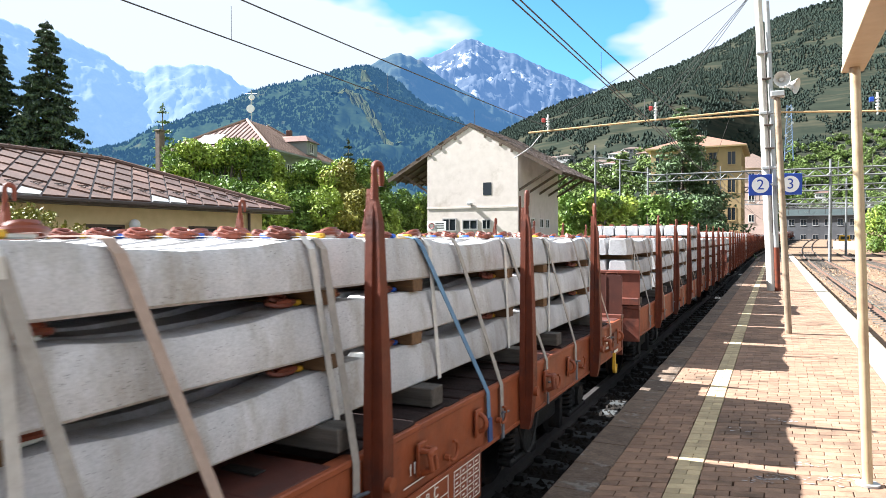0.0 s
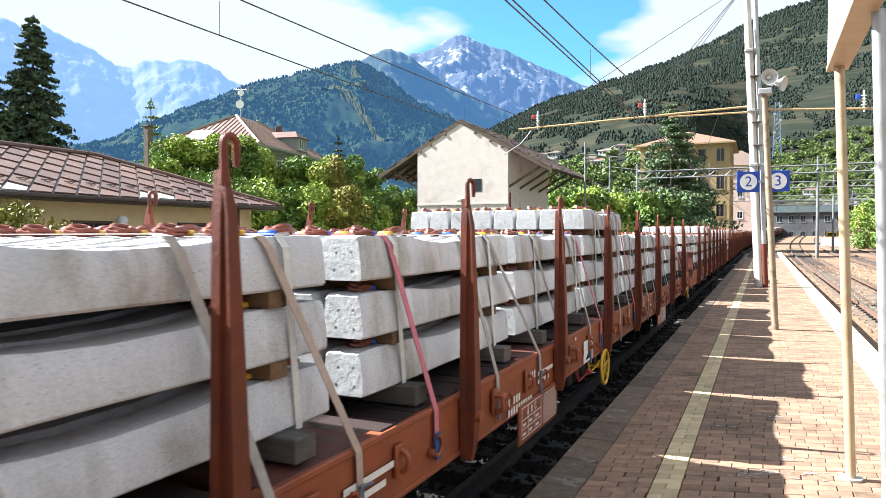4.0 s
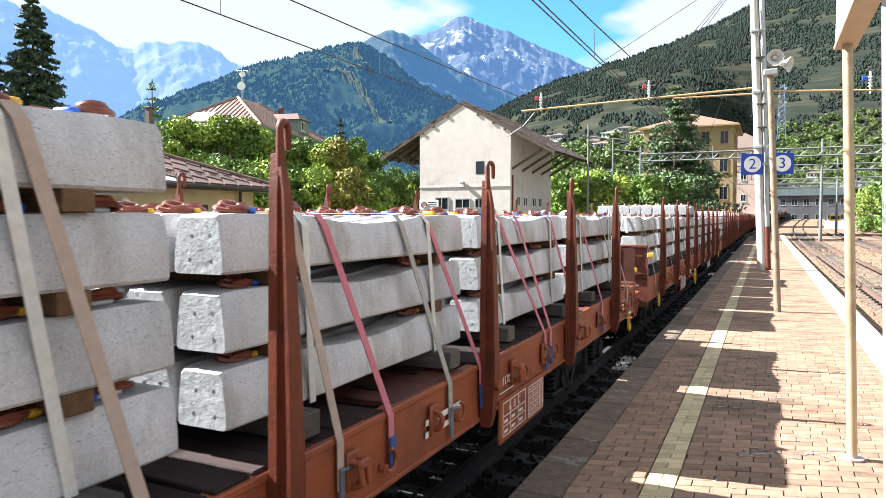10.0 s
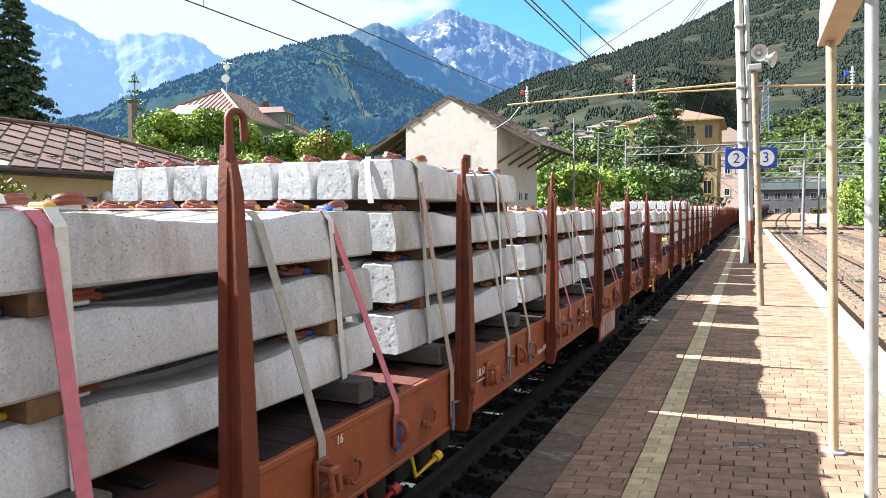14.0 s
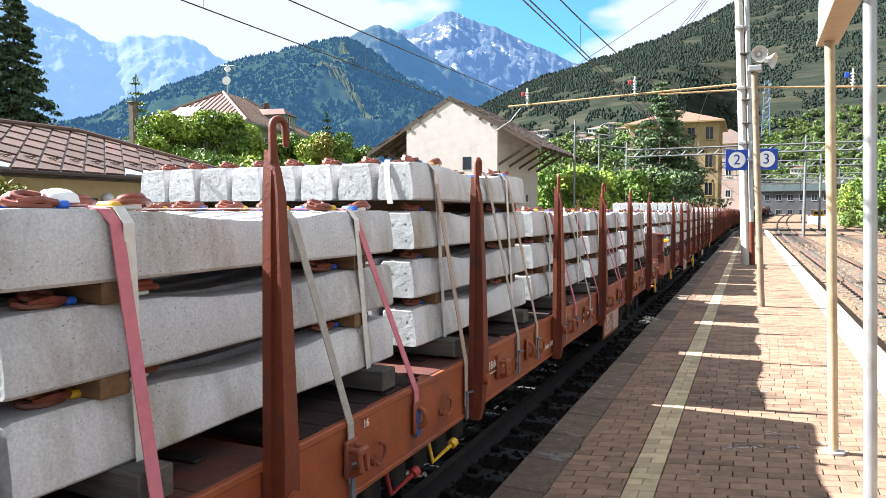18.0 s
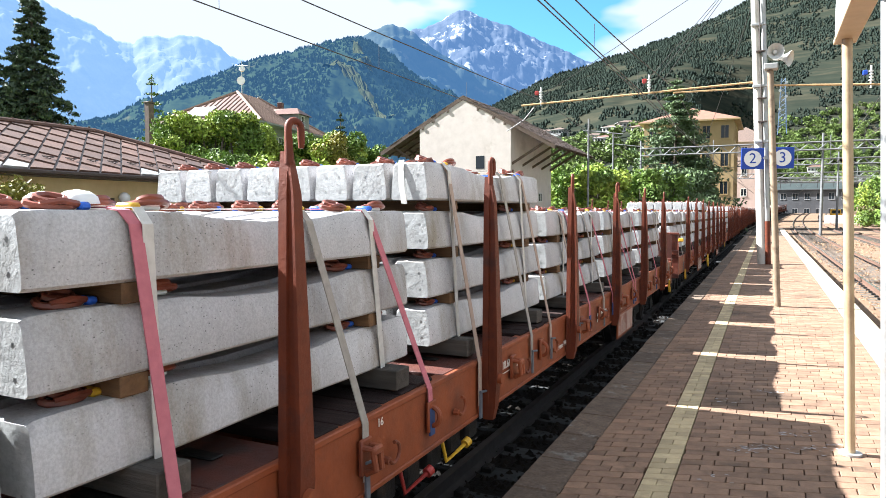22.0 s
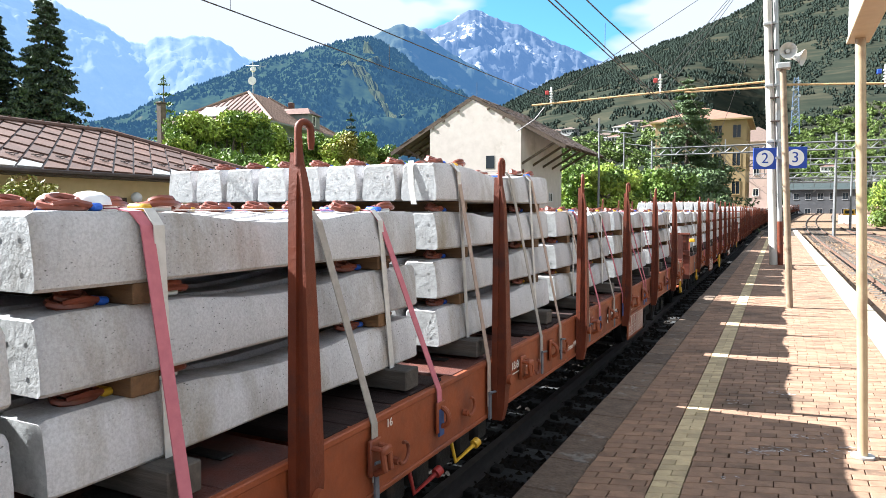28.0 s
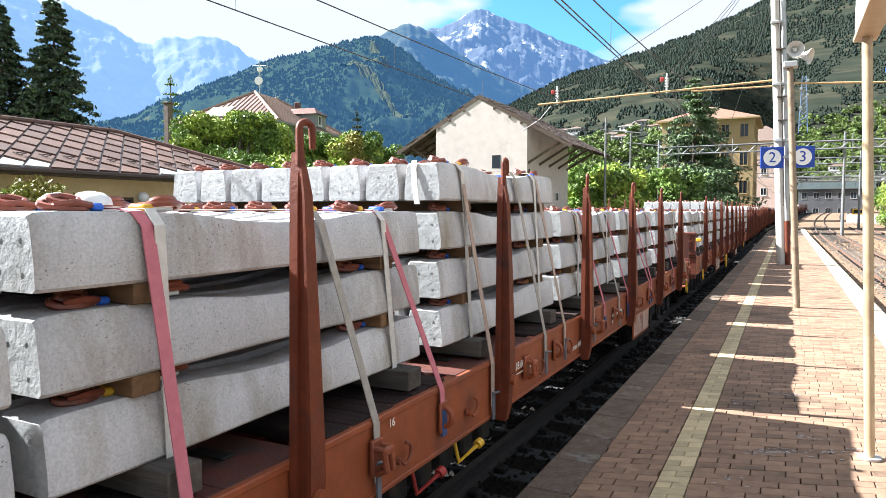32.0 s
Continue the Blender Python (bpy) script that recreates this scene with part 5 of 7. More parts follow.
for seed, (az, d, h, w, kind) in enumerate(((-46.4, 43, 8.4, 4.6, 0), (-44.2, 42, 8.8, 4.8, 0), (-42.0, 43, 8.9, 4.8, 1), (-40.5, 44, 8.1, 4.4, 0), (-37.5, 44, 7.7, 4.2, 1), (-35.6, 43, 7.8, 4.4, 2), (-33.7, 45, 7.8, 4.4, 1), (-31.9, 50, 7.6, 4.2, 1),
                                            (-45.2, 37, 5.6, 4.4, 1), (-43.0, 36, 5.4, 4.2, 1), (-41.0, 37, 5.4, 4.2, 0), (-38.9, 38, 5.4, 4.0, 1), (-36.4, 38, 5.2, 4.2, 0), (-34.2, 38, 5.2, 4.2, 2), (-32.0, 42, 5.2, 3.6, 0), (-30.3, 54, 6.6, 4.6, 1), (-28.6, 57, 6.2, 4.4, 1), (-30.9, 46, 3.9, 3.0, 0))):
    mats, lv = ([LEAF_LIGHT, LEAF], [LEAF, LEAF_LIGHT], [LEAF_YELLOW, LEAF_LIGHT])[kind], 6000 if h > 6 else 4500
    x, y = bearing(az, d)
    broadleaf("broadleaf_tree", "full green broadleaf tree beyond the tracks" if LEAF_YELLOW not in mats else "broadleaf tree with yellowing leaves", x, y, -0.7, h, w, seed, mats, int(lv * 2.6), 0.13, 40, 0.1, "garden trees")
for az, d, h, w, mats, seed in ((-14.0, 60, 6.6, 6.0, [LEAF, LEAF_LIGHT], 11), (-11.6, 57, 6.0, 5.0, [LEAF_LIGHT, LEAF], 12), (-9.4, 60, 5.9, 5.6, [LEAF, LEAF_CEDAR], 13), (-5.2, 70, 6.4, 6.0, [LEAF_CEDAR, LEAF], 14), (-7.2, 62, 6.0, 5.6, [LEAF, LEAF_CEDAR], 31), (-12.9, 55, 6.2, 5.0, [LEAF_LIGHT, LEAF], 32),
                                (-10.0, 75, 6.0, 6.0, [LEAF, LEAF_LIGHT], 15), (-16.5, 72, 7.0, 6.0, [LEAF_LIGHT, LEAF], 16), (9.3, 75, 9.5, 7, [LEAF, LEAF_DARK], 17), (11.5, 66, 8.0, 6, [LEAF, LEAF_LIGHT], 18), (7.4, 120, 8.0, 8, [LEAF, LEAF_LIGHT], 19)):
    x, y = bearing(az, d)
    broadleaf("broadleaf_tree", "leafy green tree behind the goods yard", x, y, -0.7, h, w, seed, mats, 9000, 0.2, 32, 0.06, "yard trees")
x, y = bearing(-56.3, 45)
conifer("spruce", "tall dark spruce behind the low station building", x, y, -0.7, 14.9, 6.6, 21, LEAF_DARK, 54, 420, 0.17, 0.42, group="spruces", even=1.0, twigs=9)
x, y = bearing(-59.6, 47)
conifer("spruce", "tall dark spruce behind the low station building", x, y, -0.7, 14.6, 6.2, 22, LEAF_DARK, 54, 420, 0.17, 0.42, group="spruces", even=1.0, twigs=9)
x, y = bearing(-34.0, 80)
conifer("spruce", "small dark spruce beside the villa", x, y, -0.7, 14.0, 4.0, 23, LEAF_DARK, 18, 160, 0.26, 0.3, group="spruces")
x, y = bearing(-6.7, 80)
conifer("cedar", "broad dark cedar before the yellow house", x, y, -0.7, 17.4, 14.0, 24, [LEAF_CEDAR], 30, 700, 0.24, 0.05, 0.04, twigs=7)
x, y = bearing(-48.5, 52)
conifer("larch", "thin sparse larch beside a chimney", x, y, -0.7, 12.0, 2.8, 25, LEAF, 12, 40, 0.15, 0.1, 0.4)
x, y = bearing(-56.6, 16.6)
broadleaf("shrub", "yellow-green shrub beyond the tracks", x, y, -0.7, 3.35, 2.5, 26, [LEAF_YELLOW, LEAF_LIGHT], 5200, 0.06, 24, 0.3)


# far woods on the slopes: small crowns in one mesh
def far_woods(name, label, places, mat, seed, sides=5, point=0.05):
    rng = np.random.default_rng(seed)
    b = Build()
    n = sides
    for p, h, w in places:
        j = rng.uniform(0.7, 1.25, (4, n))
        b.loft([[(p[0] + math.cos(2 * math.pi * k / n) * r * w / 2 * j[i, k], p[1] + math.sin(2 * math.pi * k / n) * r * w / 2 * j[i, k], p[2] + z * h) for k in range(n)]
                for i, (z, r) in enumerate(((-0.1, 0.6), (0.3, 1.0), (0.7, 0.6), (1.0, point)))], caps=False)
    return thing(name, label, "woods", kind="stuff", b=b, mats=mat)


# bearing and height of the clearings on the forested mountain, and their half sizes
CLEARINGS = ((-32.6, 0.8, 0.72, 0.033), (-31.8, 0.67, 0.60, 0.030), (-32.8, 0.69, 0.96, 0.018), (-34.9, 0.585, 1.08, 0.033), (-33.9, 0.53, 0.96, 0.036), (-32.9, 0.5, 0.84, 0.021), (-32.0, 0.46, 1.08, 0.033), (-30.9, 0.41, 0.84, 0.027), (-30.0, 0.37, 0.60, 0.018))
rng = random.Random(77)
spots = []
for _ in range(52000):
    az, k = rng.uniform(-26, 20), 0.08 + 0.92 * rng.random() ** 0.75
    dense = noise.fractal(Vector((az * 0.4, k * 16, 2)), 0.9, 2.2, 5)
    if dense > (0.02 if k < 0.4 else -0.3 if k > 0.56 else -0.06) or k > 0.97:
        s = rng.uniform(2.2, 5.0) * (0.42 + 0.6 * k if k < 0.45 else 0.5 + 0.38 * k)
        spots.append((hill_point(az, k), s, s * rng.uniform(0.7, 1.3)))
for i in range(700):
    az = -25 + 45 * i / 700 + rng.uniform(-0.1, 0.1)
    s = rng.uniform(3, 8)
    spots.append((hill_point(az, 0.997), s, s * 0.8))
far_woods("hillside_woods", "scattered woods on the terraced hillside", spots, WOOD_FAR, 1, 4, 0.3)
spots = []
for _ in range(26000):
    az, k = rng.uniform(-60, -18), rng.uniform(0.16, 1.0)
    dense = noise.fractal(Vector((az * 0.25, k * 9, 7)), 0.9, 2.2, 5)
    if any(((az - c[0]) / c[2]) ** 2 + ((k - c[1]) / c[3]) ** 2 < 0.6 for c in CLEARINGS) and rng.random() < 0.65:
        continue
    if dense > -0.25 or k > 0.985:
        s = rng.uniform(6.5, 12)
        spots.append((Vector(slope_point(MIDDLE, 500, 2300, 0.045, 0.0016, 0.002, 1.15, az, k)) - Vector((0, 0, 4)), s, s * rng.uniform(0.6, 0.95)))
for i in range(900):
    az = -58 + 40 * rng.random()
    s = rng.uniform(7, 14)
    spots.append((Vector(slope_point(MIDDLE, 500, 2300, 0.045, 0.0016, 0.002, 1.15, az, 0.998)) - Vector((0, 0, 4)), s, s * 0.5))
far_woods("ridge_woods", "dark conifers over the mountain slope and ridge", spots, WOOD_HAZY, 2, 4)
# grass colour plus a weak blue emission for haze
CLEARING = material("ochre_clearing", (0.046, 0.047, 0.024), (0.024, 0.032, 0.015), 0.05, 0.95, stain=(0.03, 0.04, 0.018), stain_scale=0.04, stain_edge=(0.5, 0.6), haze_glow=((0.13, 0.38, 0.82), 0.06), shine=0.0)
b = Build()
for az, k, wide, tall in CLEARINGS:
    ring = []
    for q in range(28):
        a = 2 * math.pi * q / 28
        g_ = 0.75 + 0.6 * noise.noise(Vector((math.cos(a) * 2.2 + az, math.sin(a) * 2.2, k * 9)))
        ring.append((az + wide * math.cos(a) * g_, k + tall * math.sin(a) * g_ - 0.035 * wide * math.cos(a)))
    pts = [(az, k)] + [(az + (p - az) * f, k + (q - k) * f) for f in (0.5, 1.0) for p, q in ring]
    b.add([Vector(slope_point(MIDDLE, 500, 2300, 0.045, 0.0016, 0.002, 1.15, *p)) * 0.994 + Vector((0, 0, 7)) for p in pts],
          [(0, 1 + q, 1 + (q + 1) % 28) for q in range(28)] + [(1 + q, 29 + q, 29 + (q + 1) % 28, 1 + (q + 1) % 28) for q in range(28)])
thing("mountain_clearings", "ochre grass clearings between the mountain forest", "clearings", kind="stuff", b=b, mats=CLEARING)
VALLEY_LEAF = leaf_material("valley_leaves", (0.125, 0.17, 0.04), (0.068, 0.1, 0.026))
b = Build()
nrng = np.random.default_rng(4)
for i in range(1150):
    az, k = (rng.uniform(-20, 17), rng.uniform(0.0, 0.17)) if i < 520 else (rng.uniform(-4, 15), rng.uniform(0.0, 0.2)) if i < 800 else (rng.uniform(0.5, 14), rng.uniform(0.08, 0.27))
    p, s = hill_point(az, k), rng.uniform(4.5, 9)
    for _ in range(4):
        c = (p.x + rng.uniform(-0.3, 0.3) * s, p.y + rng.uniform(-0.3, 0.3) * s, p.z + rng.uniform(0.3, 0.75) * s)
        leaf_cloud(b, nrng, c, (s * 0.33, s * 0.33, s * 0.3), 40, 0.95, 0, 0.5)
thing("valley_woods", "green trees at the foot of the hill", "woods", kind="stuff", b=b, mats=VALLEY_LEAF)


# ---- buildings beyond the tracks ----
YELLOW_WALL = material("yellow_render", (0.64, 0.51, 0.28), (0.56, 0.44, 0.235), 3, 0.9, bump=0.2, stain=(0.45, 0.34, 0.18), stain_scale=0.5, stain_edge=(0.55, 0.8))
OCHRE_WALL = material("dull_ochre_render", (0.33, 0.235, 0.115), (0.27, 0.195, 0.095), 1, 0.9, stain=(0.3, 0.23, 0.14), stain_scale=0.3)
CREAM_WALL = material("cream_weathered_render", (0.6, 0.53, 0.475), (0.52, 0.455, 0.405), 2, 0.9, bump=0.25, bump_scale=12, stain=(0.35, 0.29, 0.23), stain_scale=0.5, stain_edge=(0.56, 0.8))
ROOF_BROWN = material("brown_metal_roof_tile", (0.11, 0.057, 0.038), (0.066, 0.035, 0.024), 5, 0.5, bump=0.15, stain=(0.17, 0.1, 0.075), stain_scale=1.6, vary=0.3)
ROOF_STONE = material("dark_weathered_roof", (0.13, 0.085, 0.065), (0.075, 0.055, 0.045), 4, 0.85, bump=0.5, island=0.25)
ROOF_RED = material("faded_red_roof", (0.13, 0.062, 0.045), (0.085, 0.042, 0.031), 2, 0.6, bump=0.3, stain=(0.2, 0.14, 0.11), stain_scale=0.5)
ROOF_ORANGE = material("orange_tiled_roof", (0.2, 0.1, 0.062), (0.14, 0.072, 0.046), 1.5, 0.75, bump=0.3)
DARK_WOOD = material("old_dark_wood", (0.11, 0.075, 0.05), (0.06, 0.042, 0.03), 5, 0.85, bump=0.3)
GLASS = material("dark_window_glass", (0.02, 0.025, 0.03), (0.015, 0.018, 0.022), 2, 0.08)
GREY_WALL = material("grey_render", (0.36, 0.35, 0.34), (0.28, 0.275, 0.27), 1, 0.9, stain=(0.22, 0.21, 0.2), stain_scale=0.2)
PINK_WALL = material("pinkish_render", (0.5, 0.36, 0.3), (0.43, 0.31, 0.26), 1, 0.9)
PALE_WALL = material("white_render", (0.7, 0.68, 0.64), (0.6, 0.58, 0.55), 1, 0.9)
VILLA_WALL = material("grey_green_render", (0.22, 0.23, 0.22), (0.17, 0.18, 0.17), 1, 0.9)
DEPOT_WALL = material("sooty_grey_render", (0.09, 0.09, 0.095), (0.055, 0.056, 0.06), 0.3, 0.9, stain=(0.15, 0.15, 0.155), stain_scale=0.12)
DEPOT_ROOF = material("dark_green_sheet_roof", (0.022, 0.032, 0.03), (0.015, 0.022, 0.021), 0.5, 0.7)
GUTTER = material("dark_brown_gutter", (0.07, 0.05, 0.042), (0.05, 0.036, 0.03), 8, 0.5)


def window(parent, m, w, h, glass=GLASS, sill=True, frame_mat=None, depth=0.12):
    """A window set in the plane z = 0 of m, x to the right, y up."""
    f = Build()
    t = 0.07 if w > 0.6 else 0.05
    for x0, x1, y0, y1 in ((-w / 2 - t, -w / 2, -h / 2 - t, h / 2 + t), (w / 2, w / 2 + t, -h / 2 - t, h / 2 + t), (-w / 2, w / 2, h / 2, h / 2 + t), (-w / 2, w / 2, -h / 2 - t, -h / 2), (-0.025, 0.025, -h / 2, h / 2)):
        f.box(x0, x1, y0, y1, -0.02, 0.035)
    o = part("window", f, frame_mat or PALE_WALL, parent)
    o.matrix_basis = m
    part("pane", Build().box(-w / 2, w / 2, -h / 2, h / 2, -0.01, 0.006), glass, o, "dark glass")
    if sill:
        part("sill", Build().box(-w / 2 - 0.12, w / 2 + 0.12, -h / 2 - t - 0.06, -h / 2 - t, -0.02, 0.1), frame_mat or PALE_WALL, o)
    return o


FRONT = pose(0, 0, 0, 90, 0, 0)      # faces -y
RIGHT_SIDE = pose(0, 0, 0, 90, 0, 90)  # faces +x

# low yellow station building with a hipped tiled roof
lb = thing("station_building", "low yellow building with a brown tiled hip roof", "building")
X0, X1, Y0, Y1 = -24.2, -15.95, -16.0, 18.3
wall = Build().box(X0, X1, Y0, Y1, -0.7, 2.72)
part("wall", wall, YELLOW_WALL, lb, "yellow rendered wall")
EX, EY, EZ, RZ, RX = -15.3, 19.0, 2.8, 4.42, -20.05
roof = Build()
FARX = -24.8
roof.add([(EX, -18, EZ), (EX, EY, EZ), (RX, EY - 3.6, RZ), (RX, -18, RZ), (FARX, -18, EZ), (FARX, EY, EZ)], [(0, 1, 2, 3), (1, 5, 2), (3, 2, 5, 4), (0, 4, 5, 1), (0, 3, 4)])
part("roof", roof, GUTTER, lb)
slope = math.degrees(math.atan2(RZ - EZ, EX - RX))
slant = math.hypot(RZ - EZ, EX - RX)


def clipped(poly, inside):
    """The part of a polygon on the positive side of each line (point, normal)."""
    for p0, n in inside:
        out = []
        for a, b_ in zip(poly, poly[1:] + poly[:1]):
            da, db = (a - p0).dot(n), (b_ - p0).dot(n)
            if da >= 0:
                out.append(a)
            if da * db < 0:
                out.append(a.lerp(b_, da / (da - db)))
        poly = out
        if len(poly) < 3:
            return []
    return poly


# sheet tiles laid askew: up the slope and along the eave
ALONG, ACROSS, EAVE_STEP = Vector((0.8, 0.62)), Vector((-0.4, 0.31)), 0.62
EDGES = ((Vector((0.02, 0)), Vector((1, 0))), (Vector((slant - 0.03, 0)), Vector((-1, 0))), (Vector((0, EY - 0.05)), Vector((-3.6, -slant)).normalized()), (Vector((0, 1.0)), Vector((0, 1))))
GUARD_MESH = Build().tube([(0.13, -0.1, 0.0), (-0.1, -0.02, 0.0), (0.13, 0.12, 0.02), (0.13, -0.1, 0.02)], 0.014, 5).mesh("snow_guard", GUTTER)
roof_at = pose(EX, 0, EZ, 0, slope, 0)
for c in range(-4, 34):
    for r in range(-4, 9):
        o2 = Vector((0, EY - 0.3 - c * EAVE_STEP)) + ALONG * r
        lo, hi, s0, s1 = 0.05, 0.95, 0.035, 0.965
        quad = [o2 + ALONG * a + ACROSS * q for a, q in ((s0, lo), (s1, lo), (s1, hi), (s0, hi))]
        quad = clipped(quad, EDGES)
        if not quad:
            continue
        n = len(quad)
        mid = sum(quad, Vector((0, 0))) / n
        lift = [0.052 - 0.036 * min(1.0, max(0.0, (q - o2).dot(ALONG) / ALONG.length_squared)) for q in quad]
        tb = Build()
        tb.add([(-(q.x - mid.x), q.y - mid.y, h) for q, h in zip(quad, lift)] + [(-(q.x - mid.x), q.y - mid.y, 0.0) for q in quad],
               [tuple(range(n))[::-1], tuple(range(n, 2 * n))] + [(k, (k + 1) % n, n + (k + 1) % n, n + k) for k in range(n)])
        pale = mid.x < 0.45 and c % 7 in (1, 2) and c > 7
        o = part("roof_tile", tb, STEEL if pale else ROOF_BROWN, lb, "patched bare metal tile" if pale else "")
        o.matrix_basis = roof_at @ pose(-mid.x, mid.y, 0.004)
        if r == 1 and 0.3 < mid.x < 4.2:
            o = part("snow_guard", GUARD_MESH, None, lb)
            o.matrix_basis = roof_at @ pose(-mid.x, mid.y, 0.07, 0, 0, 35)
hip = Build()
hip.tube([(EX, EY, EZ + 0.04), (RX, EY - 3.6, RZ + 0.06), (RX, -18, RZ + 0.06)], 0.09, 8)
part("ridge_cap", hip, ROOF_BROWN, lb)
for i in range(26):
    part("ridge_knob", Build().disc((RX, 15.2 - i * 0.5, RZ + 0.15), (0, 0, 1), 0.035, 0.06, 8), ROOF_BROWN, lb)
gt = Build()
gt.box(EX - 0.02, EX + 0.12, -18, EY + 0.05, EZ - 0.1, EZ + 0.0, 0, 0.02)
gt.box(EX - 0.6, EX, -18, EY, EZ - 0.14, EZ - 0.1)
part("gutter", gt, GUTTER, lb)
part("downpipe", Build().tube([(X1 + 0.06, 17.6, EZ - 0.1), (X1 + 0.06, 17.6, -0.6)], 0.045, 8), GUTTER, lb)
for y in (8.5, 12.2, 15.6):
    window(lb, pose(X1, y, 1.75) @ RIGHT_SIDE, 1.0, 0.75, frame_mat=DARK_WOOD)
wl_ = thing("wall_lamp", "round white globe lamp on the yellow wall", "lamp")
part("bracket", Build().tube([(X1, 12.9, 2.0), (X1 + 0.2, 12.9, 2.0), (X1 + 0.25, 12.9, 2.06)], 0.02, 6), BLACK_STEEL, wl_)
gl = Build()
gl.loft([[(X1 + 0.26 + 0.15 * math.sin(p) * math.cos(a), 12.9 + 0.15 * math.sin(p) * math.sin(a), 2.2 - 0.15 * math.cos(p)) for a in (2 * math.pi * k / 14 for k in range(14))] for p in (radians(d) for d in (4, 30, 60, 90, 120, 150, 176))])
part("globe", gl, WHITE_PLASTIC, wl_, smooth=60)

# goods shed with wide canopies
gs = thing("goods_shed", "old cream goods shed with a dark gabled roof and side canopies", "building")
SX0, SX1, SY0, SY1, AX, AZ = -21.8, -15.15, 42.0, 51.2, -18.55, 9.6
EVE = 6.05
tanr = (AZ - EVE) / 6.4
wz = AZ - (AX - SX0) * tanr - 0.1
w = Build()
w.add([(SX0, SY0, -0.7), (SX1, SY0, -0.7), (SX1, SY0, wz), (AX, SY0, AZ - 0.12), (SX0, SY0, wz), (SX0, SY1, -0.7), (SX1, SY1, -0.7), (SX1, SY1, wz), (AX, SY1, AZ - 0.12), (SX0, SY1, wz)],
      [(0, 1, 2, 3, 4), (9, 8, 7, 6, 5), (1, 6, 7, 2), (0, 4, 9, 5), (4, 3, 8, 9), (3, 2, 7, 8)])
part("wall", w, CREAM_WALL, gs, "stained cream render")
for s in (-1, 1):
    ex = AX + s * 6.4
    rf = Build()
    rf.loft([[(AX, y, AZ), (ex, y, EVE), (ex, y, EVE - 0.07), (AX, y, AZ - 0.07)] for y in (SY0 - 0.03, SY1 + 0.9)])
    part("roof", rf, DARK_WOOD, gs, "dark boarded roof slope")
    vb = Build()
    vb.loft([[(AX + s * d, SY0 - a, AZ - d * tanr - c) for a, c in ((0.035, 0.075), (0.006, 0.075), (0.006, 0.27), (0.035, 0.27))] for d in (0.0, 6.35)])
    part("verge_board", vb, DARK_WOOD, gs)
    for d in (1.1, 2.2, 3.0):
        pz = AZ - d * tanr - 0.36
        part("purlin_end", Build().box(AX + s * d - 0.09, AX + s * d + 0.09, SY0 - 0.06, SY0 - 0.003, pz - 0.08, pz + 0.09, 0, 0.01), DARK_WOOD, gs)
    tl = Build()
    rg = random.Random(3 + s)
    for r in range(22):
        for c in range(20):
            u0, v0 = r / 22, SY0 - 0.02 + c * 0.51 + rg.uniform(-0.04, 0.04)
            x, z = AX + s * 6.45 * u0, AZ - 6.45 * u0 * tanr
            x1, z1 = AX + s * 6.45 * (u0 + 0.055), AZ - 6.45 * (u0 + 0.055) * tanr
            h = rg.uniform(0.0, 0.02)
            tl.loft([[(x, q, z + 0.01 + h), (x1, q, z1 + 0.045 + h), (x1, q, z1 + 0.015 + h), (x, q, z + 0.0)] for q in (v0, v0 + 0.52)])
    tagged(part("roof_slabs", tl, ROOF_STONE, gs, "uneven dark roof slabs"), kind="stuff")
    for i in range(9):
        y = SY0 + 0.04 + i * (SY1 - SY0 + 0.7) / 8
        ra = Build()
        ra.loft([[(AX, y - 0.06, AZ - 0.075), (AX, y + 0.06, AZ - 0.075), (AX, y + 0.06, AZ - 0.22), (AX, y - 0.06, AZ - 0.22)], [(ex, y - 0.06, EVE - 0.075), (ex, y + 0.06, EVE - 0.075), (ex, y + 0.06, EVE - 0.22), (ex, y - 0.06, EVE - 0.22)]])
        part("rafter", ra, DARK_WOOD, gs)
    for i in range(5):
        y = SY0 + 0.3 + i * (SY1 - SY0 - 0.6) / 4
        wx = SX1 if s > 0 else SX0
        br = Build()
        x1, z1 = wx + s * 2.2, AZ - (abs(wx + s * 2.2 - AX)) * tanr - 0.2
        br.loft([[(wx + s * q * (x1 - wx) * s, y + a, 5.0 + q * (z1 - 5.0) + c) for a, c in ((-0.07, -0.08), (0.07, -0.08), (0.07, 0.08), (-0.07, 0.08))] for q in (0.0, 1.0)])
        part("brace", br, DARK_WOOD, gs)
part("gable_opening", Build().box(-17.6, -17.0, SY0 - 0.012, SY0 + 0.1, 4.7, 5.55), GLASS, gs, "dark unframed opening")
for x, z, ww, hh in ((-20.1, 2.75, 0.9, 0.75), (-18.55, 2.75, 1.0, 0.55), (-17.35, 2.75, 0.5, 0.55)):
    window(gs, pose(x, SY0 - 0.01, z) @ FRONT, ww, hh, frame_mat=GREY_WALL, sill=False)
for y in (43.5, 45.0, 47.0, 48.4):
    window(gs, pose(SX1 + 0.01, y, 2.9) @ RIGHT_SIDE, 0.7, 0.55, frame_mat=PALE_WALL, sill=False)
part("band", Build().box(SX0 - 0.03, SX1 + 0.03, SY0 - 0.04, SY0 + 0.0, 3.85, 3.95), CREAM_WALL, gs)
part("downpipe", Build().tube([(SX1 + 0.06, SY0 + 0.3, 4.6), (SX1 + 0.06, SY0 + 0.3, -0.5)], 0.05, 8), RUST_DARK, gs)
part("floodlight", Build().box(-18.65, -18.35, SY0 - 0.35, SY0 - 0.02, 4.05, 4.22, 0, 0.03), GREY_WALL, gs)
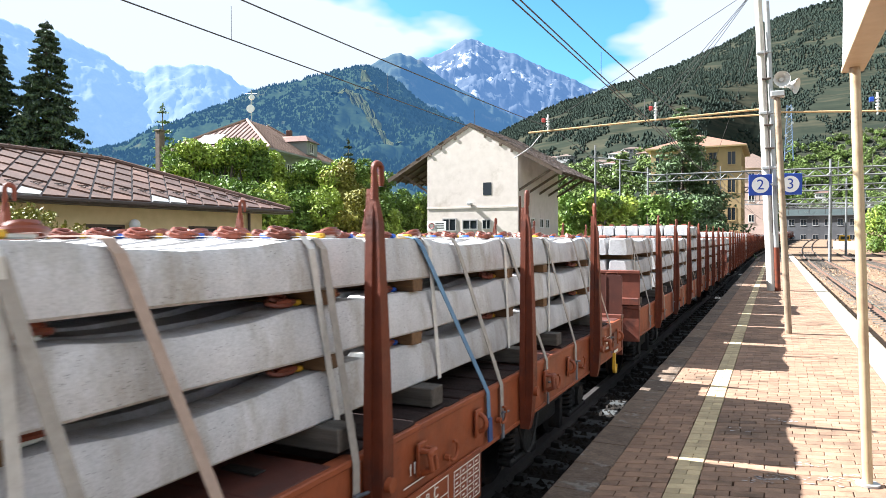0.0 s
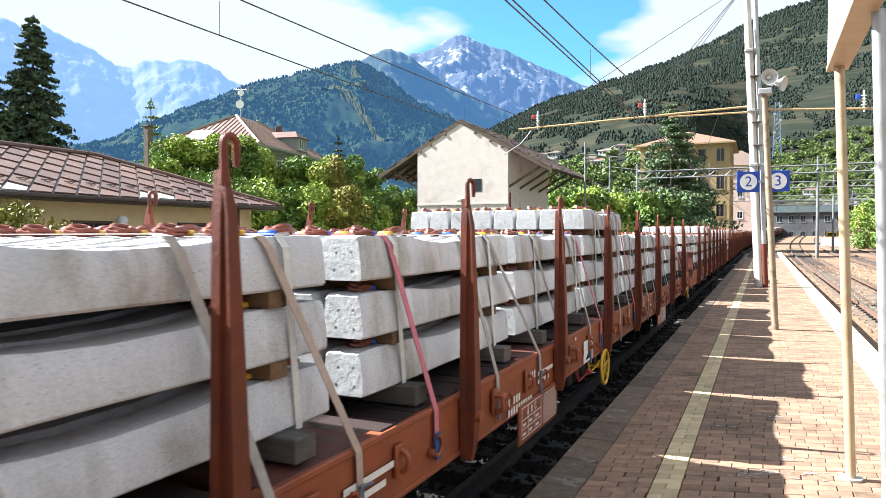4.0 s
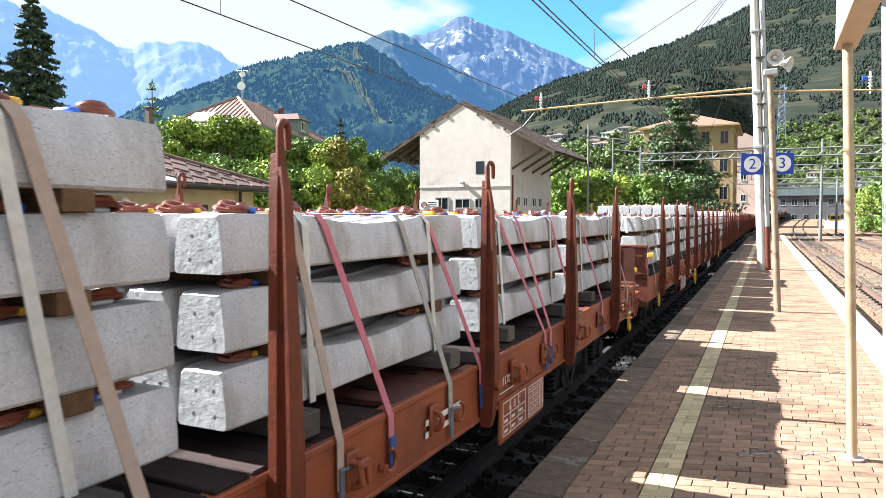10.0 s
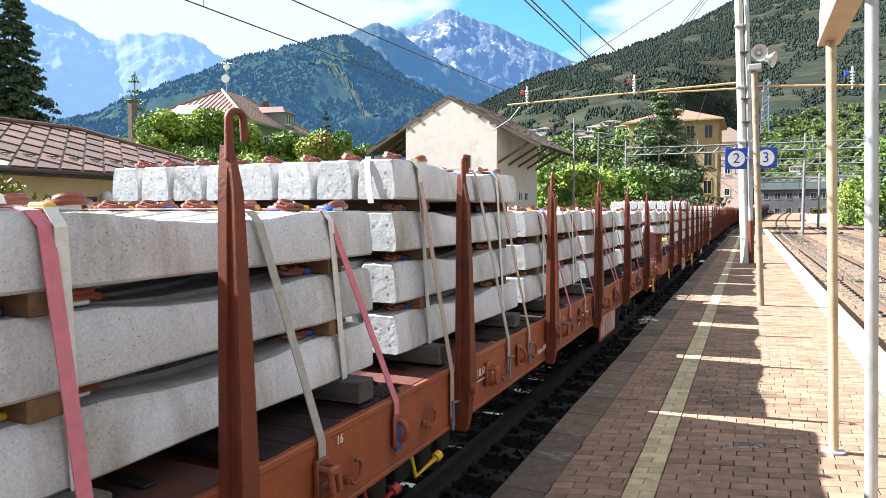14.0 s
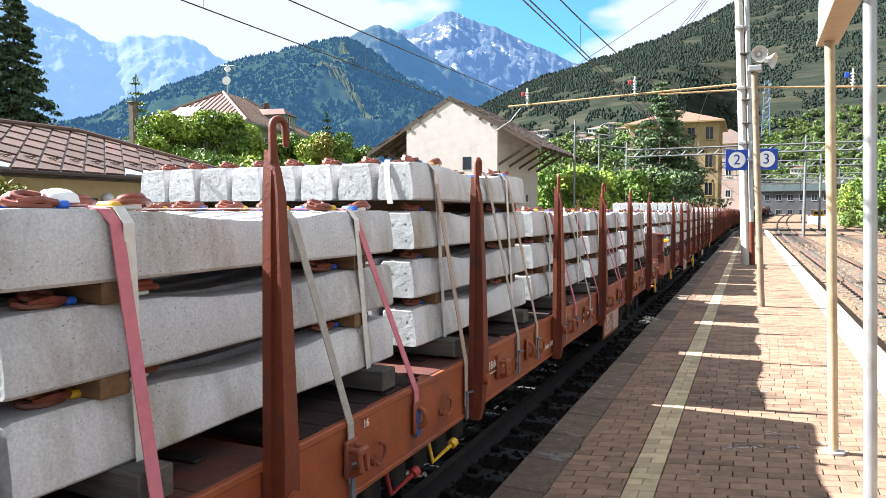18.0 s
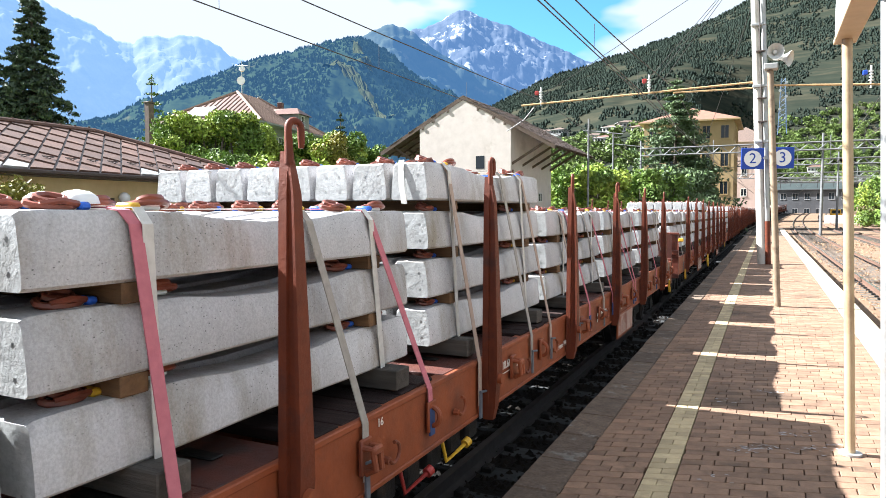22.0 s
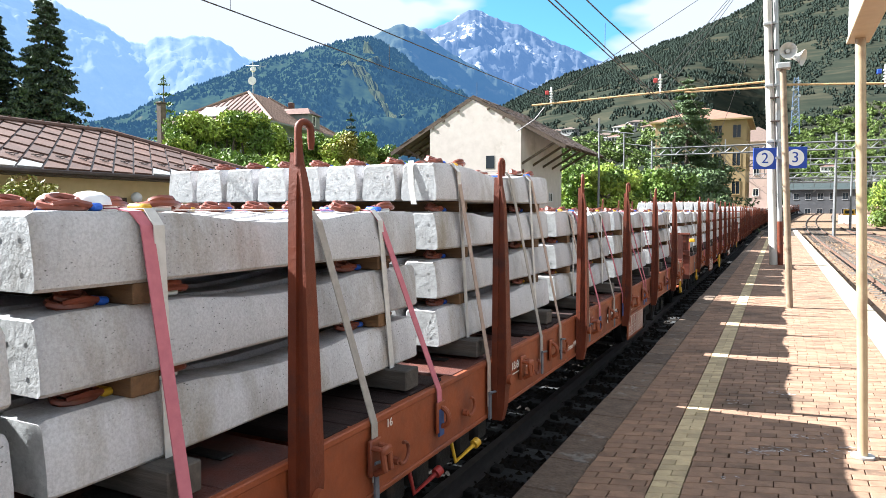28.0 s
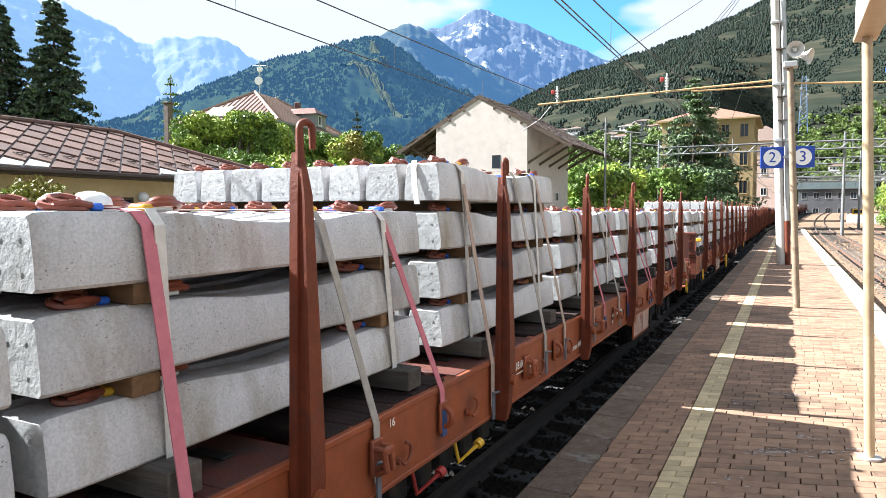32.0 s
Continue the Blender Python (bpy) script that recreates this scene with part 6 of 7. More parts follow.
sb = thing("notice_board", "white notice board with a red prohibition ring", "sign")
part("board", Build().box(-21.6, -20.15, SY0 - 0.45, SY0 - 0.41, 2.35, 3.0, 0, 0.01), WHITE_PAINT, sb)
part("ring", Build().tube([(-21.25 + 0.2 * math.cos(a), SY0 - 0.46, 2.68 + 0.2 * math.sin(a)) for a in (2 * math.pi * k / 16 for k in range(16))], 0.03, 6, closed=True), MATT_RED, sb)
for k in range(3):
    part("text_bar", Build().box(-20.95, -20.3, SY0 - 0.456, SY0 - 0.45, 2.5 + k * 0.15, 2.56 + k * 0.15), BLACK_STEEL, sb)
part("post", Build().tube([(-20.9, SY0 - 0.4, -0.7), (-20.9, SY0 - 0.4, 2.4)], 0.04, 6), STEEL, sb)


def house(name, label, cx, cy, wx, wy, z0, eave, ridge, turn, wall_mat, roof_mat, floors=3, cols=4, over=0.6, hip=True, group="", win=(0.9, 1.3), frames=None):
    """A rendered house with a hipped roof and rows of windows on the two sides that show."""
    t = thing(name, label, "house", group=group, at=pose(cx, cy, 0, 0, 0, turn))
    part("wall", Build().box(-wx / 2, wx / 2, -wy / 2, wy / 2, z0, eave), wall_mat, t)
    hx, hy = wx / 2 + over, wy / 2 + over
    rx = max(0.05, hx - hy) if hip else hx
    ry = max(0.05, hy - hx) if hip and hy > hx else 0.0
    b = Build()
    b.add([(-hx, -hy, eave), (hx, -hy, eave), (hx, hy, eave), (-hx, hy, eave), (-rx, -ry, ridge), (rx, ry, ridge)] if hx >= hy or not hip else
          [(-hx, -hy, eave), (hx, -hy, eave), (hx, hy, eave), (-hx, hy, eave), (0, -ry, ridge), (0, ry, ridge)],
          [(0, 1, 5, 4), (1, 2, 5), (2, 3, 4, 5), (3, 0, 4), (3, 2, 1, 0)] if hx >= hy or not hip else [(0, 1, 4), (1, 2, 5, 4), (2, 3, 5), (3, 0, 4, 5), (3, 2, 1, 0)])
    part("roof", b, roof_mat, t)
    part("fascia", Build().box(-hx, hx, -hy, hy, eave - 0.18, eave - 0.004), wall_mat, t)
    step = (eave - max(z0, -0.6)) / floors
    for f in range(floors):
        z = max(z0, -0.6) + step * (f + 0.55)
        for c in range(cols):
            x = -wx / 2 + wx * (c + 0.5) / cols
            window(t, pose(x, -wy / 2 - 0.01, z) @ FRONT, *win, frame_mat=frames)
        for c in range(max(2, int(cols * wy / wx))):
            y = -wy / 2 + wy * (c + 0.5) / max(2, int(cols * wy / wx))
            window(t, pose(wx / 2 + 0.01, y, z) @ RIGHT_SIDE, *win, frame_mat=frames)
    return t


RIB = material("pale_roof_rib", (0.3, 0.2, 0.15), (0.2, 0.135, 0.1), 4, 0.6)
VX, VY = -54.9, 62.3
villa = house("villa", "large villa with a faded red hip roof and a dish aerial", VX, VY, 10.6, 15, -0.7, 11.2, 15.4, 11, VILLA_WALL, ROOF_RED, 3, 5, 1.3)
dm = Build()
dm.box(3.2, 6.2, 0.4, 3.2, 11.6, 13.1)
dm_ = part("dormer", dm, VILLA_WALL, villa)
dr = Build()
dr.add([(1.6, 0.1, 13.1), (6.5, 0.1, 13.1), (6.5, 3.5, 13.1), (1.6, 3.5, 13.1), (5.4, 1.8, 14.0), (1.6, 1.8, 14.0)], [(0, 1, 4, 5), (1, 2, 4), (2, 3, 5, 4), (3, 2, 1, 0), (0, 5, 3)])
part("dormer_roof", dr, ROOF_RED, dm_, "pale brown hip roof")
window(villa, pose(6.21, 1.6, 12.4) @ RIGHT_SIDE, 0.7, 1.0)
# solar panels; pale steel replaces glass to imitate the reflected sky
for q in (-3.6, -2.2):
    part("skylight", Build().box(-0.66, 0.66, -1.2, 1.2, 0.0, 0.1, 0, 0.01, pose(q + 1.2, -6.8, 12.55, 32.5, 0, 0)), STEEL, villa, "solar panel, its sky reflection given as pale steel")
o = part("chimney", Build().box(-0.3, 0.3, -0.28, 0.28, 12, 14.9, 0, 0.03), ROOF_RED, villa)
o.matrix_basis = pose(2.6, 3.0, 0)
ribs = Build()
for k in range(30):
    x = -8.7 + k * 0.6
    if abs(x) < 6.55:
        z1 = (6.6 - abs(x)) / 6.6
        ribs.tube([(x, -8.8, 11.23), (x, -8.8 + 6.6 * z1, 11.23 + 4.2 * z1)], 0.06, 4)
    z1 = min(1.0, (8.8 - abs(x)) / 6.6)
    ribs.tube([(6.6, x, 11.23), (6.6 - 6.6 * z1, x, 11.23 + 4.2 * z1)], 0.06, 4)
tagged(part("roof_ribs", ribs, RIB, villa), kind="stuff")
for sx, sy in ((1, -1), (-1, -1), (1, 1)):
    part("hip_cap", Build().tube([(6.6 * sx, 8.8 * sy, 11.26), (0, 2.2 * sy, 15.46)], 0.16, 6), RIB, villa, "pale hip tiles")
am = thing("aerial_mast", "mast with two white dishes on the villa roof", "aerial", at=pose(VX - 0.4, VY - 0.5, 0.3))
part("mast", Build().tube([(0, 0, 14.8), (0, 0, 19.0)], 0.05, 6), STEEL, am)
part("dish", Build().disc((0.1, -0.25, 16.7), (0.4, -1, 0.1), 0.48, 0.1, 20), WHITE_PAINT, am)
part("dish", Build().disc((0.3, -0.25, 18.0), (0.9, -0.6, 0.2), 0.3, 0.36, 16), WHITE_PAINT, am)
part("crossbar", Build().tube([(-0.9, 0, 18.6), (0.9, 0, 18.4)], 0.03, 6), STEEL, am)
CHIMNEY = material("sooty_brown_render", (0.14, 0.1, 0.085), (0.09, 0.068, 0.06), 3, 0.9)
ck = thing("chimney_stack", "slim brown chimney beyond the low building", "chimney")
x, y = bearing(-48.7, 50)
part("shaft", Build().box(x - 0.22, x + 0.22, y - 0.22, y + 0.22, -0.7, 9.1, 0, 0.03), CHIMNEY, ck)
part("cap", Build().box(x - 0.26, x + 0.26, y - 0.26, y + 0.26, 9.1, 9.2, 0, 0.03), CHIMNEY, ck)

house("yellow_house", "tall yellow house with an orange hip roof", -9.6, 101, 11.2, 12, -0.7, 13.8, 16.2, 0, OCHRE_WALL, ROOF_ORANGE, 4, 5, 0.7, win=(0.9, 1.6), frames=OCHRE_WALL)
house("pink_house", "narrow greyish-pink house with a gabled roof", -4.2, 150, 9, 10, -0.7, 15.6, 18.8, 0, PINK_WALL, ROOF_STONE, 4, 3, 0.5)
house("station_depot", "long dark grey depot building at the end of the yard", 13, 236, 19, 14, -0.7, 8.6, 11.0, -6, DEPOT_WALL, DEPOT_ROOF, 2, 6, 0.6, hip=False, win=(1.4, 1.8), frames=GREY_WALL)
house("pale_house", "pale house at the end of the yard", -5.5, 215, 12, 10, -0.7, 9, 11, 0, PALE_WALL, ROOF_STONE, 3, 5, 0.4)
for az, k, wx, h, wm, rm, fl in ((-12.9, 0.165, 11, 3.6, PALE_WALL, ROOF_STONE, 2), (-12.1, 0.15, 9, 3.4, PALE_WALL, ROOF_RED, 2), (-11.4, 0.19, 12, 3.6, PALE_WALL, ROOF_STONE, 2), (-17.0, 0.235, 14, 3.8, GREY_WALL, ROOF_STONE, 2),
                               (-15.8, 0.225, 9, 3.8, GREY_WALL, ROOF_STONE, 2), (-10.4, 0.195, 12, 3.4, GREY_WALL, ROOF_STONE, 2), (-9.2, 0.16, 9, 4, PINK_WALL, ROOF_RED, 2), (3.2, 0.1, 12, 6, PALE_WALL, ROOF_RED, 2)):
    p = hill_point(az, k)
    house("hillside_house", "house on the lower hillside", p.x, p.y, wx, 8, p.z - 3, p.z + h, p.z + h + 1.6, rng.uniform(-25, 25), wm, rm, fl, 5, 0.7, group="hillside houses", win=(1.3, 1.5))

x, y = bearing(4.55, 150)
tr_ = thing("rail_trolley", "small yellow rail trolley on the far yard track", "trolley", at=pose(x, y, RAIL_Z + rise(150) + 0.02))
part("chassis", Build().box(-1.0, 1.0, -1.8, 1.8, 0.45, 0.75, 0, 0.04), BLACK_STEEL, tr_)
part("engine_cover", Build().box(-0.9, 0.9, -1.7, 0.2, 0.76, 1.35, 0, 0.08), YELLOW, tr_)
cb = part("cab", Build().box(-0.9, 0.9, 0.25, 1.6, 0.76, 2.2, 0, 0.08), YELLOW, tr_)
part("pane", Build().box(-0.7, 0.7, 0.235, 0.249, 1.4, 2.0), GLASS, cb, "dark glass")
for sx in (-0.72, 0.72):
    for sy in (-1.1, 1.1):
        part("wheel", Build().disc((sx, sy, 0.36), (1, 0, 0), 0.36, 0.12, 16), BLACK_STEEL, tr_)
x, y = bearing(6.3, 140)
yw = thing("yard_wall", "low pale concrete wall beside the yard", "wall", at=pose(x, y, rise(140) - 0.6))
for k in range(6):
    part("wall_panel", Build().box(-6 + k * 2.0, -4.03 + k * 2.0, -0.1, 0.1, 0, 1.5, 0, 0.02), PALE_WALL, yw)
# lattice radio mast on the hillside
p = Vector((7.8, 500, 57))
MAST_PAINT = material("grey_blue_mast_paint", (0.11, 0.16, 0.26), (0.08, 0.12, 0.2), 0.3, 0.6)
rm = thing("radio_mast", "grey-blue lattice radio mast on the hillside", "mast")
b = Build()
for sx, sy in ((-1, -1), (1, -1), (1, 1), (-1, 1)):
    b.tube([(p.x + sx * 2.6, p.y + sy * 2.6, p.z - 4), (p.x + sx * 1.2, p.y + sy * 1.2, p.z + 32)], 0.22, 5)
for k in range(10):
    z = p.z + k * 3.2
    r0, r1 = 2.6 - 1.4 * k / 10, 2.6 - 1.4 * (k + 1) / 10
    b.tube([(p.x - r0, p.y - r0, z), (p.x + r1, p.y - r1, z + 3.2)], 0.13, 4)
    b.tube([(p.x + r0, p.y - r0, z), (p.x - r1, p.y - r1, z + 3.2)], 0.13, 4)
part("lattice", b, MAST_PAINT, rm)
for k, z in enumerate((6, 12, 20, 24, 29)):
    part("dish", Build().disc((p.x + (-1.8 if k % 2 else 1.8), p.y - 2.0, p.z + z), (0, -1, 0), 0.9, 0.6, 12), STEEL, rm)

# ---- on the platform ----
POST_TAN = material("tan_painted_steel_post", (0.43, 0.33, 0.2), (0.36, 0.27, 0.16), 6, 0.4, 0.2, bump=0.08, stain=(0.3, 0.2, 0.12), stain_scale=3)
POST_BROWN = material("brown_painted_steel_post", (0.29, 0.22, 0.15), (0.2, 0.145, 0.095), 6, 0.5, 0.1, bump=0.1, stain=(0.11, 0.07, 0.045), stain_scale=3)
SIGN_BLUE = material("blue_sign_enamel", (0.015, 0.055, 0.34), (0.013, 0.048, 0.3), 5, 0.35)
BOARD_EDGE = material("tan_board_frame", (0.5, 0.36, 0.22), (0.42, 0.3, 0.18), 6, 0.5)
ns = thing("name_board", "white station name board on two round posts", "sign")
for x0, x1, y, m in ((0.592, 0.487, 5.83, POST_TAN), (0.65, 0.56, 4.51, STEEL)):
    p_ = part("post", Build().tube([(x0, y, 0), (x1, y, 3.08)], 0.035, 20), m, ns, "tan painted round post" if m is POST_TAN else "bare grey round post", smooth=40)
    part("flange", Build().disc((x0, y, 0.008), (0, 0, 1), 0.08, 0.016, 20), STEEL, p_, smooth=40)
part("board", Build().box(0.42, 0.55, 4.2, 5.98, 3.105, 3.75, 0, 0.006), WHITE_PAINT, ns)
part("frame", Build().box(0.41, 0.56, 4.19, 5.99, 3.07, 3.103, 0, 0.004), BOARD_EDGE, ns, "tan lower frame")

sp = thing("loudspeaker_post", "slim brown post with two grey horn loudspeakers", "loudspeaker post")
part("pole", Build().tube([(0.213, 14.47, 0), (0.11, 14.47, 2.0), (-0.02, 14.47, 4.6)], [0.06, 0.06, 0.055], 16), POST_BROWN, sp, smooth=40)
part("collar", Build().box(-0.13, 0.12, 14.36, 14.58, 4.5, 4.62, 0, 0.02), STEEL, sp)
HORN = material("grey_loudspeaker_horn", (0.55, 0.54, 0.5), (0.47, 0.46, 0.43), 6, 0.5)


def horn(at):
    b = Build()
    n = 20
    rings = [[(r * math.cos(2 * math.pi * k / n), r * math.sin(2 * math.pi * k / n), z) for k in range(n)] for z, r in ((-0.28, 0.05), (-0.28, 0.1), (-0.12, 0.1), (-0.1, 0.07), (0.0, 0.09), (0.12, 0.16), (0.2, 0.235), (0.215, 0.24), (0.2, 0.22), (0.1, 0.13), (0.0, 0.07), (-0.02, 0.0))]
    b.loft(rings, caps=False)
    b.tube([(0, 0, -0.05), (0, 0, 0.1)], [0.05, 0.06], 12)
    o = part("horn", b, HORN, sp, smooth=40)
    o.matrix_basis = at


horn(look((0.05, 14.35, 4.8), (0.4, 11.5, 4.75)) @ pose(0, 0, 0, 180, 0, 0) @ Matrix.Scale(0.62, 4))
horn(look((0.2, 14.5, 4.72), (1.9, 13.9, 4.25)) @ pose(0, 0, 0, 180, 0, 0) @ Matrix.Scale(0.62, 4))

CONC_POLE = material("pale_concrete_mast", (0.56, 0.53, 0.47), (0.42, 0.39, 0.34), 3, 0.85, bump=0.3, stain=(0.28, 0.24, 0.19), stain_scale=1.6, stretch=(1, 1, 0.35))
TUBE_TAN = material("tan_catenary_tube", (0.47, 0.31, 0.15), (0.38, 0.25, 0.12), 4, 0.45, 0.2)
MY = 26.2
cm = thing("catenary_mast", "tall pale concrete catenary mast with side arms", "mast")
part("mast", Build().tube([(-0.11, MY, 0), (-0.415, MY, 6.24), (-0.67, MY, 11.2)], [0.17, 0.14, 0.11], 16), CONC_POLE, cm, smooth=40)
part("conduit", Build().tube([(0.066, MY - 0.1, 0), (-0.166, MY - 0.1, 6.2), (-0.35, MY - 0.1, 10.0)], 0.085, 12), STEEL, cm, "grey steel companion post", smooth=40)
part("base_sleeve", Build().tube([(0.066, MY - 0.1, 0.002), (0.01, MY - 0.1, 1.5)], 0.095, 12), RUST_DARK, cm, smooth=40)
for z in (4.2, 6.1, 8.2):
    x = -0.1 - z * 0.048
    part("clamp", Build().box(x - 0.17, x + 0.3, MY - 0.2, MY + 0.12, z, z + 0.1, 0, 0.02), STEEL, cm)
arm = Build()
arm.tube([(-0.43, MY, 6.32), (-9.0, MY, 6.08)], 0.038, 10)
arm.tube([(-0.43, MY, 6.12), (-3.2, MY, 6.16)], 0.032, 10)
arm.tube([(-0.43, MY, 6.2), (4.6, MY, 5.86)], 0.036, 10)
part("side_arm", arm, TUBE_TAN, cm, "tan tubular side arm", smooth=40)
for x, z, c in ((-4.05, 6.28, MATT_RED), (-8.2, 6.15, MATT_RED), (2.95, 5.98, SIGN_BLUE)):
    ins = Build()
    ins.tube([(x, MY, z - 0.12), (x, MY, z + 0.6)], 0.03, 8)
    for k in range(4):
        ins.disc((x, MY, z + 0.12 + k * 0.1), (0, 0, 1), 0.07, 0.03, 12)
    part("insulator", ins, WHITE_PLASTIC, cm, "ribbed white insulator", smooth=40)
    part("weight_box", Build().box(x - 0.24, x - 0.1, MY - 0.06, MY + 0.07, z + 0.3, z + 0.46, 0, 0.02), c, cm, "small coloured box")
for pts in (((-8.4, MY, 6.05), (-8.9, MY, 5.5), (-9.6, MY, 5.1)), ((-3.9, MY, 6.2), (-3.4, MY, 5.4), (-3.1, MY, 4.97))):
    part("registration_arm", Build().tube(pts, 0.022, 6), GUTTER, cm)
for num, x in (("2", -0.5), ("3", 0.42)):
    ps = thing("track_sign", "blue square sign with a white disc and number " + num, "sign", group="track number signs", at=pose(x, MY - 0.35, 3.65, 0, 0, 14))
    part("plate", Build().box(-0.37, 0.37, -0.02, 0.02, -0.36, 0.36, 0, 0.006), SIGN_BLUE, ps)
    part("disc", Build().disc((0, -0.022, 0), (0, 1, 0), 0.28, 0.006, 32), WHITE_PAINT, ps)
    lettering(num, 0.5, ps, pose(0, -0.03, -0.005) @ pose(0, 0, 0, 90, 0, 0), SIGN_BLUE)
    part("bracket", Build().box(0.3, 0.5, 0.02, 0.05, -0.03, 0.03) if x < 0 else Build().box(-0.6, -0.3, 0.02, 0.05, -0.03, 0.03), STEEL, ps)
MX = -0.5

# ---- overhead wires ----
WIRE = material("dark_copper_wire", (0.05, 0.045, 0.04), (0.04, 0.035, 0.03), 3, 0.6)


def wire(name, label, pts, r=0.012):
    t = thing(name, label, "wire")
    part("strand", Build().tube(pts, r, 5), WIRE, t)
    return t


def sagging(a, b, sag, n=12):
    a, b = Vector(a), Vector(b)
    return [a.lerp(b, k / n) - Vector((0, 0, sag * 4 * (k / n) * (1 - k / n))) for k in range(n + 1)]


for x, zc, zm, sag in ((TRACK_X, 4.95, 6.35, 1.0), (-8.05, 5.07, 6.2, 0.45), (3.68, 4.95, 6.35, 1.0)):
    wire("contact_wire", "overhead contact wire along the track", [(x, -30, zc), (x, MY, zc), (x + 0.3, 75, zc), (x + bend(130), 130, zc)])
    if x == TRACK_X:
        wire("contact_wire", "overhead contact wire along the track", [(x + 0.09, -30, zc), (x + 0.09, MY, zc), (x + 0.39, 75, zc), (x + 0.09 + bend(130), 130, zc)])
    wire("messenger_wire", "sagging messenger wire above the contact wire", sagging((x, -25, zm), (x, MY, zm), sag) + sagging((x, MY, zm), (x + 0.1, 75, zm), 0.9) + sagging((x, 75, zm), (x + 0.7, 130, zm), 0.9), 0.014)
    b = Build()
    for y in (-2, 3.5, 8.5, 13.5, 18.5, 34, 42, 50, 58):
        b.tube([(x, y, zc), (x, y, zc + 0.55)], 0.006, 4)
    t = thing("dropper_wires", "thin dropper wires between the overhead wires", "wire", kind="stuff", b=b, mats=WIRE)
for foot in ((-4.1, MY, 6.35), (-3.8, MY + 0.1, 6.33), (-4.4, MY - 0.1, 6.31), (-8.6, MY, 6.16)):
    wire("stay_wire", "thin stay wire from the mast top to the arm", [(-0.64, MY, 10.6), foot], 0.011)
wire("stay_wire", "thin stay wire from the mast", sagging((MX, MY, 9.5), (-5, 60, 7.0), 0.3), 0.012)
for z in (5.7, 4.9, 7.3):
    o = part("bracket", Build().box(-0.13 - z * 0.048, 0.17 - z * 0.048, MY - 0.24, MY - 0.08, z, z + 0.05, 0, 0.01), GUTTER, cm)
part("cable", Build().tube([(-0.02 - 0.045 * z, MY - 0.2 + 0.02 * math.sin(z * 3), z) for z in (2.0, 3.0, 4.0, 5.0, 6.0, 7.0, 8.0, 9.0)], 0.018, 6), GUTTER, cm, "dark cable along the mast")
# lattice portals over the yard
for n, (y, x0, x1, z) in enumerate(((76, -12.5, 18, 7.9), (104, -10, 22, 8.2), (128, -8, 26, 7.6), (150, -8, 28, 7.6), (172, -7, 30, 8.6), (200, -6, 34, 9.4))):
    t = thing("catenary_portal", "grey lattice portal over the yard tracks", "portal", group="yard portals")
    x0, x1 = x0 + bend(y), x1 + bend(y)
    for x in (x0, (x0 + x1) / 2 + 2, x1):
        part("leg", Build().tube([(x, y, -0.7), (x, y, z + 1.6)], [0.16, 0.1], 8), DULL_STEEL, t)
    b = Build()
    for q in (-0.2, 0.2):
        for zz in (z, z + 0.75):
            b.tube([(x0, y + q, zz), (x1, y + q, zz)], 0.065, 5)
        k = int((x1 - x0) / 0.8)
        for i in range(k):
            xa, xb = x0 + i * (x1 - x0) / k, x0 + (i + 1) * (x1 - x0) / k
            b.tube([(xa, y + q, z if i % 2 else z + 0.75), (xb, y + q, z + 0.75 if i % 2 else z)], 0.042, 4)
    part("lattice_beam", b, DULL_STEEL, t)
    for i in range(6):
        x = x0 + 2 + i * (x1 - x0 - 4) / 5
        part("dropper_post", Build().tube([(x, y, z - 1.2), (x, y, z + 1.4)], 0.045, 6), DULL_STEEL, t)
for y, x in ((48, -11.5), (58, -11.8), (66, 16.5), (92, 17.5), (120, -8.0)):
    t = thing("yard_mast", "slim grey mast beside the yard", "mast", group="yard masts")
    part("pole", Build().tube([(x, y, -0.7), (x, y, 8.4)], [0.085, 0.06], 10), DULL_STEEL, t)
    part("arm", Build().tube([(x - 0.4, y, 7.6), (x + 2.4, y, 7.2)], 0.04, 6), DULL_STEEL, t)


# ---- paving ----
SKEW = 0.33  # the courses run aslant to the platform edge


def skewed(b, x0):
    b.v = [(v[0], v[1] + SKEW * (v[0] - x0), v[2]) for v in b.v]
    return b


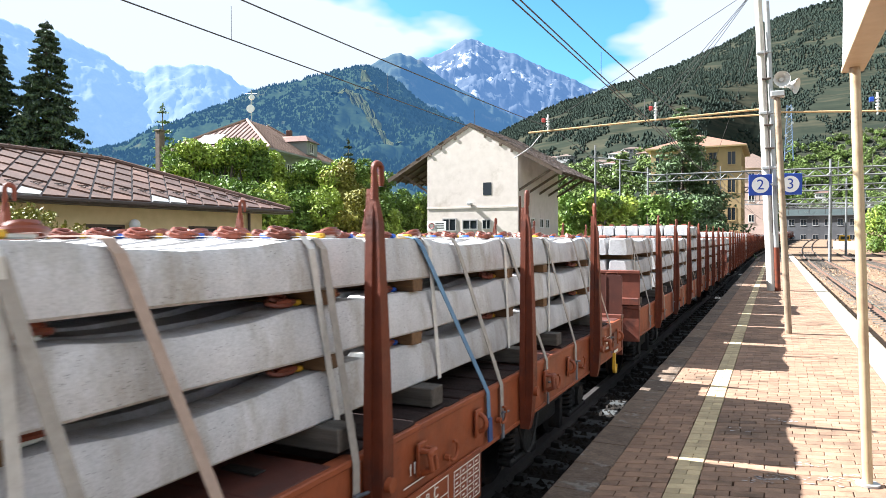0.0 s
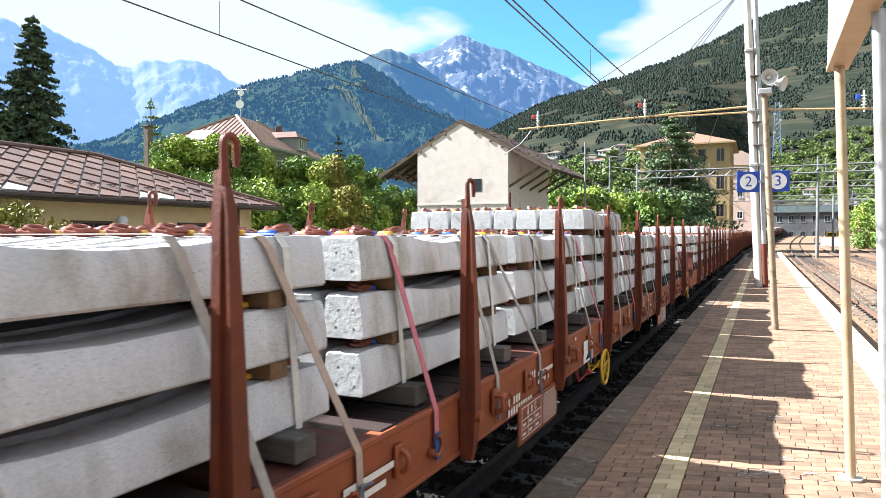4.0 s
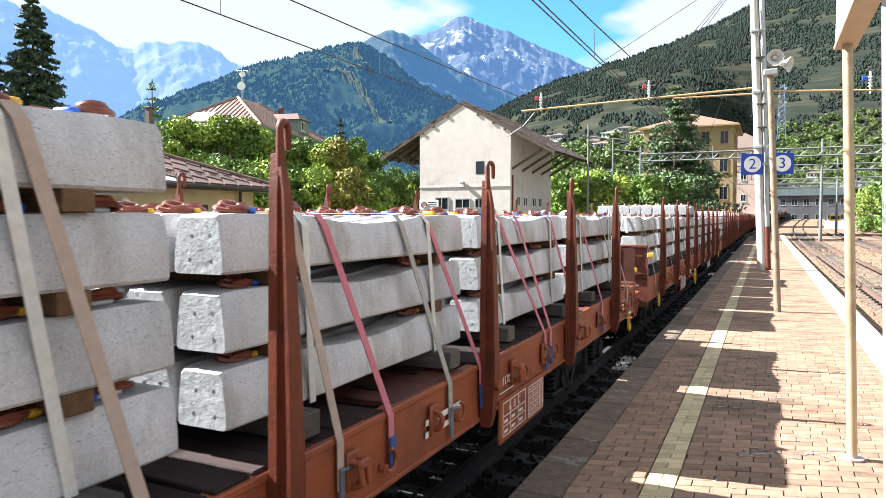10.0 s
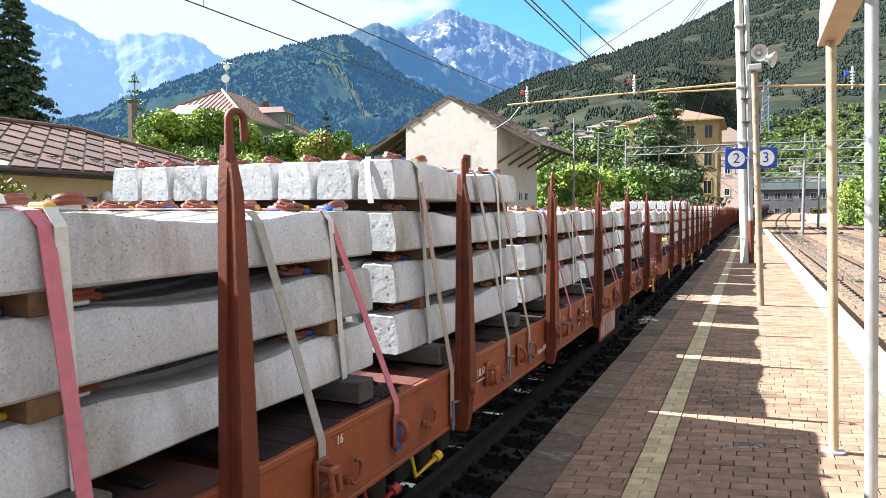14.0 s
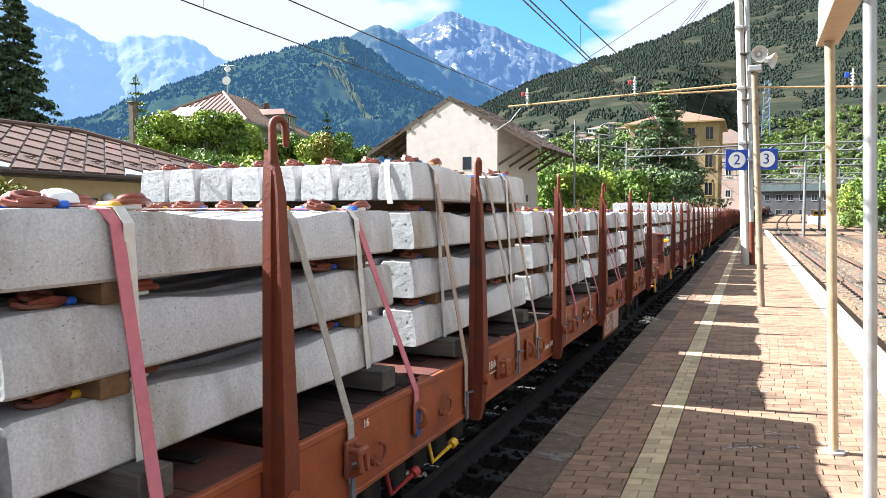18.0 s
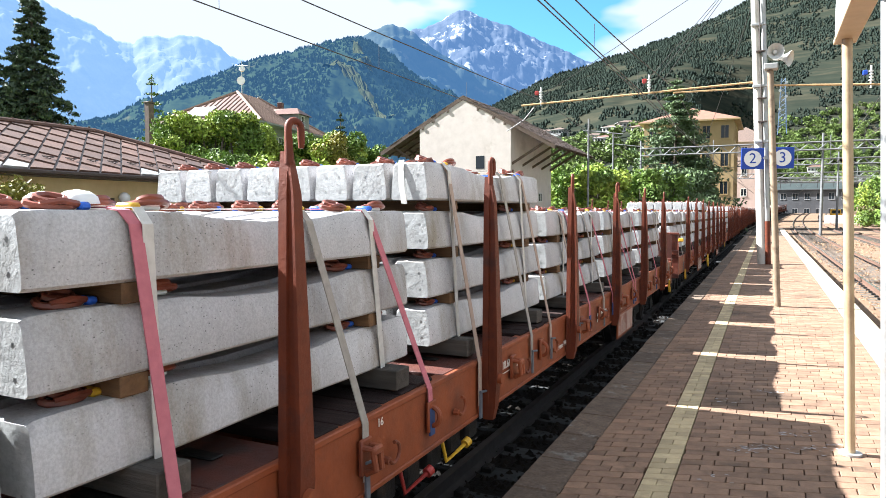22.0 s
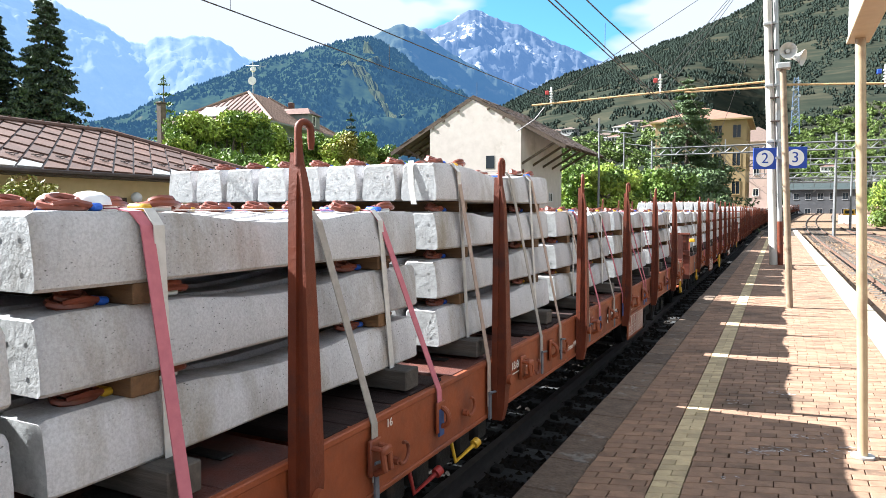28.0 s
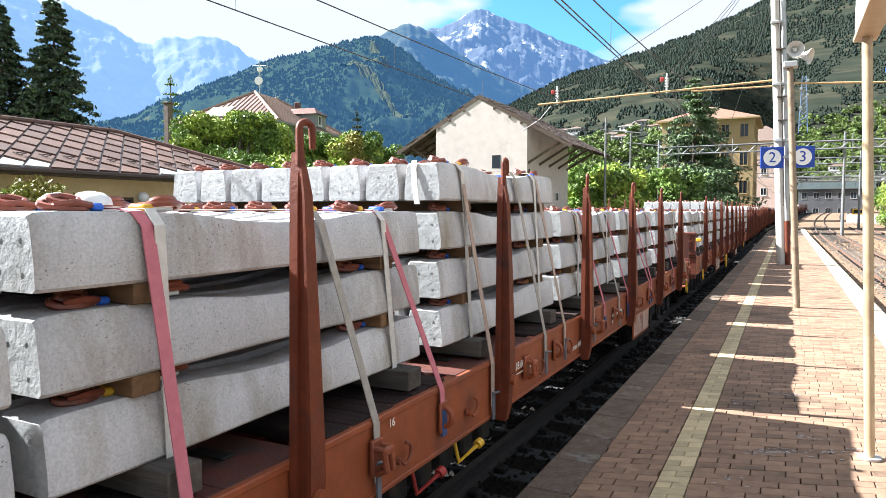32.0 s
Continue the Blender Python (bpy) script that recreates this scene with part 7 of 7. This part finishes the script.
PAVER_MESH = skewed(Build().box(-0.1075, 0.1075, -0.0538, 0.0538, -0.07, 0.0, 0, 0.004), 0).mesh("paver", PAVER)
rng = random.Random(8)
joined, line = Build(), Build()
X_FROM, X_TO = EDGE_L + 0.315, EDGE_R - 0.405
LINE0, LINE1 = -0.735, -0.54
count = 0
r = 0
y = -13.8
while y < 58:
    big = 1 if 0.9 < y < 26 else 2
    depth, width = 0.11 * big, 0.222 * big
    for lo, hi in ((X_FROM, LINE0 - 0.003), (LINE1 + 0.003, X_TO)):
        x = lo
        first = (width / 2 if r % 2 else width) + rng.uniform(-0.025, 0.025)
        while x < hi - 0.01:
            wdt = min(first, hi - x)
            first = width
            cx, cy = x + wdt / 2, y + depth / 2
            dz = rng.uniform(-0.003, 0.002)
            near = 3.7 < y + SKEW * (cx - LINE0) < 5.75 and wdt > 0.21 and count < 300
            if near:
                o = part("paver", PAVER_MESH, None, platform)
                o.matrix_basis = pose(cx, cy + SKEW * (cx - LINE0), dz, rng.uniform(-0.5, 0.5), rng.uniform(-0.5, 0.5), rng.uniform(-0.5, 0.5))
                count += 1
            else:
                joined.box(x + 0.0025, x + wdt - 0.0025, y + 0.0012, y + depth - 0.0012, -0.06, dz, 0, 0.004 if y < 14 else 0.0)
            x += wdt
    cuts = (LINE0, LINE1) if r % 2 else (LINE0, (LINE0 + LINE1) / 2, LINE1)
    for l0, l1 in zip(cuts, cuts[1:]):
        line.box(l0 + 0.0015, l1 - 0.0015, y + 0.0015, y + depth - 0.0015, -0.06, 0.001 + rng.uniform(-0.002, 0.002), 0, 0.004 if y < 14 else 0)
    y += depth
    r += 1
CHALK = material("pale_mortar_smear", (0.42, 0.42, 0.43), (0.25, 0.22, 0.2), 30, 0.9, stain=(0.2, 0.13, 0.09), stain_scale=14, stain_edge=(0.45, 0.6))
for cx, cy, n in ((-0.02, 5.72, 22), (-0.12, 5.6, 14), (0.05, 7.5, 16), (0.25, 6.2, 12), (-0.3, 7.0, 8), (0.42, 5.9, 14), (0.3, 5.75, 9), (-0.3, 4.9, 5)):
    sm = Build()
    for _ in range(n):
        x, y0, w_ = cx + rng.uniform(-0.13, 0.13), cy + rng.uniform(-0.09, 0.09), rng.uniform(0.012, 0.034)
        a = rng.uniform(-0.9, 0.5)
        ring = [(w_ * math.cos(t_) * rng.uniform(0.5, 1.3), 0.35 * w_ * math.sin(t_) * rng.uniform(0.5, 1.5)) for t_ in (2 * math.pi * q / 11 for q in range(11))]
        sm.add([(x + p * math.cos(a) - q * math.sin(a), y0 + SKEW * (x - cx) + p * math.sin(a) + q * math.cos(a), 0.0035) for p, q in ring], [tuple(range(11))])
    part("mortar_smear", sm, CHALK, platform, "pale dried smear on the paving")
tagged(part("pavers", skewed(joined, LINE0), PAVER_FAR, platform), kind="stuff")
tagged(part("line_pavers", skewed(line, LINE0), PAVER_YELLOW, platform, "yellowish safety line"), kind="stuff")

motions()
